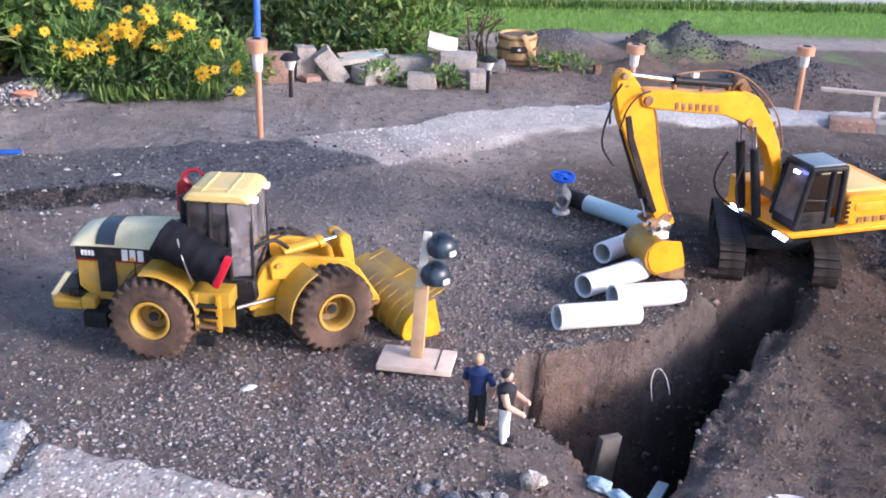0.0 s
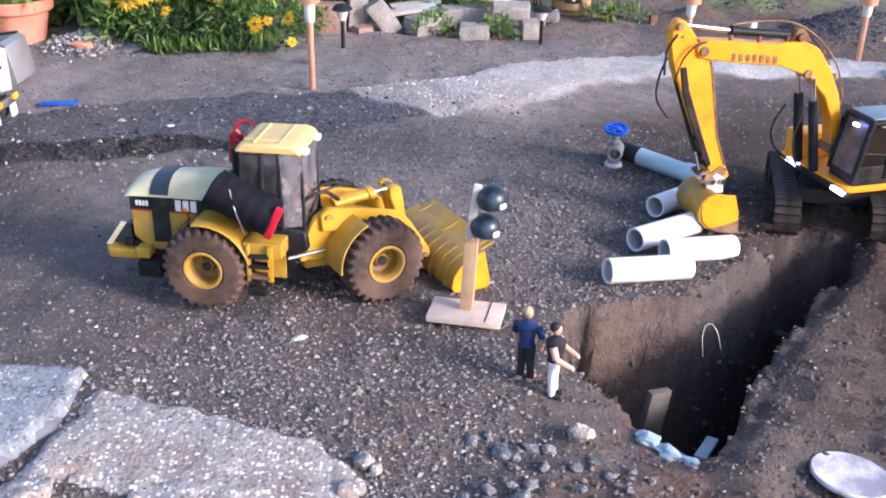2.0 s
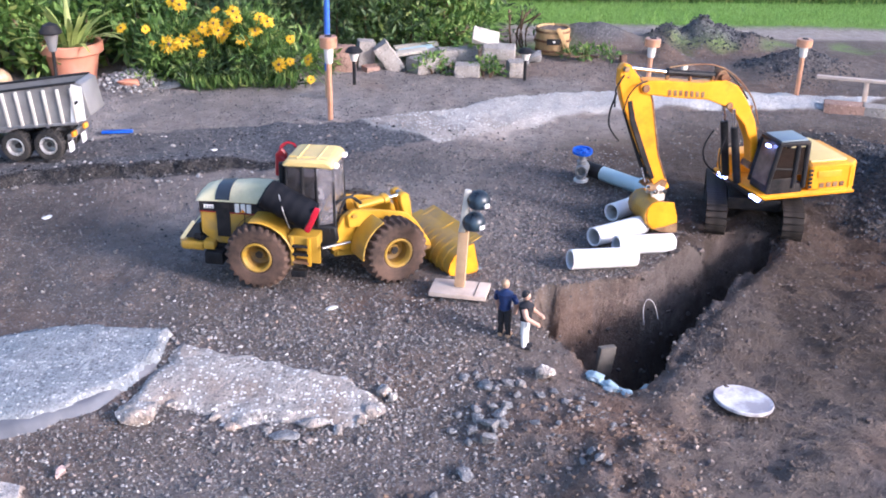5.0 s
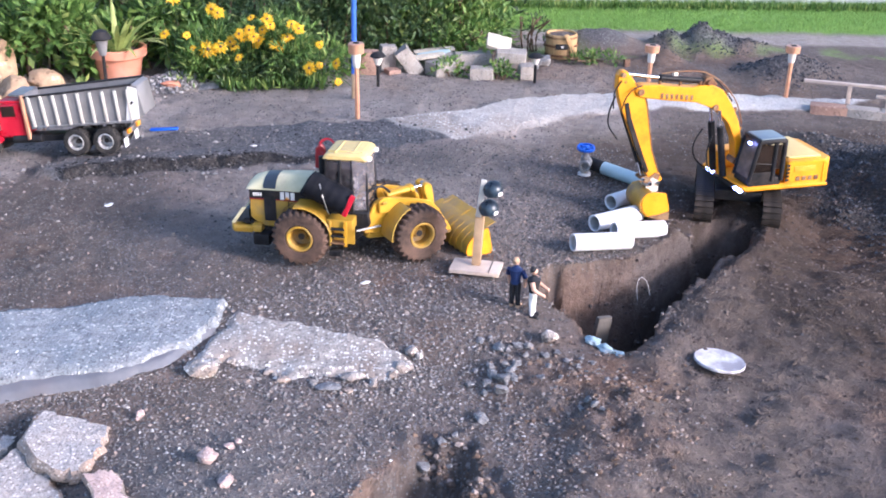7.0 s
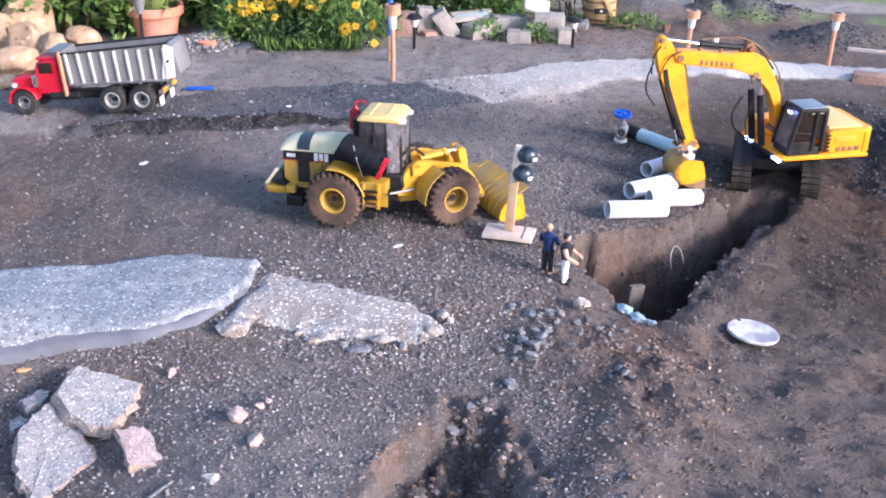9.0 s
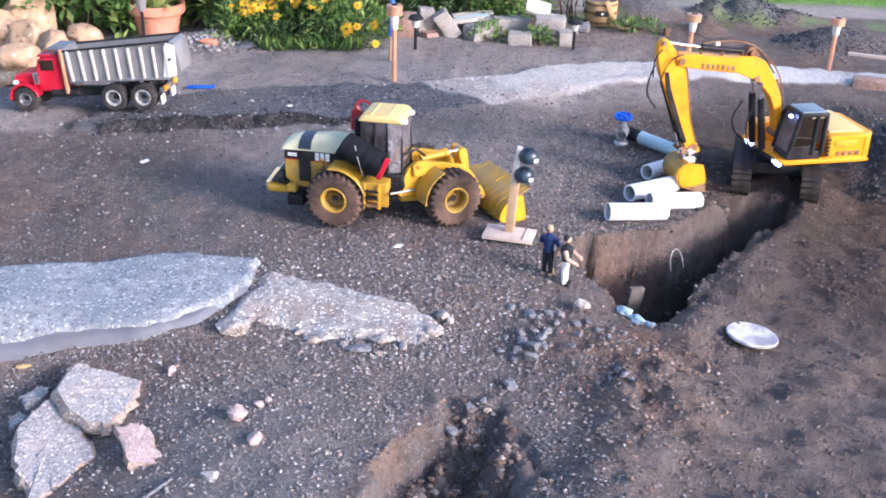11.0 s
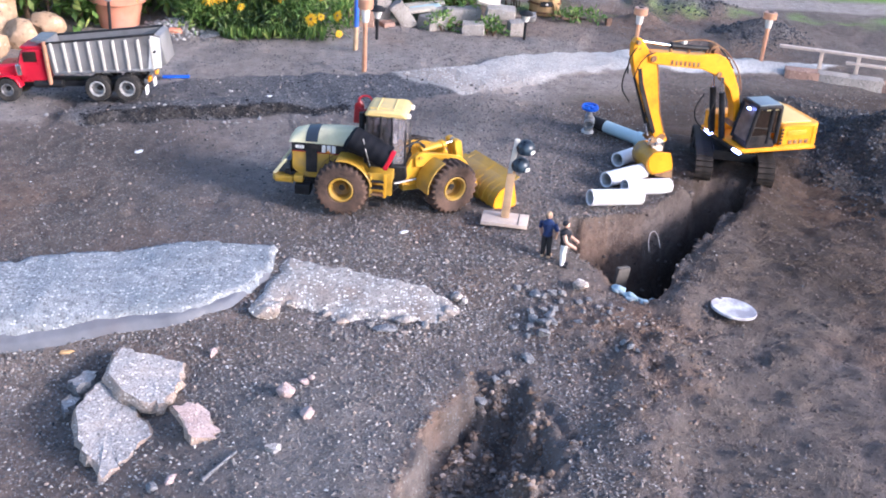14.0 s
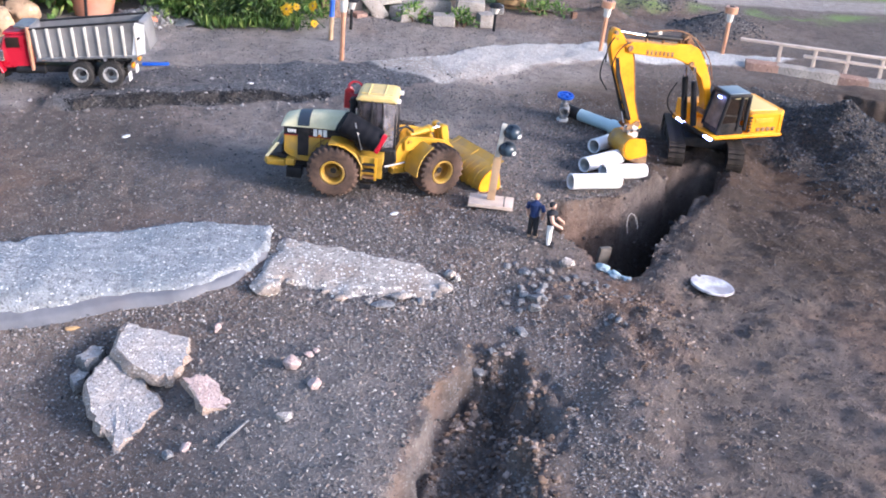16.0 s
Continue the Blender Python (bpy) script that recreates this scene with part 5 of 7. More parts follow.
def build_truck():
    th = empty_thing("dump_truck", "red model dump truck with a ribbed grey dump bed", "truck", pose(-1.044, 2.284, .026, 0, 0, 0) @ pose(0, 0, 0, 0, TRUCK_PITCH, TRUCK_TURN))
    # x towards the tail, near side at -y
    R = .039
    for x in (.026, .114):
        for s in (-1, 1):
            wheel(th, "wheel", pose(x, s * .044, R, 0, 0, 0 if s < 0 else 180), R, .034, .022, BRIGHT_RIM, 26, .002, "bright polished rim", "worn black tyre", TRUCK_RUBBER)
    for s in (-1, 1):
        wheel(th, "wheel", pose(-.243, s * .046, R - .002, 0, 0, 0 if s < 0 else 180), R - .002, .026, .018, STEEL, 26, .002, "grey rim", "worn black tyre", TRUCK_RUBBER)
    part("chassis", box(-.07, 0, .045, .42, .05, .018, .003), BLACK, th)
    for x in (.030, .112, -.243):
        part("axle", rod((x, -.05, R), (x, .05, R), .007), BLACK, th)
    part("hood", prism([(-.276, .058), (-.278, .098), (-.270, .106), (-.195, .112), (-.195, .058)], -.038, .038, bev=.006), RED, th)
    part("grille", box(-.2785, 0, .080, .006, .062, .040, .002), CHROME, th)
    part("bumper", box(-.286, 0, .040, .012, .10, .022, .003), BLACK, th)
    part("cab", prism([(-.205, .055), (-.205, .112), (-.190, .152), (-.128, .156), (-.124, .055)], -.042, .042, bev=.005), RED, th)
    part("cab_roof", box(-.158, 0, .158, .068, .076, .008, .003), RED, th)
    part("windscreen", prism([(-.2055, .116), (-.1925, .148), (-.1905, .148), (-.2035, .116)], -.036, .036, bev=0), GLASS_DARK, th)
    for s in (-1, 1):
        part("side_window", box(-.165, s * .0425, .132, .040, .002, .030, .001), GLASS_DARK, th)
        a = [(-.243 + .045 * math.cos(t), R + .045 * math.sin(t)) for t in np.linspace(radians(8), radians(185), 12)]
        b = [(-.243 + .039 * math.cos(t), R + .039 * math.sin(t)) for t in np.linspace(radians(185), radians(8), 12)]
        part("fender", prism(a + b, s * .046 - .015, s * .046 + .015, bev=.001), RED, th)
        part("headlamp", box(-.270, s * .042, .084, .012, .014, .012, .003), FROST, th)
        part("exhaust_stack", rod((-.114, s * .046, .05), (-.114, s * .046, .178), .0065), COPPER, th, "bright exhaust stack with a warm gleam")
    part("air_cleaner", rod((-.200, -.048, .080), (-.200, -.048, .112), .009), CHROME, th)
    part("step_tank", rod((-.165, -.038, .050), (-.080, -.038, .050), .012), BLACK, th)
    # bed
    bl, br, hw = -.100, .196, .046
    bed_from = set(th.children)
    part("bed_floor", box((bl + br) / 2, 0, .0835, br - bl, 2 * hw, .007, .001), BEDGREY, th)
    for s in (-1, 1):
        part("bed_side", prism([(bl, .082), (bl - .006, .172), (br + .018, .186), (br, .082)], s * hw - .002, s * hw + .002, bev=.0006), BEDGREY, th, "grey bed side")
        for k in range(9):
            x = bl + .012 + (br - bl - .016) * k / 8
            part("bed_rib", box(x - .002 + .0012 * k, s * (hw + .0045), .130, .0075, .006, .088, .0015, (0, -1.5 + .9 * k * .5, 0)), RIB, th, "pale bright rib")
        part("bed_rail", box((bl + br) / 2, s * (hw + .002), .084, br - bl, .008, .008, .002), STEEL, th)
        part("top_rail", box((bl + br) / 2 + .006, s * (hw + .001), .180, br - bl + .026, .008, .006, .002, (0, -2.6, 0)), BLACK, th)
    part("bed_front", box(bl - .003, 0, .13, .004, 2 * hw, .09, .001, (0, -3, 0)), BEDGREY, th)
    part("cab_guard", prism([(bl - .005, .172), (bl - .050, .178), (bl - .052, .183), (bl - .005, .180)], -hw, hw, bev=.001), STEEL, th, "bright metal cab guard")
    part("tailgate", prism([(br - .001, .083), (br + .0175, .187), (br + .034, .180), (br + .040, .10), (br + .006, .080)], -hw, hw, bev=.0008), BEDGREY, th)
    part("tail_sign", prism([(br - .014, .086), (br + .008, .184), (br + .034, .176), (br + .026, .090)], -hw - .005, -hw - .003, bev=0), WHITE, th, "white panel")
    part("sign_mark", box(br + .012, -hw - .0058, .137, .011, .0015, .006, .0003, (0, -35, 0)), BLACK, th)
    tip = pose(bl, 0, .082, 0, -1.6, 0) @ Matrix.Translation((-bl, 0, -.082))
    for ob in set(th.children) - bed_from:
        ob.data.transform(tip)
    br = .172
    part("tail_bar", box(br - .004, 0, .055, .012, .092, .016, .002), STEEL, th)
    for s in (-1, 1):
        part("tail_lamp", box(br + .006, s * .036, .062, .008, .022, .014, .003), AMBER, th, "amber tail lamp")
        part("mud_flap", box(br - .006, s * .040, .030, .003, .028, .026, .001), WHITE, th, "white mud flap")
    return th


TRUCK_TURN, TRUCK_PITCH = -6.0, -4.6
build_truck()

# ---- concrete, stone and pipes of the site ----


def island_mat(name, stops, rough=0.85):
    m, n, l, s = nodes_of(name)
    ge = n.new("ShaderNodeNewGeometry")
    col = ramp(n, l, ge.outputs["Random Per Island"], stops)
    co = n.new("ShaderNodeTexCoord").outputs["Object"]
    col = mix(n, l, 0.4, col, ramp(n, l, noise_node(n, l, 180, 4, 0.7, co), [(0.3, g(0.35)), (0.7, g(1))]), "MULTIPLY")
    l.new(col, s.inputs["Base Color"])
    s.inputs["Roughness"].default_value = rough
    s.inputs["Specular IOR Level"].default_value = 0.2
    return m


CHIP_PALE = island_mat("pale_chips", [(0.0, (0.20, 0.19, 0.19)), (0.6, (0.36, 0.345, 0.34)), (1.0, (0.62, 0.59, 0.57))])
CHIP_MID = island_mat("mixed_chips", [(0.0, (0.07, 0.07, 0.075)), (0.5, (0.178, 0.169, 0.172)), (0.8, (0.285, 0.264, 0.259)), (1.0, (0.40, 0.31, 0.26))])
CHIP_DARK = island_mat("dark_chips", [(0.0, (0.034, 0.036, 0.042)), (0.8, (0.084, 0.088, 0.102)), (1.0, (0.150, 0.154, 0.170))])
CHIP_BLACK = island_mat("black_chips", [(0.0, (0.016, 0.016, 0.018)), (0.8, (0.042, 0.043, 0.050)), (1.0, (0.085, 0.086, 0.095))])
CHIP_PATH = island_mat("path_chips", [(0.0, (0.54, 0.535, 0.53)), (0.5, (0.67, 0.66, 0.65)), (1.0, (0.80, 0.79, 0.78))])
CLAY_CLOD = island_mat("clay_clods", [(0.0, (0.12, 0.085, 0.068)), (0.5, (0.22, 0.155, 0.12)), (0.9, (0.30, 0.25, 0.225)), (1.0, (0.40, 0.33, 0.30))])
CLOD = island_mat("soil_clods", [(0.0, (0.075, 0.060, 0.055)), (0.6, (0.15, 0.122, 0.112)), (1.0, (0.22, 0.178, 0.155))])


def scatter(name, label, material, count, region, size, seed, lift=0.2, weight=None, category="gravel", lumpy=False):
    rnd = np.random.RandomState(seed)
    x0, y0, x1, y1 = region
    x, y = rnd.uniform(x0, x1, count), rnd.uniform(y0, y1, count)
    if weight is not None:
        keep = rnd.uniform(0, 1, count) < weight(x, y)
        x, y = x[keep], y[keep]
    s = size[0] + (size[1] - size[0]) * rnd.power(0.5, len(x)) ** 2.0
    z = ground_height(x, y) + s * lift
    me = clods(np.stack([*site(x, y), z + relief(x, y)], 1), s, seed, 0.75, lumpy)
    me.name = name
    me.materials.append(material)
    return tagged(new(name, me), label, category, kind="stuff")


def slab_patch(poly, cell, height, seed, edge, rough, low=-0.012, ragged=0.012):
    """A thick broken slab: its top follows an outline, its rim falls to the ground, its underside is closed."""
    P = np.array(poly)
    x = np.arange(P[:, 0].min() - .02, P[:, 0].max() + .02, cell)
    y = np.arange(P[:, 1].min() - .02, P[:, 1].max() + .02, cell)
    X, Y = np.meshgrid(x, y)
    D = inside(poly, X, Y) + ragged * rough_field(X, Y, 0.06, 4, seed)
    Z = low + (height - low) * step(-0.002, edge, D) ** 0.7 + rough * rough_field(X, Y, 0.05, 4, seed + 3) * step(0, edge, D)
    Z = Z + ground_height(X, Y) * 0.5
    ok = D > -cell * 1.5
    idx = -np.ones(X.shape, int)
    idx[ok] = np.arange(ok.sum())
    lift = relief(X[ok], Y[ok])
    top = np.stack([*site(X[ok], Y[ok]), Z[ok] + lift], 1)
    bot = top.copy()
    bot[:, 2] = low - 0.004 + lift
    k = len(top)
    a, b, c, d = idx[:-1, :-1], idx[:-1, 1:], idx[1:, 1:], idx[1:, :-1]
    q = (a >= 0) & (b >= 0) & (c >= 0) & (d >= 0)
    F = np.stack([a[q], b[q], c[q], d[q]], 1)
    me = bpy.data.meshes.new("slab")
    me.from_pydata(np.concatenate([top, bot]).tolist(), [], F.tolist() + (F[:, ::-1] + k).tolist())
    me.polygons.foreach_set("use_smooth", [True] * len(me.polygons))
    return me


def mesh_part(name, me, material, parent=None, label=""):
    me.name = name
    me.materials.append(material)
    ob = new(name, me)
    if parent is not None:
        ob.parent = parent
    return tagged(ob, label) if label else ob


slab = empty_thing("concrete_slab", "thin bluish-grey concrete slab with a smooth curved edge lying on soil", "slab")
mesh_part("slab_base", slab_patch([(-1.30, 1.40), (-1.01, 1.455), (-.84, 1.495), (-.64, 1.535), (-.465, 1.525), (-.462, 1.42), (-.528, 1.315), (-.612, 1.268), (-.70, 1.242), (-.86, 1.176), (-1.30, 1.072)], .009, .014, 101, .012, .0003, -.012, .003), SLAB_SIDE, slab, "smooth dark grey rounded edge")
mesh_part("slab_top", slab_patch([(-1.30, 1.41), (-1.01, 1.458), (-.84, 1.497), (-.64, 1.538), (-.462, 1.525), (-.475, 1.42), (-.535, 1.325), (-.62, 1.285), (-.72, 1.268), (-.86, 1.215), (-1.30, 1.12)], .008, .0195, 103, .008, .0020, -.012, .012), SLAB_BLUE, slab)
slab2 = mesh_part("broken_slab", slab_patch([(-.448, 1.525), (-.34, 1.492), (-.25, 1.468), (-.16, 1.432), (-.065, 1.375), (-.055, 1.31), (-.10, 1.265), (-.21, 1.262), (-.30, 1.275), (-.38, 1.318), (-.44, 1.31), (-.495, 1.33), (-.475, 1.42)], .007, .0115, 105, .034, .0020, -.012, .014), SLAB_TAN)
tagged(slab2, "crumbling tan concrete slab with exposed pale aggregate", "slab")


def hull_rock(sx, sy, sz, seed, n=16, flat=False, rough=0.10):
    """An angular broken stone: the hull of a few points, edges worn, faces roughened."""
    rnd = random.Random(seed)
    b = bmesh.new()
    for k in range(n):
        a = 2 * math.pi * (k + rnd.uniform(-.35, .35)) / n
        if flat:
            r = rnd.uniform(.78, 1.05)
            for s, q in ((1, rnd.uniform(.86, .97)), (-1, 1.0)):
                b.verts.new((math.cos(a) * r * q, math.sin(a) * r * q, s * rnd.uniform(.9, 1.0)))
        else:
            v = Vector((rnd.gauss(0, 1), rnd.gauss(0, 1), rnd.gauss(0, 1))).normalized() * rnd.uniform(.85, 1.1)
            b.verts.new(v)
    res = bmesh.ops.convex_hull(b, input=b.verts[:])
    bmesh.ops.delete(b, geom=[v for v in b.verts if not v.link_faces], context="VERTS")
    for v in b.verts:
        v.co = Vector((v.co.x * sx, v.co.y * sy, v.co.z * sz))
    bmesh.ops.dissolve_limit(b, angle_limit=radians(9), verts=b.verts[:], edges=b.edges[:])
    bmesh.ops.bevel(b, geom=b.edges[:], offset=.07 * min(sx, sy, sz), segments=1, affect="EDGES", clamp_overlap=True)
    bmesh.ops.triangulate(b, faces=b.faces[:])
    big = max(sx, sy)
    if big > .016:
        bmesh.ops.subdivide_edges(b, edges=[e for e in b.edges if e.calc_length() > big * .25], cuts=2, use_grid_fill=False)
        bmesh.ops.triangulate(b, faces=b.faces[:])
    if big > .03:
        bmesh.ops.subdivide_edges(b, edges=[e for e in b.edges if e.calc_length() > big * .16], cuts=2, use_grid_fill=False)
        bmesh.ops.triangulate(b, faces=b.faces[:])
    b.normal_update()
    o = Vector((seed * .37, seed * .11, 0))
    m = min(sx, sy, sz)
    for v in b.verts:
        v.co += v.normal * m * rough * (noise.noise(v.co / big * 3 + o) + .6 * noise.noise(v.co / big * 9 + o))
    return b


def stone(name, label, x, y, sx, sy, sz, material, seed, flat=0.0, tilt=(0, 0, 0), lift=0.0, sub=3, cuts=6, rough=0.22, group="", category="rock"):
    ob = link_mesh(name, hull_rock(sx, sy, sz, seed, 9 if flat else 18, bool(flat)) if sub < 4 or flat else rocky(sx, sy, sz, seed, rough, sub, 0, None, cuts), material, 32)
    ob.matrix_world = sited(pose(x, y, gz(x, y) + sz * 0.55 + lift, *tilt))
    return tagged(ob, label, category, group)


def shard(name, label, x, y, outline, thick, tilt, top, side, seed, lift=0.0, category="rock"):
    """A flat broken piece: an angular outline with a roughened top and fractured, undercut sides."""
    rnd = random.Random(seed)
    pts = []
    for i, (p, q) in enumerate(outline):
        u, v = outline[(i + 1) % len(outline)]
        for k in range(3):
            f = k / 3
            w = .0052 if k else .002
            pts.append((p + (u - p) * f + rnd.uniform(-w, w), q + (v - q) * f + rnd.uniform(-w, w)))
    b = bmesh.new()
    rings = []
    for grow, z, wob in ((.90, -thick, .002), (1.02, -thick * .45, .0035), (1.03, thick * .15, .0035), (.985, thick * .7, .003), (.93, thick, .003)):
        rings.append([b.verts.new((p * grow + rnd.uniform(-wob, wob), q * grow + rnd.uniform(-wob, wob), z + rnd.uniform(-.2, .2) * thick)) for p, q in pts])
    k = len(pts)
    for m, n in zip(rings, rings[1:]):
        for i in range(k):
            b.faces.new((m[i], m[(i + 1) % k], n[(i + 1) % k], n[i])).material_index = 1
    inner = rings[-1]
    for grow in (.75, .5, .25):
        nxt = [b.verts.new((p * grow * .955, q * grow * .955, thick + .0038 * noise.noise(Vector((p * grow * 45 + seed, q * grow * 45, 0))) + .0028 * noise.noise(Vector((p * grow * 140 + seed, q * grow * 140, 3))))) for p, q in pts]
        for i in range(k):
            b.faces.new((inner[i], inner[(i + 1) % k], nxt[(i + 1) % k], nxt[i]))
        inner = nxt
    mid = b.verts.new((0, 0, thick))
    for i in range(k):
        b.faces.new((inner[i], inner[(i + 1) % k], mid))
    b.faces.new(rings[0][::-1]).material_index = 1
    bmesh.ops.recalc_face_normals(b, faces=b.faces)
    th = empty_thing(name, label, category, pose(x, y, gz(x, y) + thick * .7 + lift, *tilt))
    flank = b.copy()
    bmesh.ops.delete(b, geom=[f for f in b.faces if f.material_index == 1], context="FACES")
    bmesh.ops.delete(flank, geom=[f for f in flank.faces if f.material_index == 0], context="FACES")
    for f in flank.faces:
        f.material_index = 0
    part("weathered_face", b, top, th, "", None, 42)
    part("broken_side", flank, side, th, "paler fractured side", None, 42)
    return th


shard("concrete_chunk", "pale pointed slab of broken concrete lying on gravel", -.665, .956, [(-.032, .129), (.002, .107), (.042, .058), (.079, .001), (.075, -.031), (.058, -.065), (.039, -.105), (.017, -.134), (.001, -.1), (-.018, -.08), (-.049, -.037), (-.068, .028), (-.065, .061), (-.056, .089)], .013, (8, 4, 0), ROCK_PALE, ROCK_TAN, 7, .010)
shard("concrete_chunk", "grey broken concrete piece with tan fractured side", -.627, 1.086, [(-.074, .076), (-.02, .057), (.026, .049), (.058, .038), (.057, .002), (.057, -.027), (.046, -.059), (.037, -.092), (.011, -.094), (-.040, -.068), (-.084, -.018), (-.080, .039)], .014, (5, 5, 0), ROCK_PALE, ROCK_TAN, 12, .006)
shard("concrete_chunk", "small bluish-grey broken concrete lump", -.736, 1.069, [(-.03, -.007), (-.008, .024), (.026, .02), (.02, -.008), (-.004, -.033)], .016, (0, -6, 0), ROCK_PALE, STONE_GREY, 15, .006)
shard("concrete_chunk", "small grey lump against the pale slab", -.740, 1.018, [(-.017, .007), (-.004, .023), (.017, .012), (.013, -.013), (-.005, -.033)], .013, (0, -4, 0), ROCK_PALE, STONE_GREY, 16, .006)
shard("pink_stone", "pinkish angular stone with sharp corners", -.531, .978, [(-.048, .03), (-.014, .043), (.003, .042), (.043, -.021), (.04, -.037), (-.001, -.05), (-.019, -.017)], .012, (10, 6, 0), ROCK_PINK, ROCK_TAN, 21, .004)
lf = link_mesh("dry_leaf", rocky(.016, .007, .003, 77, .6, 3), BARREL, 60)
lf.matrix_world = sited(pose(-.807, 1.170, gz(-.807, 1.170) + .003, 0, 0, 12))
tagged(lf, "curled dry yellow leaf lying beside the slab", "leaf")
stone("pebble", "tan rounded stone on gravel", -.395, 1.068, .019, .024, .016, ROCK_PINK, 25)
stone("pebble", "small pale pebble on gravel", -.366, 1.098, .010, .009, .008, ROCK_PINK, 26)
stone("pebble", "small tan pebble on gravel", -.352, 1.110, .007, .006, .006, ROCK_PINK, 27)
stone("pebble", "brown stone half set in gravel", -.356, 1.018, .014, .018, .010, ROCK_PINK, 28)
stone("pebble", "pale round pebble on gravel", -.405, .932, .015, .013, .011, ROCK_PALE, 29)
stone("pebble", "white angular pebble on gravel", -.552, .866, .009, .020, .008, ROCK_PINK, 30, 0, (0, 0, -25))
stone("pebble", "grey-green pebble on gravel", -.578, .846, .013, .012, .009, STONE_GREY, 31)
stone("pebble", "small pinkish pebble on gravel", -.540, 1.172, .011, .012, .010, ROCK_PINK, 32)
stone("broken_lump", "tan lump broken off the slab", -.452, 1.298, .040, .030, .020, SLAB_TAN, 33, 0, (0, 0, 10))
stone("broken_lump", "tan crumbled lump beside the slab", -.078, 1.312, .018, .018, .012, SLAB_TAN, 34)
stone("broken_lump", "tan crumbled lump beside the slab", -.062, 1.360, .014, .017, .013, SLAB_TAN, 35)
stone("broken_lump", "grey flake beside the slab", -.215, 1.255, .030, .016, .008, STONE_GREY, 36, 0, (0, 0, -15))
stone("broken_lump", "grey flake beside the slab", -.170, 1.282, .028, .018, .010, SLAB_TAN, 37)
for k, (x, y, sx, sy, sz) in enumerate(((-.30, 1.272, .020, .014, .011), (-.335, 1.300, .016, .012, .010), (-.13, 1.262, .022, .014, .012), (-.095, 1.282, .018, .016, .014), (-.245, 1.262, .016, .011, .009), (-.047, 1.342, .014, .018, .016), (-.175, 1.238, .014, .010, .007), (-.41, 1.33, .022, .016, .010))):
    stone("broken_lump", "tan crumb broken off the slab's edge", x, y + .006, sx * .7, sy * .7, sz * .65, SLAB_TAN if k % 3 else ROCK_TAN, 140 + k, 0, (0, 0, 37 * k))
rs = random.Random(5)
heap_spots = [(.110, 1.258, .022), (.090, 1.282, .018), (.128, 1.285, .017), (.105, 1.235, .020), (.083, 1.262, .014), (.132, 1.262, .016), (.090, 1.305, .013), (.075, 1.24, .012), (.14, 1.31, .016), (.118, 1.31, .012), (.066, 1.175, .020), (.150, 1.392, .018), (.113, 1.380, .018), (.125, 1.37, .014), (.17, 1.385, .014), (.265, 1.172, .013), (.258, 1.192, .012), (.245, 1.18, .012), (.28, 1.16, .010), (-.002, 1.118, .014), (.01, 1.095, .010), (.02, 1.13, .009), (-.036, 1.092, .022), (.18, 1.255, .012), (.20, 1.30, .010), (.225, 1.36, .012), (.24, 1.335, .010), (.27, 1.345, .009), (.255, 1.30, .011), (.29, 1.325, .008), (.20, 1.345, .011), (.16, 1.345, .012), (.06, 1.30, .010), (.05, 1.265, .012), (.30, 1.245, .009), (.215, 1.245, .010), (.075, 1.405, .014), (.095, 1.42, .010)]
for k, (x, y, s) in enumerate(heap_spots):
    stone("loose_stone", "grey loose stone in a small heap on soil", x, y, s * rs.uniform(.75, 1.0), s * rs.uniform(.55, .8), s * rs.uniform(.40, .6), STONE_GREY, 200 + k, 0, (rs.uniform(-20, 20), rs.uniform(-20, 20), rs.uniform(0, 180)), 0, 2, 6, .2, "loose stones by the trench")
stone("loose_stone", "pinkish rounded stone at the trench's end", .215, 1.405, .022, .018, .014, SLAB_TAN, 240, 0, (0, 0, 20), 0, 3, 6, .2, "loose stones by the trench")


def pvc(p, q, r, label):
    th = empty_thing("pvc_pipe", label, "pipe", None, "short white pipes")
    p, q = spot(p), spot(q)
    part("tube", pipe(p, q, r, .0035, 40), PVC, th)
    d = (Vector(q) - Vector(p)).normalized()
    part("bore", pipe(Vector(p) + d * .004, Vector(q) - d * .004, r - .0036, .0006, 40), PVC_IN, th)
    return th


pvc((.312, 1.772, .0225), (.452, 1.785, .0225), .0205, "short white plastic pipe lying on soil")
pvc((.378, 1.868, .0225), (.500, 1.925, .0245), .0205, "short white plastic pipe among others")
pvc((.420, 1.830, .0235), (.545, 1.845, .0225), .0205, "short white plastic pipe leaning on another")
pvc((.440, 1.985, .0225), (.545, 2.050, .0225), .0200, "short white plastic pipe under the bucket")
bp = empty_thing("blue_pipe", "pale blue plastic pipe with a collar lying on soil", "pipe")
part("tube", pipe(spot((.450, 2.205, .022)), spot((.560, 2.100, .022)), .018, .003, 32), PALE_BLUE, bp)
part("collar", pipe(spot((.535, 2.124, .022)), spot((.565, 2.095, .022)), .0215, .004, 32), PALE_BLUE, bp)
part("dark_sleeve", pipe(spot((.425, 2.229, .022)), spot((.458, 2.197, .022)), .0188, .004, 32), BLACK, bp, "dark stained end")
va = empty_thing("gate_valve", "small metal gate valve with a blue hand wheel", "valve", pose(.405, 2.200, 0))
part("body", rod((0, 0, .004), (0, 0, .055), .012), BEDGREY, va)
part("port", pipe((-.004, -.024, .032), (.008, .022, .032), .015, .005), BEDGREY, va)
part("flange", rod((0, 0, .0), (0, 0, .008), .018), PVC_IN, va)
part("bonnet", rod((0, 0, .050), (0, 0, .070), .008), STEEL, va)
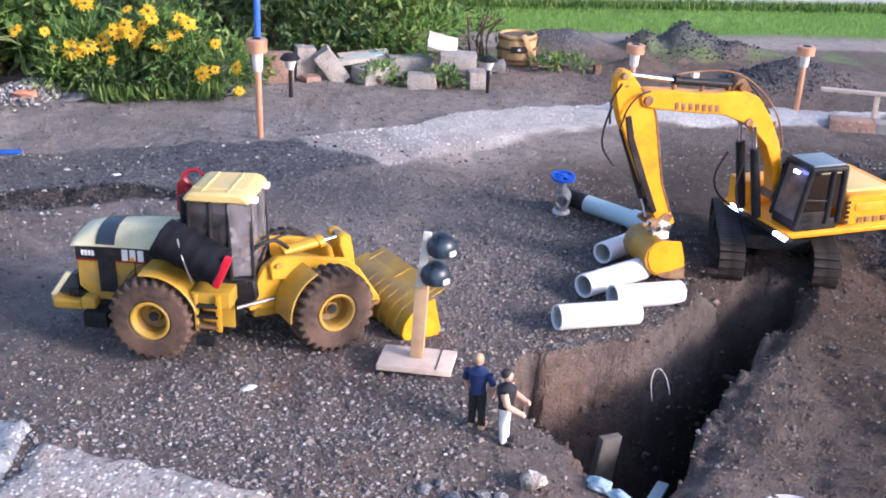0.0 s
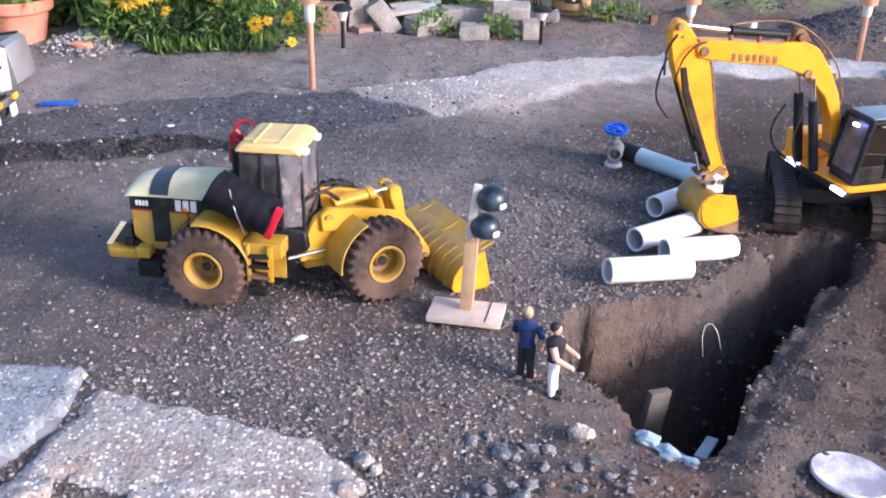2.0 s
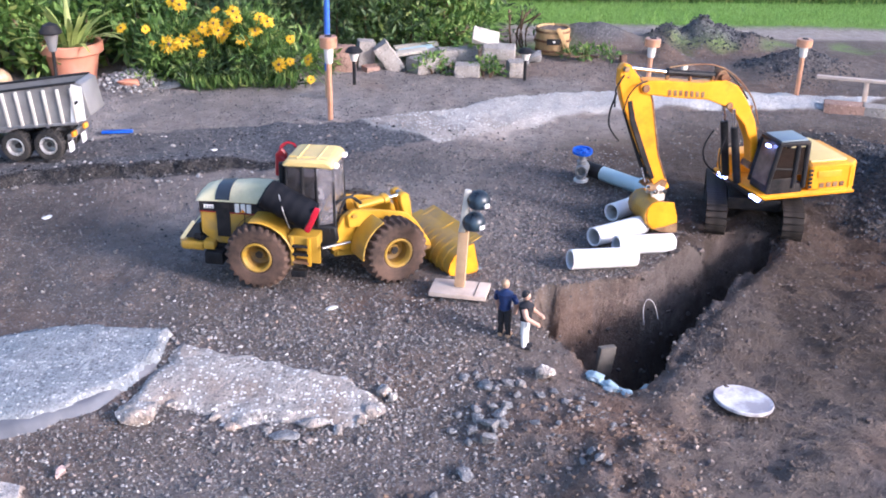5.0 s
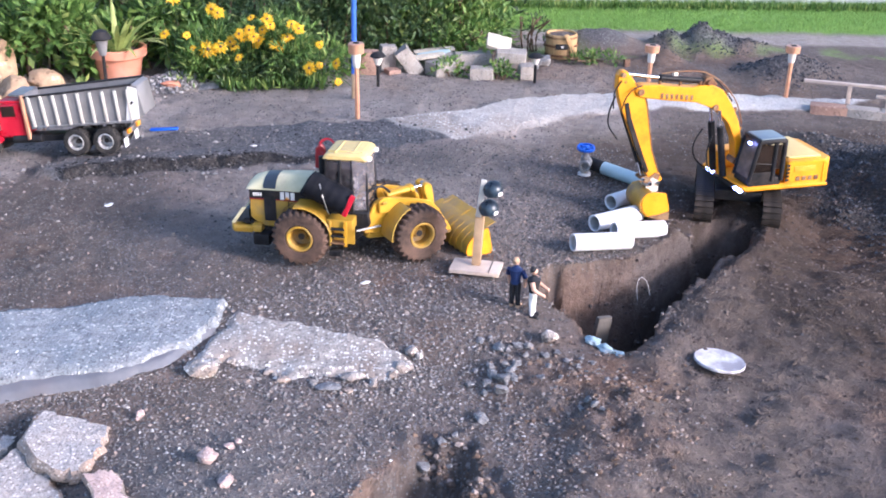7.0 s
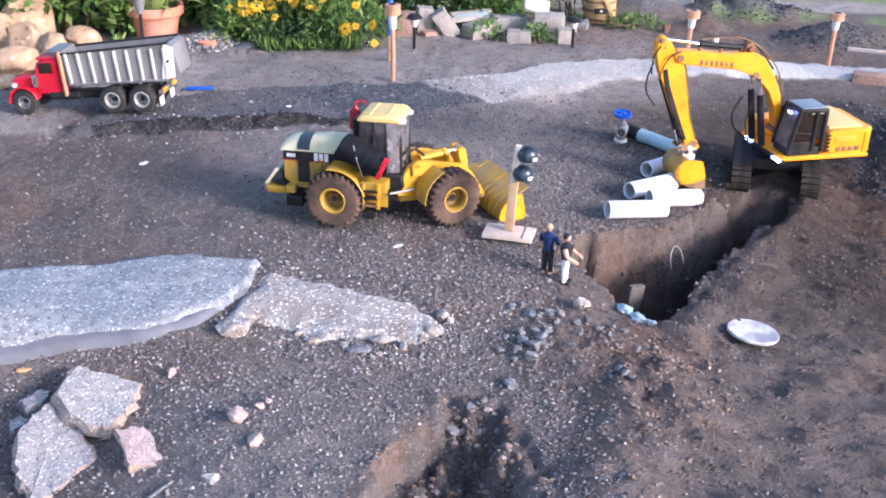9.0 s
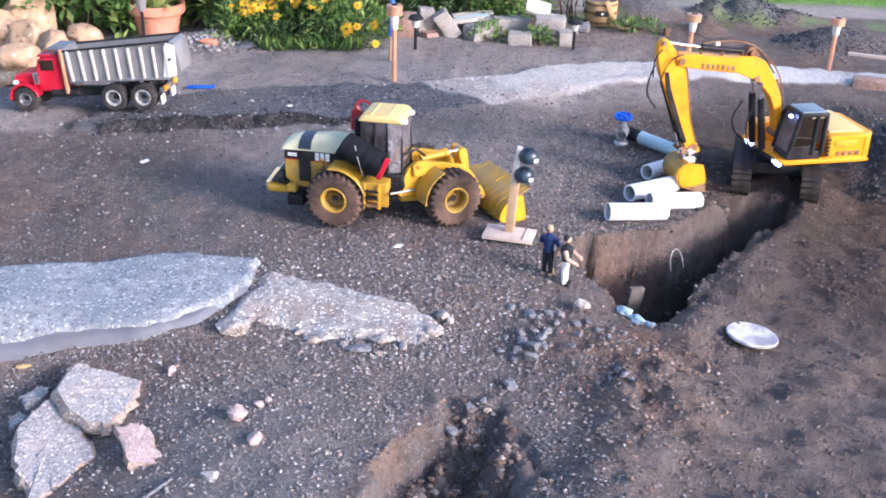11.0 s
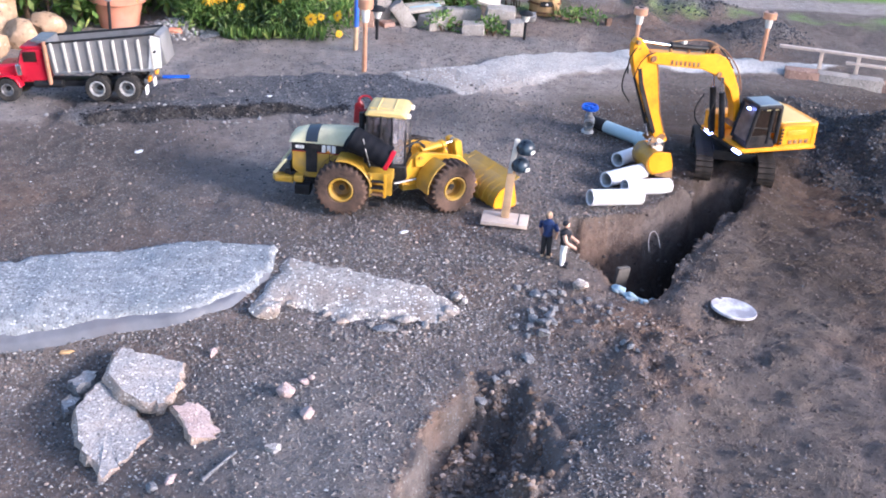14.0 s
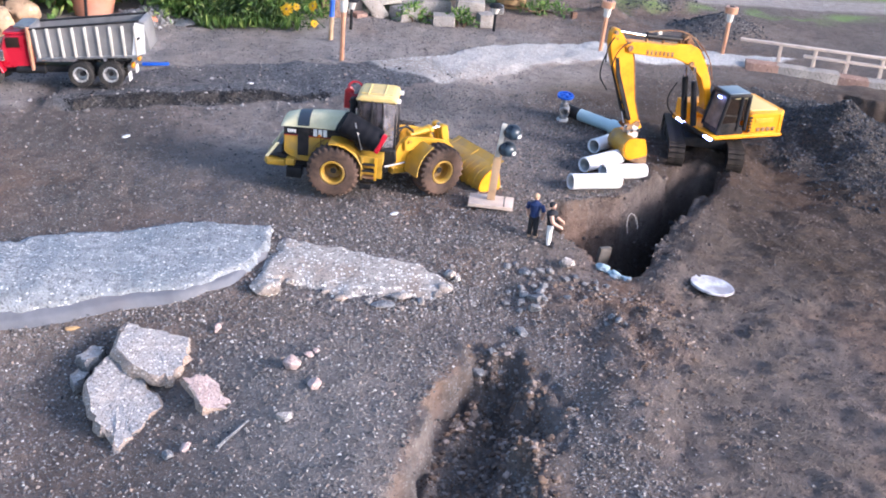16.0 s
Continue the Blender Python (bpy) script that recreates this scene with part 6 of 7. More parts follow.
hw = lathe([(.020, -.003), (.0245, -.003), (.0245, .003), (.020, .003)], 28, pose(0, 0, .078, 8, 0, 0), None, True)
for a in range(0, 180, 60):
    box(0, 0, .078, .042, .006, .005, .001, (0, 0, a), hw)
rod((0, 0, .068), (0, 0, .084), .006, None, 14, hw)
part("hand_wheel", hw, BLUE, va, "blue cast hand wheel")

lid = link_mesh("bucket_lid", lathe([(.0, .000), (.046, .0), (.049, .002), (.0495, .006), (.048, .0075), (.044, .0062), (.0, .006)], 48), LID, 30)
lid.matrix_world = sited(pose(.535, 1.329, gz(.535, 1.329) + .010, -3, 6, 0))
tagged(lid, "round white plastic lid, worn and muddy, on soil", "lid")

tl = empty_thing("traffic_light", "toy signal with two glossy black heads on a wooden post", "traffic light", pose(.082, 1.688, .001, 0, 0, -12.5))
part("base_board", box(-.002, -.004, .005, .108, .064, .009, .001), PLY, tl, "pale plywood board")
part("board_seam", box(.030, -.004, .0098, .0015, .062, .001, 0), BLACK, tl)
part("post", box(0, 0, .070, .019, .013, .118, .001, (0, 3, 0)), WOOD, tl, "plain wooden post")
part("bracket", box(.006, -.010, .168, .012, .008, .085, .002, (0, 7, 0)), RIB, tl, "bright metal strip")
for x, z in ((.031, .190), (.023, .147)):
    hd = new("signal_head")
    hd.empty_display_size = .01
    hd.parent, hd.matrix_local = tl, pose(x, -.010, z)
    dome = bmesh.new()
    bmesh.ops.create_uvsphere(dome, u_segments=28, v_segments=18, radius=.0215)
    for v in dome.verts:
        v.co.z *= .95
        if v.co.z < -.012:
            v.co.z = -.012
    part("shell", dome, LIGHT_HEAD, hd)
    part("visor", box(.014, -.010, -.004, .012, .012, .009, .003, (0, 0, -40)), WHITE, hd, "pale marking")
    part("clip", rod((-.022, 0, 0), (-.012, 0, 0), .005), STEEL, hd)


def doll(name, label, x, y, turn, h, top, legs, head_hair, arms):
    """A small toy figure as one plain mesh with coloured zones."""
    mats = [top, legs, SKIN, head_hair]
    bm = bmesh.new()

    def add(b, k):
        n0 = len(bm.faces)
        join(bm, b)
        bm.faces.ensure_lookup_table()
        for f in bm.faces[n0:]:
            f.material_index = k
    u = h / .125
    for s in (-1, 1):
        add(rod((s * .0085 * u, 0, .004), (s * .0075 * u, .001, .034 * u), .0055 * u, .0065 * u, 12), 1)
        add(rod((s * .0075 * u, .001, .033 * u), (s * .006 * u, 0, .064 * u), .0070 * u, .0085 * u, 12), 1)
        add(box(s * .0085 * u, -.004 * u, .004 * u, .009 * u, .020 * u, .008 * u, .002), 3)
        sh, el, ha = (s * .018 * u, 0, .096 * u), (s * .023 * u, arms[0], .078 * u), (s * .019 * u, arms[1], arms[2] * u)
        add(rod(sh, el, .0062 * u, .0055 * u, 10), 2 if arms[3] else 0)
        add(rod(el, ha, .0052 * u, .0042 * u, 10), 2)
        add(rocky(.005 * u, .005 * u, .006 * u, 3, .05, 2), 2)
        bmesh.ops.translate(bm, vec=ha, verts=bm.verts[-42:])
    add(lathe([(.009 * u, .060 * u), (.0125 * u, .064 * u), (.0115 * u, .074 * u), (.0155 * u, .090 * u), (.0160 * u, .098 * u), (.008 * u, .104 * u), (.0045 * u, .106 * u), (.0045 * u, .111 * u)], 16), 0)
    hd = bmesh.new()
    bmesh.ops.create_uvsphere(hd, u_segments=16, v_segments=12, radius=.0085 * u)
    bmesh.ops.transform(hd, matrix=pose(0, 0, .118 * u) @ Matrix.Diagonal((.88, .98, 1.12, 1)), verts=hd.verts)
    add(hd, 2)
    hr = bmesh.new()
    bmesh.ops.create_uvsphere(hr, u_segments=16, v_segments=12, radius=.0092 * u)
    bmesh.ops.transform(hr, matrix=pose(0, .002 * u, .121 * u) @ Matrix.Diagonal((.90, .95, .95, 1)), verts=hr.verts)
    add(hr, 3)
    ob = link_mesh(name, bm, mats[0], 40)
    for m in mats[1:]:
        ob.data.materials.append(m)
    ob.matrix_world = sited(pose(x, y, gz(x, y) - .001, 0, 0, turn))
    return tagged(ob, label, "toy figure")


NAVY = surface("navy_cloth", (0.006, 0.018, 0.07), (0.013, 0.036, 0.14), 60, 0.6, 0, 0.1)
DARK_CLOTH = surface("dark_cloth", (0.008, 0.008, 0.012), (0.02, 0.02, 0.026), 60, 0.7, 0, 0.1)
BLOND = surface("tan_hair", (0.40, 0.26, 0.16), (0.5, 0.34, 0.22), 60, 0.6, 0, 0.1)
doll("toy_figure", "toy figure in a blue shirt and dark trousers", .155, 1.532, 150, .108, NAVY, DARK_CLOTH, BLOND, (-.004, -.008, .056, False))
doll("toy_figure", "toy figure in a black vest and white trousers", .190, 1.500, 70, .106, DARK_CLOTH, WHITE, DARK_CLOTH, (-.006, -.026, .066, True))

# things in and about the trench
OLD_BOARD = surface("weathered_board", (0.09, 0.08, 0.07), (0.17, 0.15, 0.13), 60, 0.85, 0, 0.3, (0.10, 0.085, 0.07), 0.5)
pl = link_mesh("grey_board", box(0, 0, 0, .034, .012, .165, .002), OLD_BOARD)
pl.matrix_world = sited(pose(.345, 1.560, -.118, 4, 6, 25))
tagged(pl, "grey weathered board standing in the trench end", "board")
for k, (x, y, z, s) in enumerate(((.304, 1.408, .000, .022), (.328, 1.386, -.002, .023), (.352, 1.372, -.006, .020))):
    b = link_mesh("blue_bag", rocky(s * .95, s * .6, s * .5, 310 + k, .6, 4), BAG_BLUE, 60)
    b.matrix_world = sited(pose(x, y, z, 0, 12, -30))
    tagged(b, "crumpled pale blue plastic bag in the trench end", "bag", "blue bags")
st = link_mesh("blue_strip", box(0, 0, 0, .075, .018, .008, .002), PALE_BLUE)
st.matrix_world = pose(.420, 1.768, -.085, 0, 10, 62)
tagged(st, "pale blue-white plastic strip lying in the trench", "plastic strip")
wi = link_mesh("white_wire", cable([spot(p) for p in [(.452, 1.668, -.060), (.450, 1.676, -.035), (.455, 1.682, -.018), (.464, 1.682, -.014), (.474, 1.678, -.026), (.480, 1.670, -.050)]], .0006, 8), FROST)
tagged(wi, "white bent wire sticking out of the trench wall", "wire")
dw = link_mesh("dark_wire", cable([spot(p) for p in [(.452, 1.63, -.12), (.456, 1.60, -.14), (.448, 1.56, -.16), (.462, 1.52, -.17)]], .0008, 8), BLACK)
tagged(dw, "thin grey wire hanging in the trench", "wire")
pb = link_mesh("bent_pipe_end", pipe(spot((.612, 1.703, -.058)), spot((.592, 1.727, -.062)), .006, .0015, 16), BLACK)
tagged(pb, "dark pipe stub in the trench wall", "pipe")
for x, y, s, r in ((-.172, 1.632, .012, 20), (-.862, 1.985, .014, 60), (-.55, 2.335, .010, 5)):
    p = link_mesh("paper_scrap", rocky(s, s * .6, s * .22, int(1000 * (x + 3)), .4, 3), WHITE, 60)
    p.matrix_world = sited(pose(x, y, gz(x, y) + .002, 0, 0, r))
    tagged(p, "crumpled white scrap lying on soil", "scrap")
sk = link_mesh("pale_stick", rod(spot((-.507, .862, 0)), spot((-.462, .925, 0)), .004, .0025, 8), STONE_GREY)
sk.location.z = gz(-.48, .9) + .003
tagged(sk, "pale dry stick lying on gravel", "stick")
bs = link_mesh("blue_offcut", box(0, 0, 0, .085, .018, .007, .002), BLUE)
bs.matrix_world = sited(pose(-.852, 2.480, gz(-.852, 2.480) + .006, 0, 0, 8))
tagged(bs, "flat blue plastic offcut beside the road", "offcut")

# ---- lamps and poles ----


def copper_lamp(x, y, h, label, lean=(0, 0)):
    th = empty_thing("solar_lamp", label, "garden lamp", pose(x, y, gz(x, y), lean[0], lean[1], 0), "copper solar lamps")
    part("stake", rod((0, 0, -.02), (0, 0, h * .70), .0075, None, 16), COPPER, th)
    part("lens", lathe([(.009, h * .68), (.0115, h * .70), (.0135, h * .86), (.011, h * .88)], 20), FROST, th, "frosted lens")
    part("cap", lathe([(.012, h * .865), (.024, h * .87), (.0245, h * .99), (.022, h), (.0, h)], 24), COPPER, th, "wide copper cap")
    part("solar_cell", box(0, 0, h + .0012, .018, .018, .002, .0005), BLACK, th)
    return th


copper_lamp(-.265, 2.601, .238, "copper solar garden lamp on a thin stake")
copper_lamp(.700, 2.77, .185, "copper solar garden lamp by the stone path", (0, 2))
copper_lamp(1.188, 2.808, .182, "copper solar garden lamp beside the heap", (0, 1))


def black_lamp(x, y, h, label, wide=1.0, lens=FROST):
    th = empty_thing("stake_lamp", label, "garden lamp", pose(x, y, gz(x, y)), "black stake lamps")
    part("stake", rod((0, 0, -.02), (0, 0, h * .70), .0055, None, 12), BLACK, th)
    part("lens", lathe([(.009 * wide, h * .62), (.019 * wide, h * .86), (.012, h * .87)], 20), lens, th, "frosted lens")
    part("cap", lathe([(.027 * wide, h * .85), (.028 * wide, h * .87), (.018 * wide, h * .96), (.0, h)], 24), BLACK, th, "black cap")
    return th


black_lamp(-.214, 2.868, .124, "black garden stake lamp before the blocks")
black_lamp(.342, 2.968, .112, "black garden stake lamp before the blocks")
black_lamp(-1.122, 2.77, .238, "tall dusty black garden stake lamp before the pot", 1.25, BEDGREY)
po = empty_thing("blue_pole", "thin blue pole with a bare tan foot standing in soil", "pole", pose(-0.292, 2.791, 0, 0, 1, 0))
part("foot", rod((0, 0, -.03), (0, 0, .088), .0080, .0080, 16), WOOD, po, "bare tan foot")
part("shaft", rod((0, 0, .085), (0, 0, .62), .0088, .0078, 16), BLUE_POLE, po)
part("cap", rod((0, 0, .62), (0, 0, .628), .0085, .007, 16), BLUE_POLE, po)

# ---- wall blocks, barrel, pot ----


def block(x, y, z, sx, sy, sz, turn, material, label, seed):
    b = box(0, 0, 0, sx, sy, sz, 0)
    bmesh.ops.subdivide_edges(b, edges=b.edges[:], cuts=7, use_grid_fill=True)
    o = Vector((seed * 1.7, seed * .3, 0))
    for v in b.verts:
        q = Vector((v.co.x / sx, v.co.y / sy, v.co.z / sz)) * 2
        r = max(abs(q.x), abs(q.y)) * max(abs(q.y), abs(q.z)) * max(abs(q.x), abs(q.z))
        v.co *= 1 - .05 * r ** 3
        v.co += v.normal * (.0035 * noise.noise(v.co * 40 + o) + .002 * noise.noise(v.co * 120 + o)) if v.normal.length else Vector()
    ob = link_mesh("wall_block", b, material, 40)
    ob.matrix_world = sited(pose(x, y, z, *turn))
    return tagged(ob, label, "block", "retaining wall blocks")


block(.004, 3.030, .028, .092, .080, .058, (0, 0, 34), BLOCK_GREY, "grey concrete wall block on soil", 1)
block(-.112, 3.030, .056, .112, .062, .056, (0, 54, 8), BLOCK_GREY, "grey concrete wall block tipped on its corner", 2)
block(.153, 3.000, .022, .084, .062, .048, (0, 0, -6), BLOCK_GREY, "grey concrete wall block on soil", 3)
block(.316, 3.020, .026, .058, .070, .054, (0, 0, 8), BLOCK_GREY, "grey concrete wall block on soil", 4)
block(.262, 3.060, .070, .112, .085, .042, (2, 3, -4), BLOCK_GREY, "large grey concrete block lying across two others", 5)
block(.218, 3.095, .108, .095, .075, .018, (30, 14, 0), BLOCK_CREAM, "pale slab leaning on top of the blocks", 6)
block(.125, 3.110, .036, .140, .070, .060, (0, 0, 6), BLOCK_GREY, "long grey concrete block behind the others", 7)
block(.045, 3.125, .030, .10, .06, .055, (0, 0, -8), BLOCK_GREY, "grey concrete block behind the others", 8)
block(-.266, 3.000, .052, .096, .050, .106, (0, 0, 0), BLOCK_RED, "reddish upright block with a slot", 9)
block(-.190, 3.045, .056, .058, .055, .112, (0, 4, 15), BLOCK_GREY, "dark grey block standing on end", 10)
block(-.170, 3.005, .018, .05, .045, .036, (0, 0, 30), BLOCK_RED, "small reddish block on soil", 11)
for k, (x, y, z, L, t, m) in enumerate(((-.05, 3.105, .050, .15, 20, BLOCK_CREAM), (-.02, 3.13, .054, .13, 26, PALE_BLUE), (-.02, 3.155, .058, .16, 16, BLOCK_CREAM))):
    b = link_mesh("pale_board", box(0, 0, 0, L, .03, .010, .001), m)
    b.matrix_world = sited(pose(x, y, z, 10, -3, t))
    tagged(b, "pale painted board lying on blocks", "board", "pale boards")
stone("round_stone", "round grey stone before the barrel", .395, 3.16, .040, .032, .030, STONE_GREY, 61)
stone("round_stone", "round dark stone before the barrel", .350, 3.13, .026, .024, .020, STONE_GREY, 62)

block(0.709, 3.165, .012, .022, .018, .034, (0, 0, 20), BRICK_BROWN, "small dark brown brick standing in soil", 40)

ba = empty_thing("barrel_planter", "half wooden barrel with a dark band and leaning board", "barrel", pose(.475, 3.285, 0) @ Matrix.Diagonal((1, 1, .84, 1)))
for k in range(16):
    a = 2 * math.pi * k / 16
    b = box(0, 0, .056, .0235, .006, .112, .0015)
    for v in b.verts:
        v.co.y += .058 * (1 + .10 * math.sin(math.pi * v.co.z / .112))
        v.co.x *= 1 + .10 * math.sin(math.pi * v.co.z / .112)
    bmesh.ops.transform(b, matrix=Matrix.Rotation(a, 4, "Z"), verts=b.verts)
    part("stave", b, BARREL, ba)
for z, r in ((.016, .0645), (.060, .0688), (.098, .0648)):
    part("hoop", lathe([(r - .002, z - .005), (r, z - .005), (r, z + .005), (r - .002, z + .005)], 32, None, None, True), RUST, ba)
part("label_plate", box(-.004, -.0680, .062, .050, .003, .026, .001), BLACK, ba, "dark plate with a pale mark")
part("plate_mark", box(-.002, -.0700, .062, .009, .002, .009, .0005), FROST, ba)
part("fill", rod((0, 0, .08), (0, 0, .104), .058, None, 28), SOIL, ba)
part("leaning_board", box(.034, -.066, .062, .016, .006, .13, .001, (6, -22, 0)), BARREL, ba)

pt = empty_thing("flower_pot", "large terracotta flower pot with a thick rim", "flower pot", pose(-1.135, 2.95, gz(-1.135, 2.95)))
part("pot_body", lathe([(.064, 0), (.068, .002), (.088, .100), (.083, .100), (.060, .01), (.0, .01)], 48), TERRACOTTA, pt)
part("rim", lathe([(.084, .095), (.0985, .096), (.1015, .100), (.1015, .126), (.098, .130), (.089, .129), (.085, .11)], 48, None, None, True), TERRACOTTA, pt)
part("potting_soil", rod((0, 0, .09), (0, 0, .112), .084, None, 32), SOIL, pt)

for k, (x, y, sx, sy, sz, t) in enumerate(((-1.475, 2.60, .085, .06, .055, 20), (-1.405, 2.72, .075, .06, .060, -20), (-1.62, 2.80, .10, .08, .085, 10), (-1.515, 2.76, .085, .07, .070, 40), (-1.485, 2.47, .09, .04, .030, -10), (-1.56, 2.90, .10, .08, .11, 0), (-1.68, 2.62, .10, .08, .07, 30), (-1.36, 2.84, .07, .05, .05, 0))):
    stone("boulder", "tan rounded boulder on the bank", x, y, sx, sy, sz, BOULDER, 70 + k, 0, (0, 0, t), 0, 4, 7, .18, "tan boulders", "boulder")
for k, (x, y, s) in enumerate(((-.930, 2.845, .028), (-.80, 2.86, .03), (-.55, 2.90, .025), (-.90, 2.90, .02))):
    stone("edge_stone", "flat grey stone at the flower bed's edge", x, y, s * 1.4, s, s * .5, STONE_GREY if k else TERRACOTTA, 90 + k)
scatter("pale_pebbles", "heap of pale grey pebbles beside the flower bed", CHIP_PALE, 3200, (-1.12, 2.76, -.76, 3.02), (.004, .010), 81, .8, lambda x, y: 1.6 * np.exp(-(((x + .92) / .085) ** 2 + ((y - 2.895) / .06) ** 2)), "pebbles")

# ---- rail and wall by the pit ----


def along(u, off=0.0):
    a, b = Vector(site(1.27, 2.735)), Vector(site(1.71, 2.61))
    p = a + (b - a) * u
    n = Vector((-(b - a).y, (b - a).x)).normalized()
    return p + n * off


br = empty_thing("bridge_rail", "weathered pale wooden rail on short posts", "railing")
TURN_RAIL = math.degrees(math.atan2(along(1).y - along(0).y, along(1).x - along(0).x))
for u in (.2, .47, .72, .98, 1.25):
    p = along(u, .015)
    part("post", box(p.x, p.y, .045, .014, .014, .09, .002, (0, 0, TURN_RAIL)), PLY, br)
for z, u0, u1 in ((.092, -.02, 1.4), (.060, .45, 1.4)):
    p = along((u0 + u1) / 2, .015)
    part("rail", box(p.x, p.y, z, .535 * (u1 - u0), .020, .009, .0015, (0, 0, TURN_RAIL)), PLY, br)
for k in range(6):
    p = along(.08 + .23 * k, -.03)
    b = box(0, 0, 0, .122, .06, .10, .005)
    ob = link_mesh("kerb_block", b, BLOCK_RED if k % 3 == 0 else BLOCK_GREY)
    ob.matrix_world = pose(p.x, p.y, -.022 - (.008 if k > 2 else 0), 0, 0, TURN_RAIL + (-3 if k % 2 else 2))
    tagged(ob, "worn concrete kerb block below the rail", "block", "kerb blocks below the rail")
block(1.60, 2.26, .0, .10, .09, .11, (0, 0, 15), BLOCK_GREY, "grey block on the pit's rim", 30)

# ---- plants ----


def leaves(n, place, size, seed, long=2.2, droop=0.4, plan=True):
    """Folded leaves, two triangles each; place gives spots and outward ways."""
    rnd = np.random.RandomState(seed)
    P, D = place(rnd, n)
    if plan:
        P = np.stack([*site(P[:, 0], P[:, 1]), P[:, 2] + relief(P[:, 0], P[:, 1])], 1)
    n = len(P)
    D = D + rnd.normal(0, .45, D.shape)
    D[:, 2] -= droop * rnd.uniform(0, 1, n)
    D /= np.linalg.norm(D, axis=1)[:, None]
    U = np.cross(D, rnd.normal(0, 1, D.shape) * .4 + np.array([0, 0, 1.0]))
    U /= np.maximum(np.linalg.norm(U, axis=1), 1e-6)[:, None]
    N = np.cross(U, D)
    s = rnd.uniform(size[0], size[1], n)[:, None]
    base, tip = P, P + D * s
    mid = P + D * s * .45 - N * s * .08
    l, r = mid + U * s / long * .5 + N * s * .10, mid - U * s / long * .5 + N * s * .10
    V = np.stack([base, l, tip, r, mid], 1).reshape(-1, 3)
    f = np.array([(0, 4, 1), (1, 4, 2), (4, 3, 2), (0, 3, 4)])[None] + 5 * np.arange(n)[:, None, None]
    me = bpy.data.meshes.new("leaves")
    me.from_pydata(V.tolist(), [], f.reshape(-1, 3).tolist())
    return me


def clumps(cx, cy, rx, ry, h, k, seed, z0=0.02):
    """Places over the skins of many small uneven clumps that fill a low crown."""
    rnd0 = np.random.RandomState(seed)
    c = np.stack([cx + rx * rnd0.uniform(-1, 1, k), cy + ry * rnd0.uniform(-1, 1, k), z0 + h * rnd0.uniform(.05, .9, k) ** .8], 1)
    e = 1 - ((c[:, 0] - cx) / rx) ** 2 * .6
    c[:, 2] *= e
    rr = rnd0.uniform(.14, .30, k) * h + .015

    def place(rnd, n):
        i = rnd.randint(0, k, n)
        d = rnd.normal(0, 1, (n, 3))
        d /= np.linalg.norm(d, axis=1)[:, None]
        p = c[i] + d * rr[i][:, None] * rnd.uniform(.5, 1.05, (n, 1))
        ok = p[:, 2] > .008
        return p[ok], d[ok] * .7 + np.array([0, -.1, .5])
    return place


def bush(name, label, cx, cy, rx, ry, h, n, size, material, seed, k=26, long=2.2, category="bush"):
    th = empty_thing(name, label, category, None)
    rnd = random.Random(seed)
    for _ in range(7):
        x, y = cx + rx * rnd.uniform(-.6, .6), cy + ry * rnd.uniform(-.6, .6)
        part("stem", cable([spot(p) for p in ((x, y, -.01), (x + rnd.uniform(-.02, .02), y, h * .4), (x + rnd.uniform(-.06, .06), y + rnd.uniform(-.04, .04), h * .8))], .0035, 6, None, 3), BARK, th)
    me = leaves(n, clumps(cx, cy, rx, ry, h, k, seed), size, seed, long)
    mesh_part("foliage", me, material, th)
    return th


def grass_tuft(cx, cy, rx, ry, h, n, seed):
    rnd = np.random.RandomState(seed)

    def place(r, m):
        p = np.stack([cx + rx * r.uniform(-1, 1, m), cy + ry * r.uniform(-1, 1, m), np.zeros(m)], 1)
        p[:, 2] = ground_height(p[:, 0], p[:, 1])
        return p, np.tile(np.array([0, -.15, 1.6]), (m, 1))
    return leaves(n, place, (h * .5, h), seed, 9.0, .2)


def daisy(parent, x, y, z, r, turn, seed):
    fl = new("flower")
    fl.empty_display_size = .005
    fl.parent, fl.matrix_local = parent, sited(pose(x, y, z, *turn))
    rnd = random.Random(seed)
    b = bmesh.new()
    for k in range(13):
        a = 2 * math.pi * k / 13 + rnd.uniform(-.1, .1)
        L, w, dz = r * rnd.uniform(.85, 1.1), r * .21, -r * rnd.uniform(.0, .35)
        c, s = math.cos(a), math.sin(a)
        v = [b.verts.new((c * q - s * p, s * q + c * p, e)) for q, p, e in ((r * .1, 0, 0), (L * .55, w, dz * .3 + r * .06), (L, 0, dz), (L * .55, -w, dz * .3 + r * .06))]
        b.faces.new(v)
    part("petals", b, PETAL, fl, "", None, 0)
    part("centre", lathe([(r * .15, -.001), (r * .17, r * .08), (r * .11, r * .16), (0, r * .18)], 14), BARK, fl, "dark brown centre")
    return fl


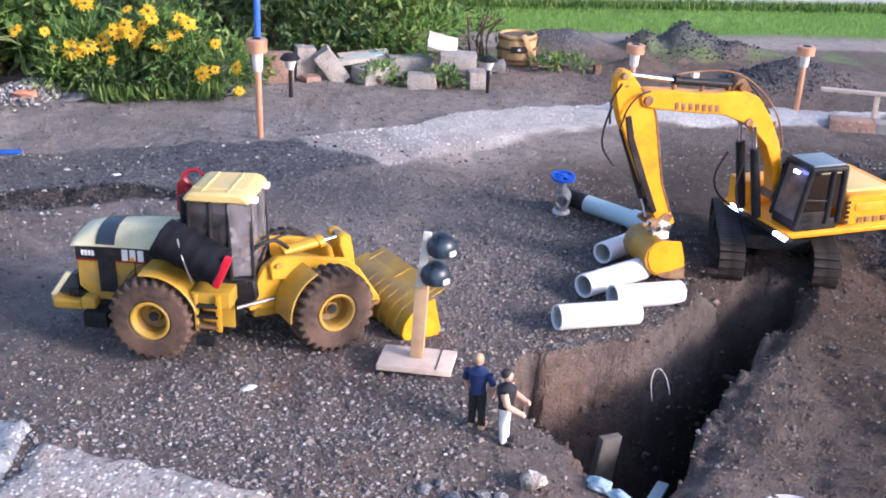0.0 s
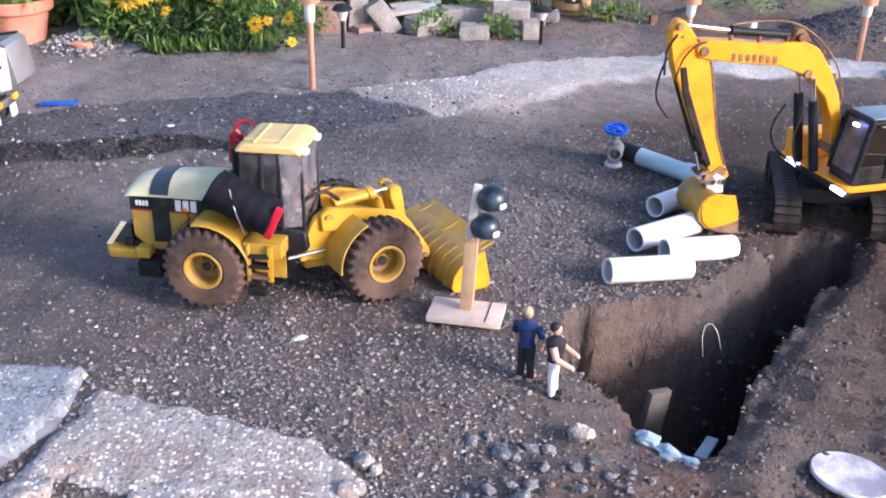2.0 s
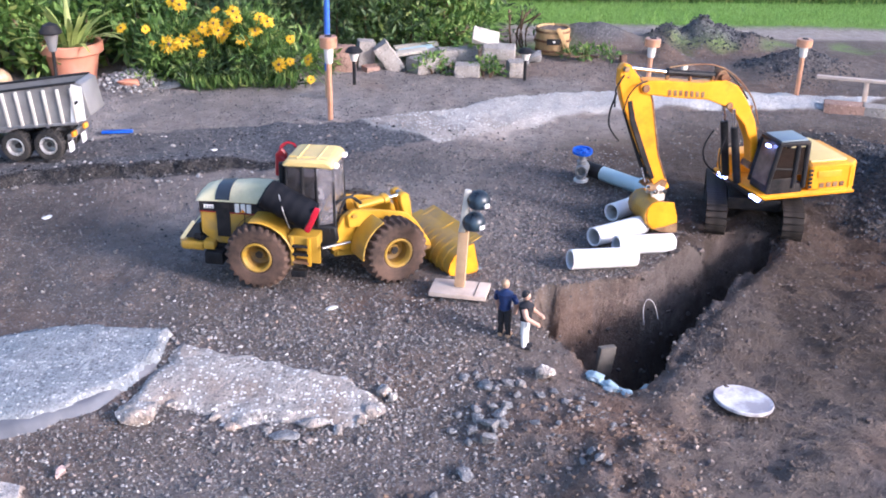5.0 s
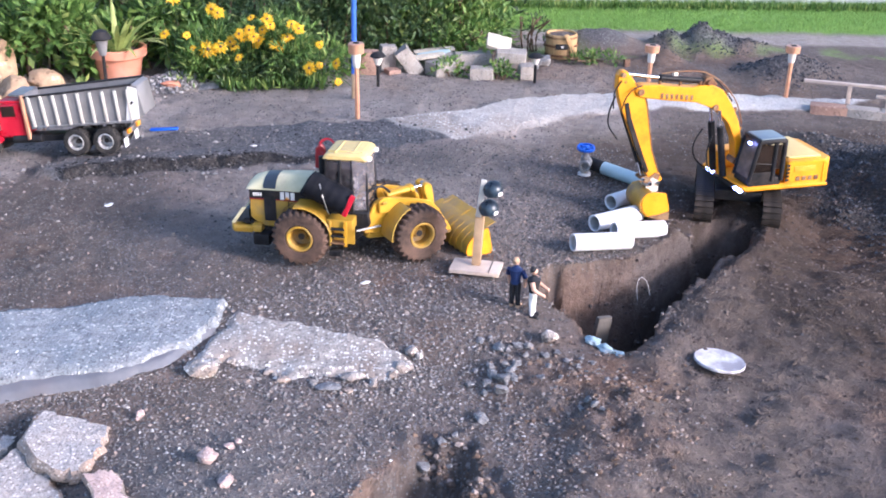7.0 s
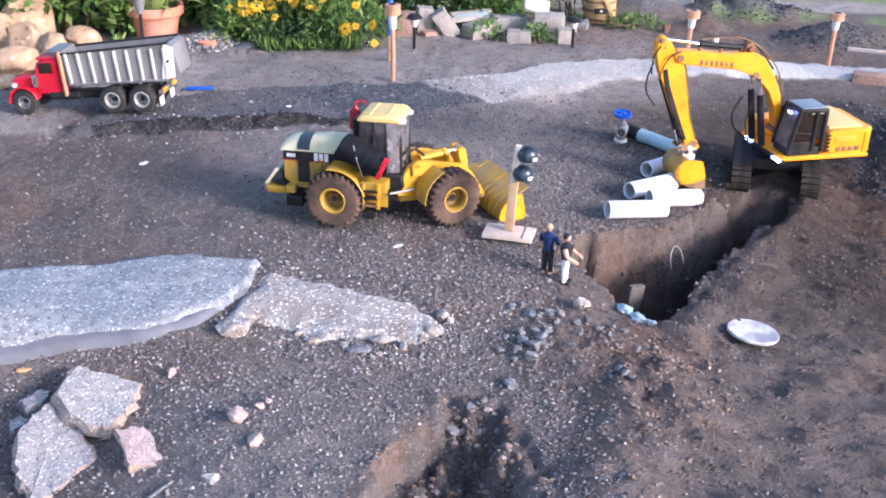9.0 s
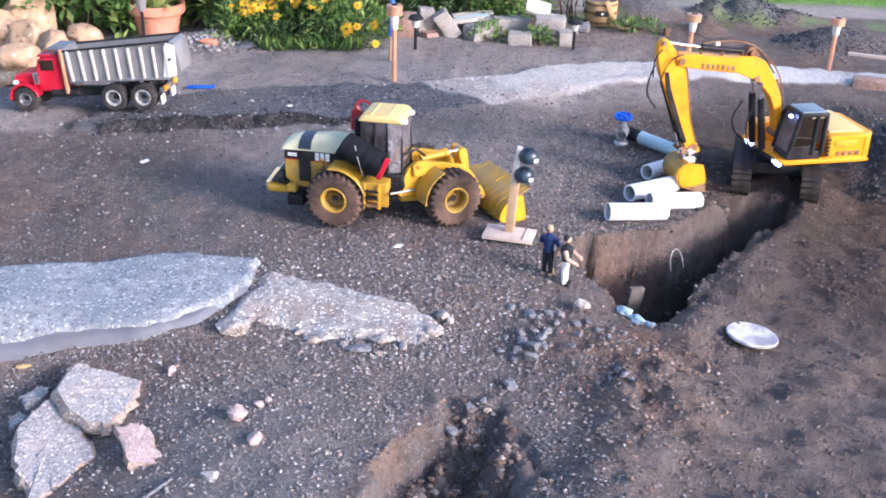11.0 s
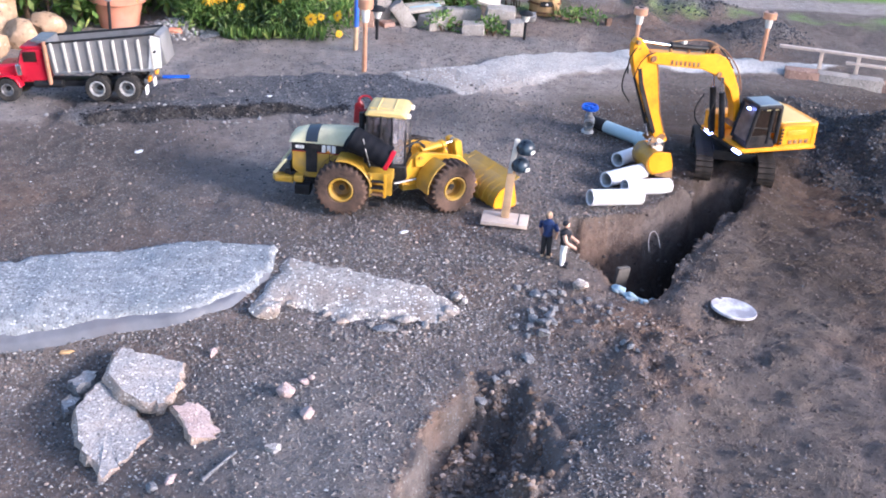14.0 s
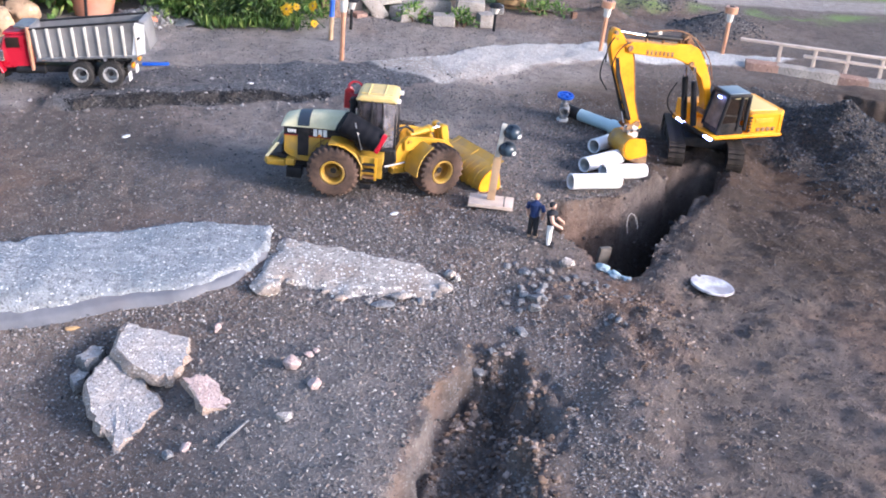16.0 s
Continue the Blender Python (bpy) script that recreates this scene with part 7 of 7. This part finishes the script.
fb = empty_thing("yellow_daisies", "clump of yellow daisies with dark centres in leaf", "flowers", None)
mesh_part("foliage", leaves(5200, clumps(-.61, 2.965, .29, .07, .20, 60, 401), (.020, .042), 401, 3.4), LEAF_A, fb)
mesh_part("low_foliage", leaves(1500, clumps(-.57, 2.90, .20, .04, .08, 30, 403), (.018, .036), 403, 3.0), LEAF_B, fb)
tagged(mesh_part("grass", grass_tuft(-.58, 2.870, .18, .025, .065, 420, 405), LEAF_A, fb), kind="stuff")
fr_ = random.Random(9)
spots = [(-0.919, 0.299, 0.028), (-0.790, 0.258, 0.026), (-0.766, 0.248, 0.026), (-0.942, 0.186, 0.020), (-0.869, 0.179, 0.016), (-0.798, 0.133, 0.034), (-0.754, 0.142, 0.028), (-0.723, 0.155, 0.024), (-0.687, 0.189, 0.022), (-0.652, 0.202, 0.023), (-0.621, 0.165, 0.027), (-0.592, 0.235, 0.025), (-0.581, 0.217, 0.023), (-0.609, 0.200, 0.021), (-0.564, 0.145, 0.031), (-0.525, 0.175, 0.023), (-0.508, 0.218, 0.023), (-0.484, 0.206, 0.023), (-0.690, 0.114, 0.017), (-0.645, 0.244, 0.016), (-0.413, 0.153, 0.016), (-0.447, 0.082, 0.025), (-0.412, 0.091, 0.015), (-0.355, 0.099, 0.021), (-0.348, 0.034, 0.015), (-0.637, 0.179, 0.023), (-0.673, 0.175, 0.022), (-0.853, 0.131, 0.014), (-0.710, 0.142, 0.022), (-0.637, 0.152, 0.020)]
for k, (x, z, r) in enumerate(spots):
    y = 2.885 if z < .125 else 2.975 if z > .245 else 2.925
    y, z, r = y + fr_.uniform(-.012, .012) - .045, z + .009, r * 1.05
    daisy(fb, x, y, z, r, (fr_.uniform(35, 75), fr_.uniform(-25, 25), fr_.uniform(-40, 40)), 500 + k)
    part("stem", cable([spot(p) for p in ((x + fr_.uniform(-.05, .05), y + .03, .02), (x, y + .02, z * .6), (x, y + .002, z - .003))], .0018, 6, None, 3), LEAF_B, fb)
bush("broad_leaf_plant", "broad green leafy plants behind the pot", -1.02, 3.08, .22, .09, .22, 1500, (.03, .06), LEAF_A, 411, 22, 1.9)
bush("broad_leaf_plant", "bright green leafy plants on the bank", -1.36, 3.02, .20, .10, .27, 1700, (.03, .06), LEAF_A, 412, 24, 2.0)
bush("broad_leaf_plant", "bright green leafy plants on the bank", -1.75, 3.02, .24, .12, .34, 1600, (.03, .06), LEAF_A, 413, 24, 2.0)
bush("shrub", "dark evergreen shrub behind the flowers", -.78, 3.24, .34, .12, .42, 3200, (.022, .045), LEAF_B, 421, 40, 3.0)
bush("shrub", "dense dark shrub behind the flowers", -.30, 3.28, .28, .11, .44, 3000, (.024, .048), LEAF_B, 422, 40, 2.4)
bush("shrub", "leafy green shrub behind the blocks", .00, 3.36, .19, .11, .46, 2800, (.024, .050), LEAF_A, 423, 40, 2.2)
bush("shrub", "thin leafy shrub by the lawn", .13, 3.46, .10, .08, .40, 900, (.024, .045), LEAF_A, 424, 20, 2.2)
bush("shrub", "leafy green shrub on the bank", -1.30, 3.28, .36, .12, .50, 3000, (.026, .052), LEAF_A, 425, 40, 2.3)
bush("shrub", "green leafy shrub on the bank", -1.95, 3.30, .42, .14, .56, 3000, (.028, .056), LEAF_A, 426, 40, 2.2)
bush("hedge_shrub", "tall dark shrub far behind the beds", -.55, 3.62, .75, .14, .75, 4200, (.035, .065), LEAF_B, 427, 60, 2.3)
bush("hedge_shrub", "tall dark shrub far behind the beds", -1.75, 3.72, .85, .16, .85, 4200, (.035, .07), LEAF_B, 428, 60, 2.3)
bush("weed", "small bright green weeds between the blocks", .035, 3.02, .05, .03, .05, 260, (.012, .026), LEAF_A, 431, 10, 2.0, "weeds")
bush("weed", "small bright green weeds between the blocks", .215, 3.01, .04, .03, .035, 220, (.012, .024), LEAF_A, 432, 10, 2.0, "weeds")
bush("weed", "green climbing weeds behind the blocks", .10, 3.23, .09, .03, .13, 420, (.018, .034), LEAF_A, 433, 12, 1.6, "weeds")
bush("weed", "low green weeds beside the barrel", .60, 3.20, .09, .03, .026, 240, (.014, .028), LEAF_A, 434, 16, 2.4, "weeds")
bush("weed", "dark bare twigs and leaves behind the barrel", .36, 3.36, .05, .03, .16, 120, (.014, .026), LEAF_B, 435, 8, 2.2, "weeds")

sp = empty_thing("spiky_plant", "yellow-green striped spiky plant in the pot", "plant", pose(-1.135, 2.95, 0))
rp = random.Random(3)
for k in range(34):
    a, lean, L = rp.uniform(0, 360), rp.uniform(12, 78), rp.uniform(.13, .20)
    b = bmesh.new()
    prev = None
    for i in range(6):
        u = i / 5
        w = .0135 * (1 - u) ** .6 * (0.6 + .8 * u if u < .4 else 1)
        q, h = math.sin(radians(lean * (.5 + u * .8))) * L * u, math.cos(radians(lean * (.5 + u * .6))) * L * u
        row = [b.verts.new((q, -w, h)), b.verts.new((q - .002, 0, h - .001)), b.verts.new((q, w, h))]
        if prev:
            b.faces.new((prev[0], row[0], row[1], prev[1]))
            b.faces.new((prev[1], row[1], row[2], prev[2]))
        prev = row
    part("leaf", b, LEAF_C, sp, "", pose(.03 * math.cos(radians(a)), .03 * math.sin(radians(a)), .108 + gz(-1.135, 2.95), 0, 0, a))

# far strip: crop, trunk
sa = empty_thing("sapling", "thin bare brown stem standing among leafy plants", "sapling", pose(-1.47, 2.99, 0))
part("stem", cable([(0, 0, -.02), (-.008, 0, .10), (.008, 0, .22), (.0, 0, .45)], .011, 10), BARK, sa)
tk = empty_thing("tree_trunk", "brown trunk of a tree at the lawn's edge", "tree", pose(.335, 4.05, 0))
part("trunk", cable([(0, 0, -.02), (.004, 0, .12), (-.006, 0, .35), (.01, 0, .8)], .034, 14), BARK, tk)
me = leaves(1800, clumps(0, 0, .40, .25, .9, 40, 451, .55), (.05, .09), 451, 2.2, .4, False)
mesh_part("crown", me, LEAF_A, tk)


def crop(rnd, n):
    p = np.stack([rnd.uniform(.1, 4.2, n), rnd.uniform(3.985, 4.06, n), np.zeros(n)], 1)
    return p, np.tile(np.array([0, -.2, 1.8]), (n, 1))


me = leaves(7000, crop, (.026, .046), 452, 6.0, .1)
tagged(mesh_part("crop_strip", me, LEAF_A), "green strip of tall crop beyond the lawn", "crop", kind="stuff")


def lawn(rnd, n):
    p = np.stack([rnd.uniform(-.1, 3.6, n), rnd.uniform(3.64, 3.99, n), np.zeros(n)], 1)
    return p, np.tile(np.array([0, -.3, 1.6]), (n, 1))


LEAF_LAWN = leaf_mat("lawn_green", (0.20, 0.36, 0.075), (0.35, 0.56, 0.15))
tagged(mesh_part("lawn_grass", leaves(14000, lawn, (.012, .022), 453, 5.0, .2), LEAF_LAWN), "mown bright green lawn grass", "grass", kind="stuff")

# ---- loose chips and clods over the ground ----


def near_left(x, y):
    return (.05 + .95 * step(1.80, 1.35, y)) * (1 - .9 * step(-.30, -.60, x) * step(1.40, 1.52, y)) * (.12 + .88 * step(.22, .06, x - .30 * (1.25 - y) - .8 * np.maximum(y - 1.35, 0))) * step(.52, .22, x - .25 * (1.3 - y)) * (inside(CUT, x, y) < 0) * (inside(TRENCH, x, y) < 0)


scatter("gravel_chips", "small pale stone chips strewn over the soil", CHIP_PALE, 60000, (-1.5, .55, .9, 2.3), (.0011, .0040), 71, .35, near_left)
scatter("mixed_gravel", "mixed grey and brown gravel strewn over the soil", CHIP_MID, 120000, (-1.5, .55, 1.2, 2.5), (.0013, .0054), 72, .3, lambda x, y: (.16 + .84 * near_left(x, y)) * (1 - .97 * step(.45, .6, x)))
scatter("yard_gravel", "fine grey gravel trodden into the soil", CHIP_MID, 80000, (-1.45, 1.5, .62, 2.40), (.0010, .0038), 87, .35, lambda x, y: (.30 + .45 * step(-.6, .4, rough_field(x, y, .18, 3, 17))) * (.25 + .75 * step(-.55, -.15, x + .3 * rough_field(x, y, .3, 2, 45))) * step(.0, -.02, inside(ASPHALT, x, y)) * (inside(TRENCH, x, y) < -.004) * step(.62, .40, x))
scatter("yard_chips", "tiny pale chips over the trodden soil", CHIP_PALE, 14000, (-1.45, 1.5, .62, 2.40), (.0009, .0030), 88, .4, lambda x, y: .5 * (.2 + .8 * step(-.55, -.15, x)) * step(.0, -.02, inside(ASPHALT, x, y)) * (inside(TRENCH, x, y) < -.004))
scatter("soil_crumbs", "brown soil crumbs about the trenches", CLOD, 42000, (-.2, .55, 1.4, 2.1), (.0010, .0044), 73, .3, lambda x, y: (.35 + .65 * step(.25, .5, x)) * (inside(TRENCH, x, y) < .03), "soil crumbs")
scatter("cut_crumbs", "dark stones and crumbs in the near cut", CLAY_CLOD, 8000, (-.3, .55, .30, 1.25), (.0025, .0095), 74, .4, lambda x, y: step(.015, .05, inside(CUT, x, y)), "soil crumbs", True)
scatter("bed_gravel", "small grey and brown gravel before the flower bed", CHIP_MID, 70000, (-1.5, 2.3, 1.5, 3.35), (.0010, .0042), 86, .3, lambda x, y: (.25 + .35 * step(-.5, .5, rough_field(x, y, .2, 3, 15))) * step(.01, -.01, inside(PATH_STONE, x, y)) * step(.0, -.02, inside(ASPHALT, x, y)))
scatter("path_chips", "pale crushed stone of the path", CHIP_PATH, 16000, (-.25, 2.4, 1.55, 2.92), (.0013, .0036), 75, .35, lambda x, y: step(-.004, .015, inside(PATH_STONE, x, y) + .010 * rough_field(x, y, .08, 3, 41)), "gravel")
scatter("asphalt_crumbs", "black asphalt crumbs of the road", CHIP_BLACK, 90000, (-1.2, 2.1, .12, 2.62), (.0016, .0060), 76, .3, lambda x, y: np.exp(-((inside(ASPHALT, x, y) + .02 * rough_field(x, y, .08, 4, 41)) / .012) ** 2) * step(.05, .03, near_line(ROAD_EDGE[1:6], x, y)) + .012 * step(-.01, .01, inside(ASPHALT, x, y)), "asphalt")
scatter("asphalt_chips", "pale chips strewn on the asphalt road", CHIP_PALE, 900, (-1.2, 2.1, .12, 2.62), (.0015, .0070), 85, .3, lambda x, y: .4 * step(-.03, .01, inside(ASPHALT, x, y)))
scatter("heap_stones", "dark stones of the spoil heaps", CHIP_DARK, 26000, (.85, 1.60, 1.6, 3.56), (.0024, .0085), 77, .35, lambda x, y: np.clip(2.5 * heap(x, y, 1.24, 2.07, .30, .42, 1, -10) + heap(x, y, 1.30, 3.09, .23, .15, 1) + heap(x, y, 1.06, 3.42, .28, .13, 1) + .5 * heap(x, y, .67, 3.42, .15, .10, 1), 0, 1) ** .5, "rubble")
scatter("road_edge_stones", "pale stones along the road's broken edge", CHIP_PALE, 450, (-1.25, 1.85, -.2, 2.35), (.003, .009), 78, .35, lambda x, y: .7 * np.exp(-((inside(ASPHALT, x, y) + .04) / .05) ** 2) + np.exp(-(((x + .85) / .10) ** 2 + ((y - 2.07) / .06) ** 2)), "gravel")
scatter("pipe_gravel", "grey gravel spread round the pipes", CHIP_MID, 15000, (.02, 1.60, .66, 2.32), (.0014, .0046), 79, .35, lambda x, y: np.exp(-(((x - .33) / .24) ** 2 + ((y - 1.93) / .30) ** 2)) * (inside(TRENCH, x, y) < -.005))
scatter("slab_crumbs", "pale crumbs strewn round the broken slabs", CHIP_PALE, 2600, (-.56, 1.18, .05, 1.56), (.0014, .0062), 80, .4, lambda x, y: np.exp(-((near_line([(-.46, 1.53), (-.30, 1.28), (-.10, 1.26), (-.05, 1.36)], x, y)) / .05) ** 2))
scatter("mound_rubble", "reddish clay crumbs on the spoil mound", CLAY_CLOD, 6500, (.02, .80, .56, 1.42), (.0014, .0065), 82, .35, lambda x, y: np.exp(-(((x - .28) / .12) ** 2 + ((y - 1.18) / .15) ** 2)) * (inside(CUT, x, y) < .02) * (inside(TRENCH, x, y) < 0), "soil crumbs", True)
scatter("trench_clods", "brown clods sticking out of the trench walls", CLOD, 5200, (.20, 1.35, .82, 1.93), (.003, .010), 83, .1, lambda x, y: step(.0, .008, inside(TRENCH, x, y)) * step(.085, .05, inside(TRENCH, x, y)) * step(.12, .09, near_line(TRENCH[:7], x, y)), "soil clods", True)
scatter("dug_clods", "dark clods on the dug soil beside the trench", CLOD, 2600, (.35, .60, 1.5, 2.25), (.002, .0070), 84, .1, lambda x, y: (.25 + .75 * np.exp(-((inside(TRENCH, x, y) + .05) / .06) ** 2)) * (inside(TRENCH, x, y) < -.004), "soil clods", True)
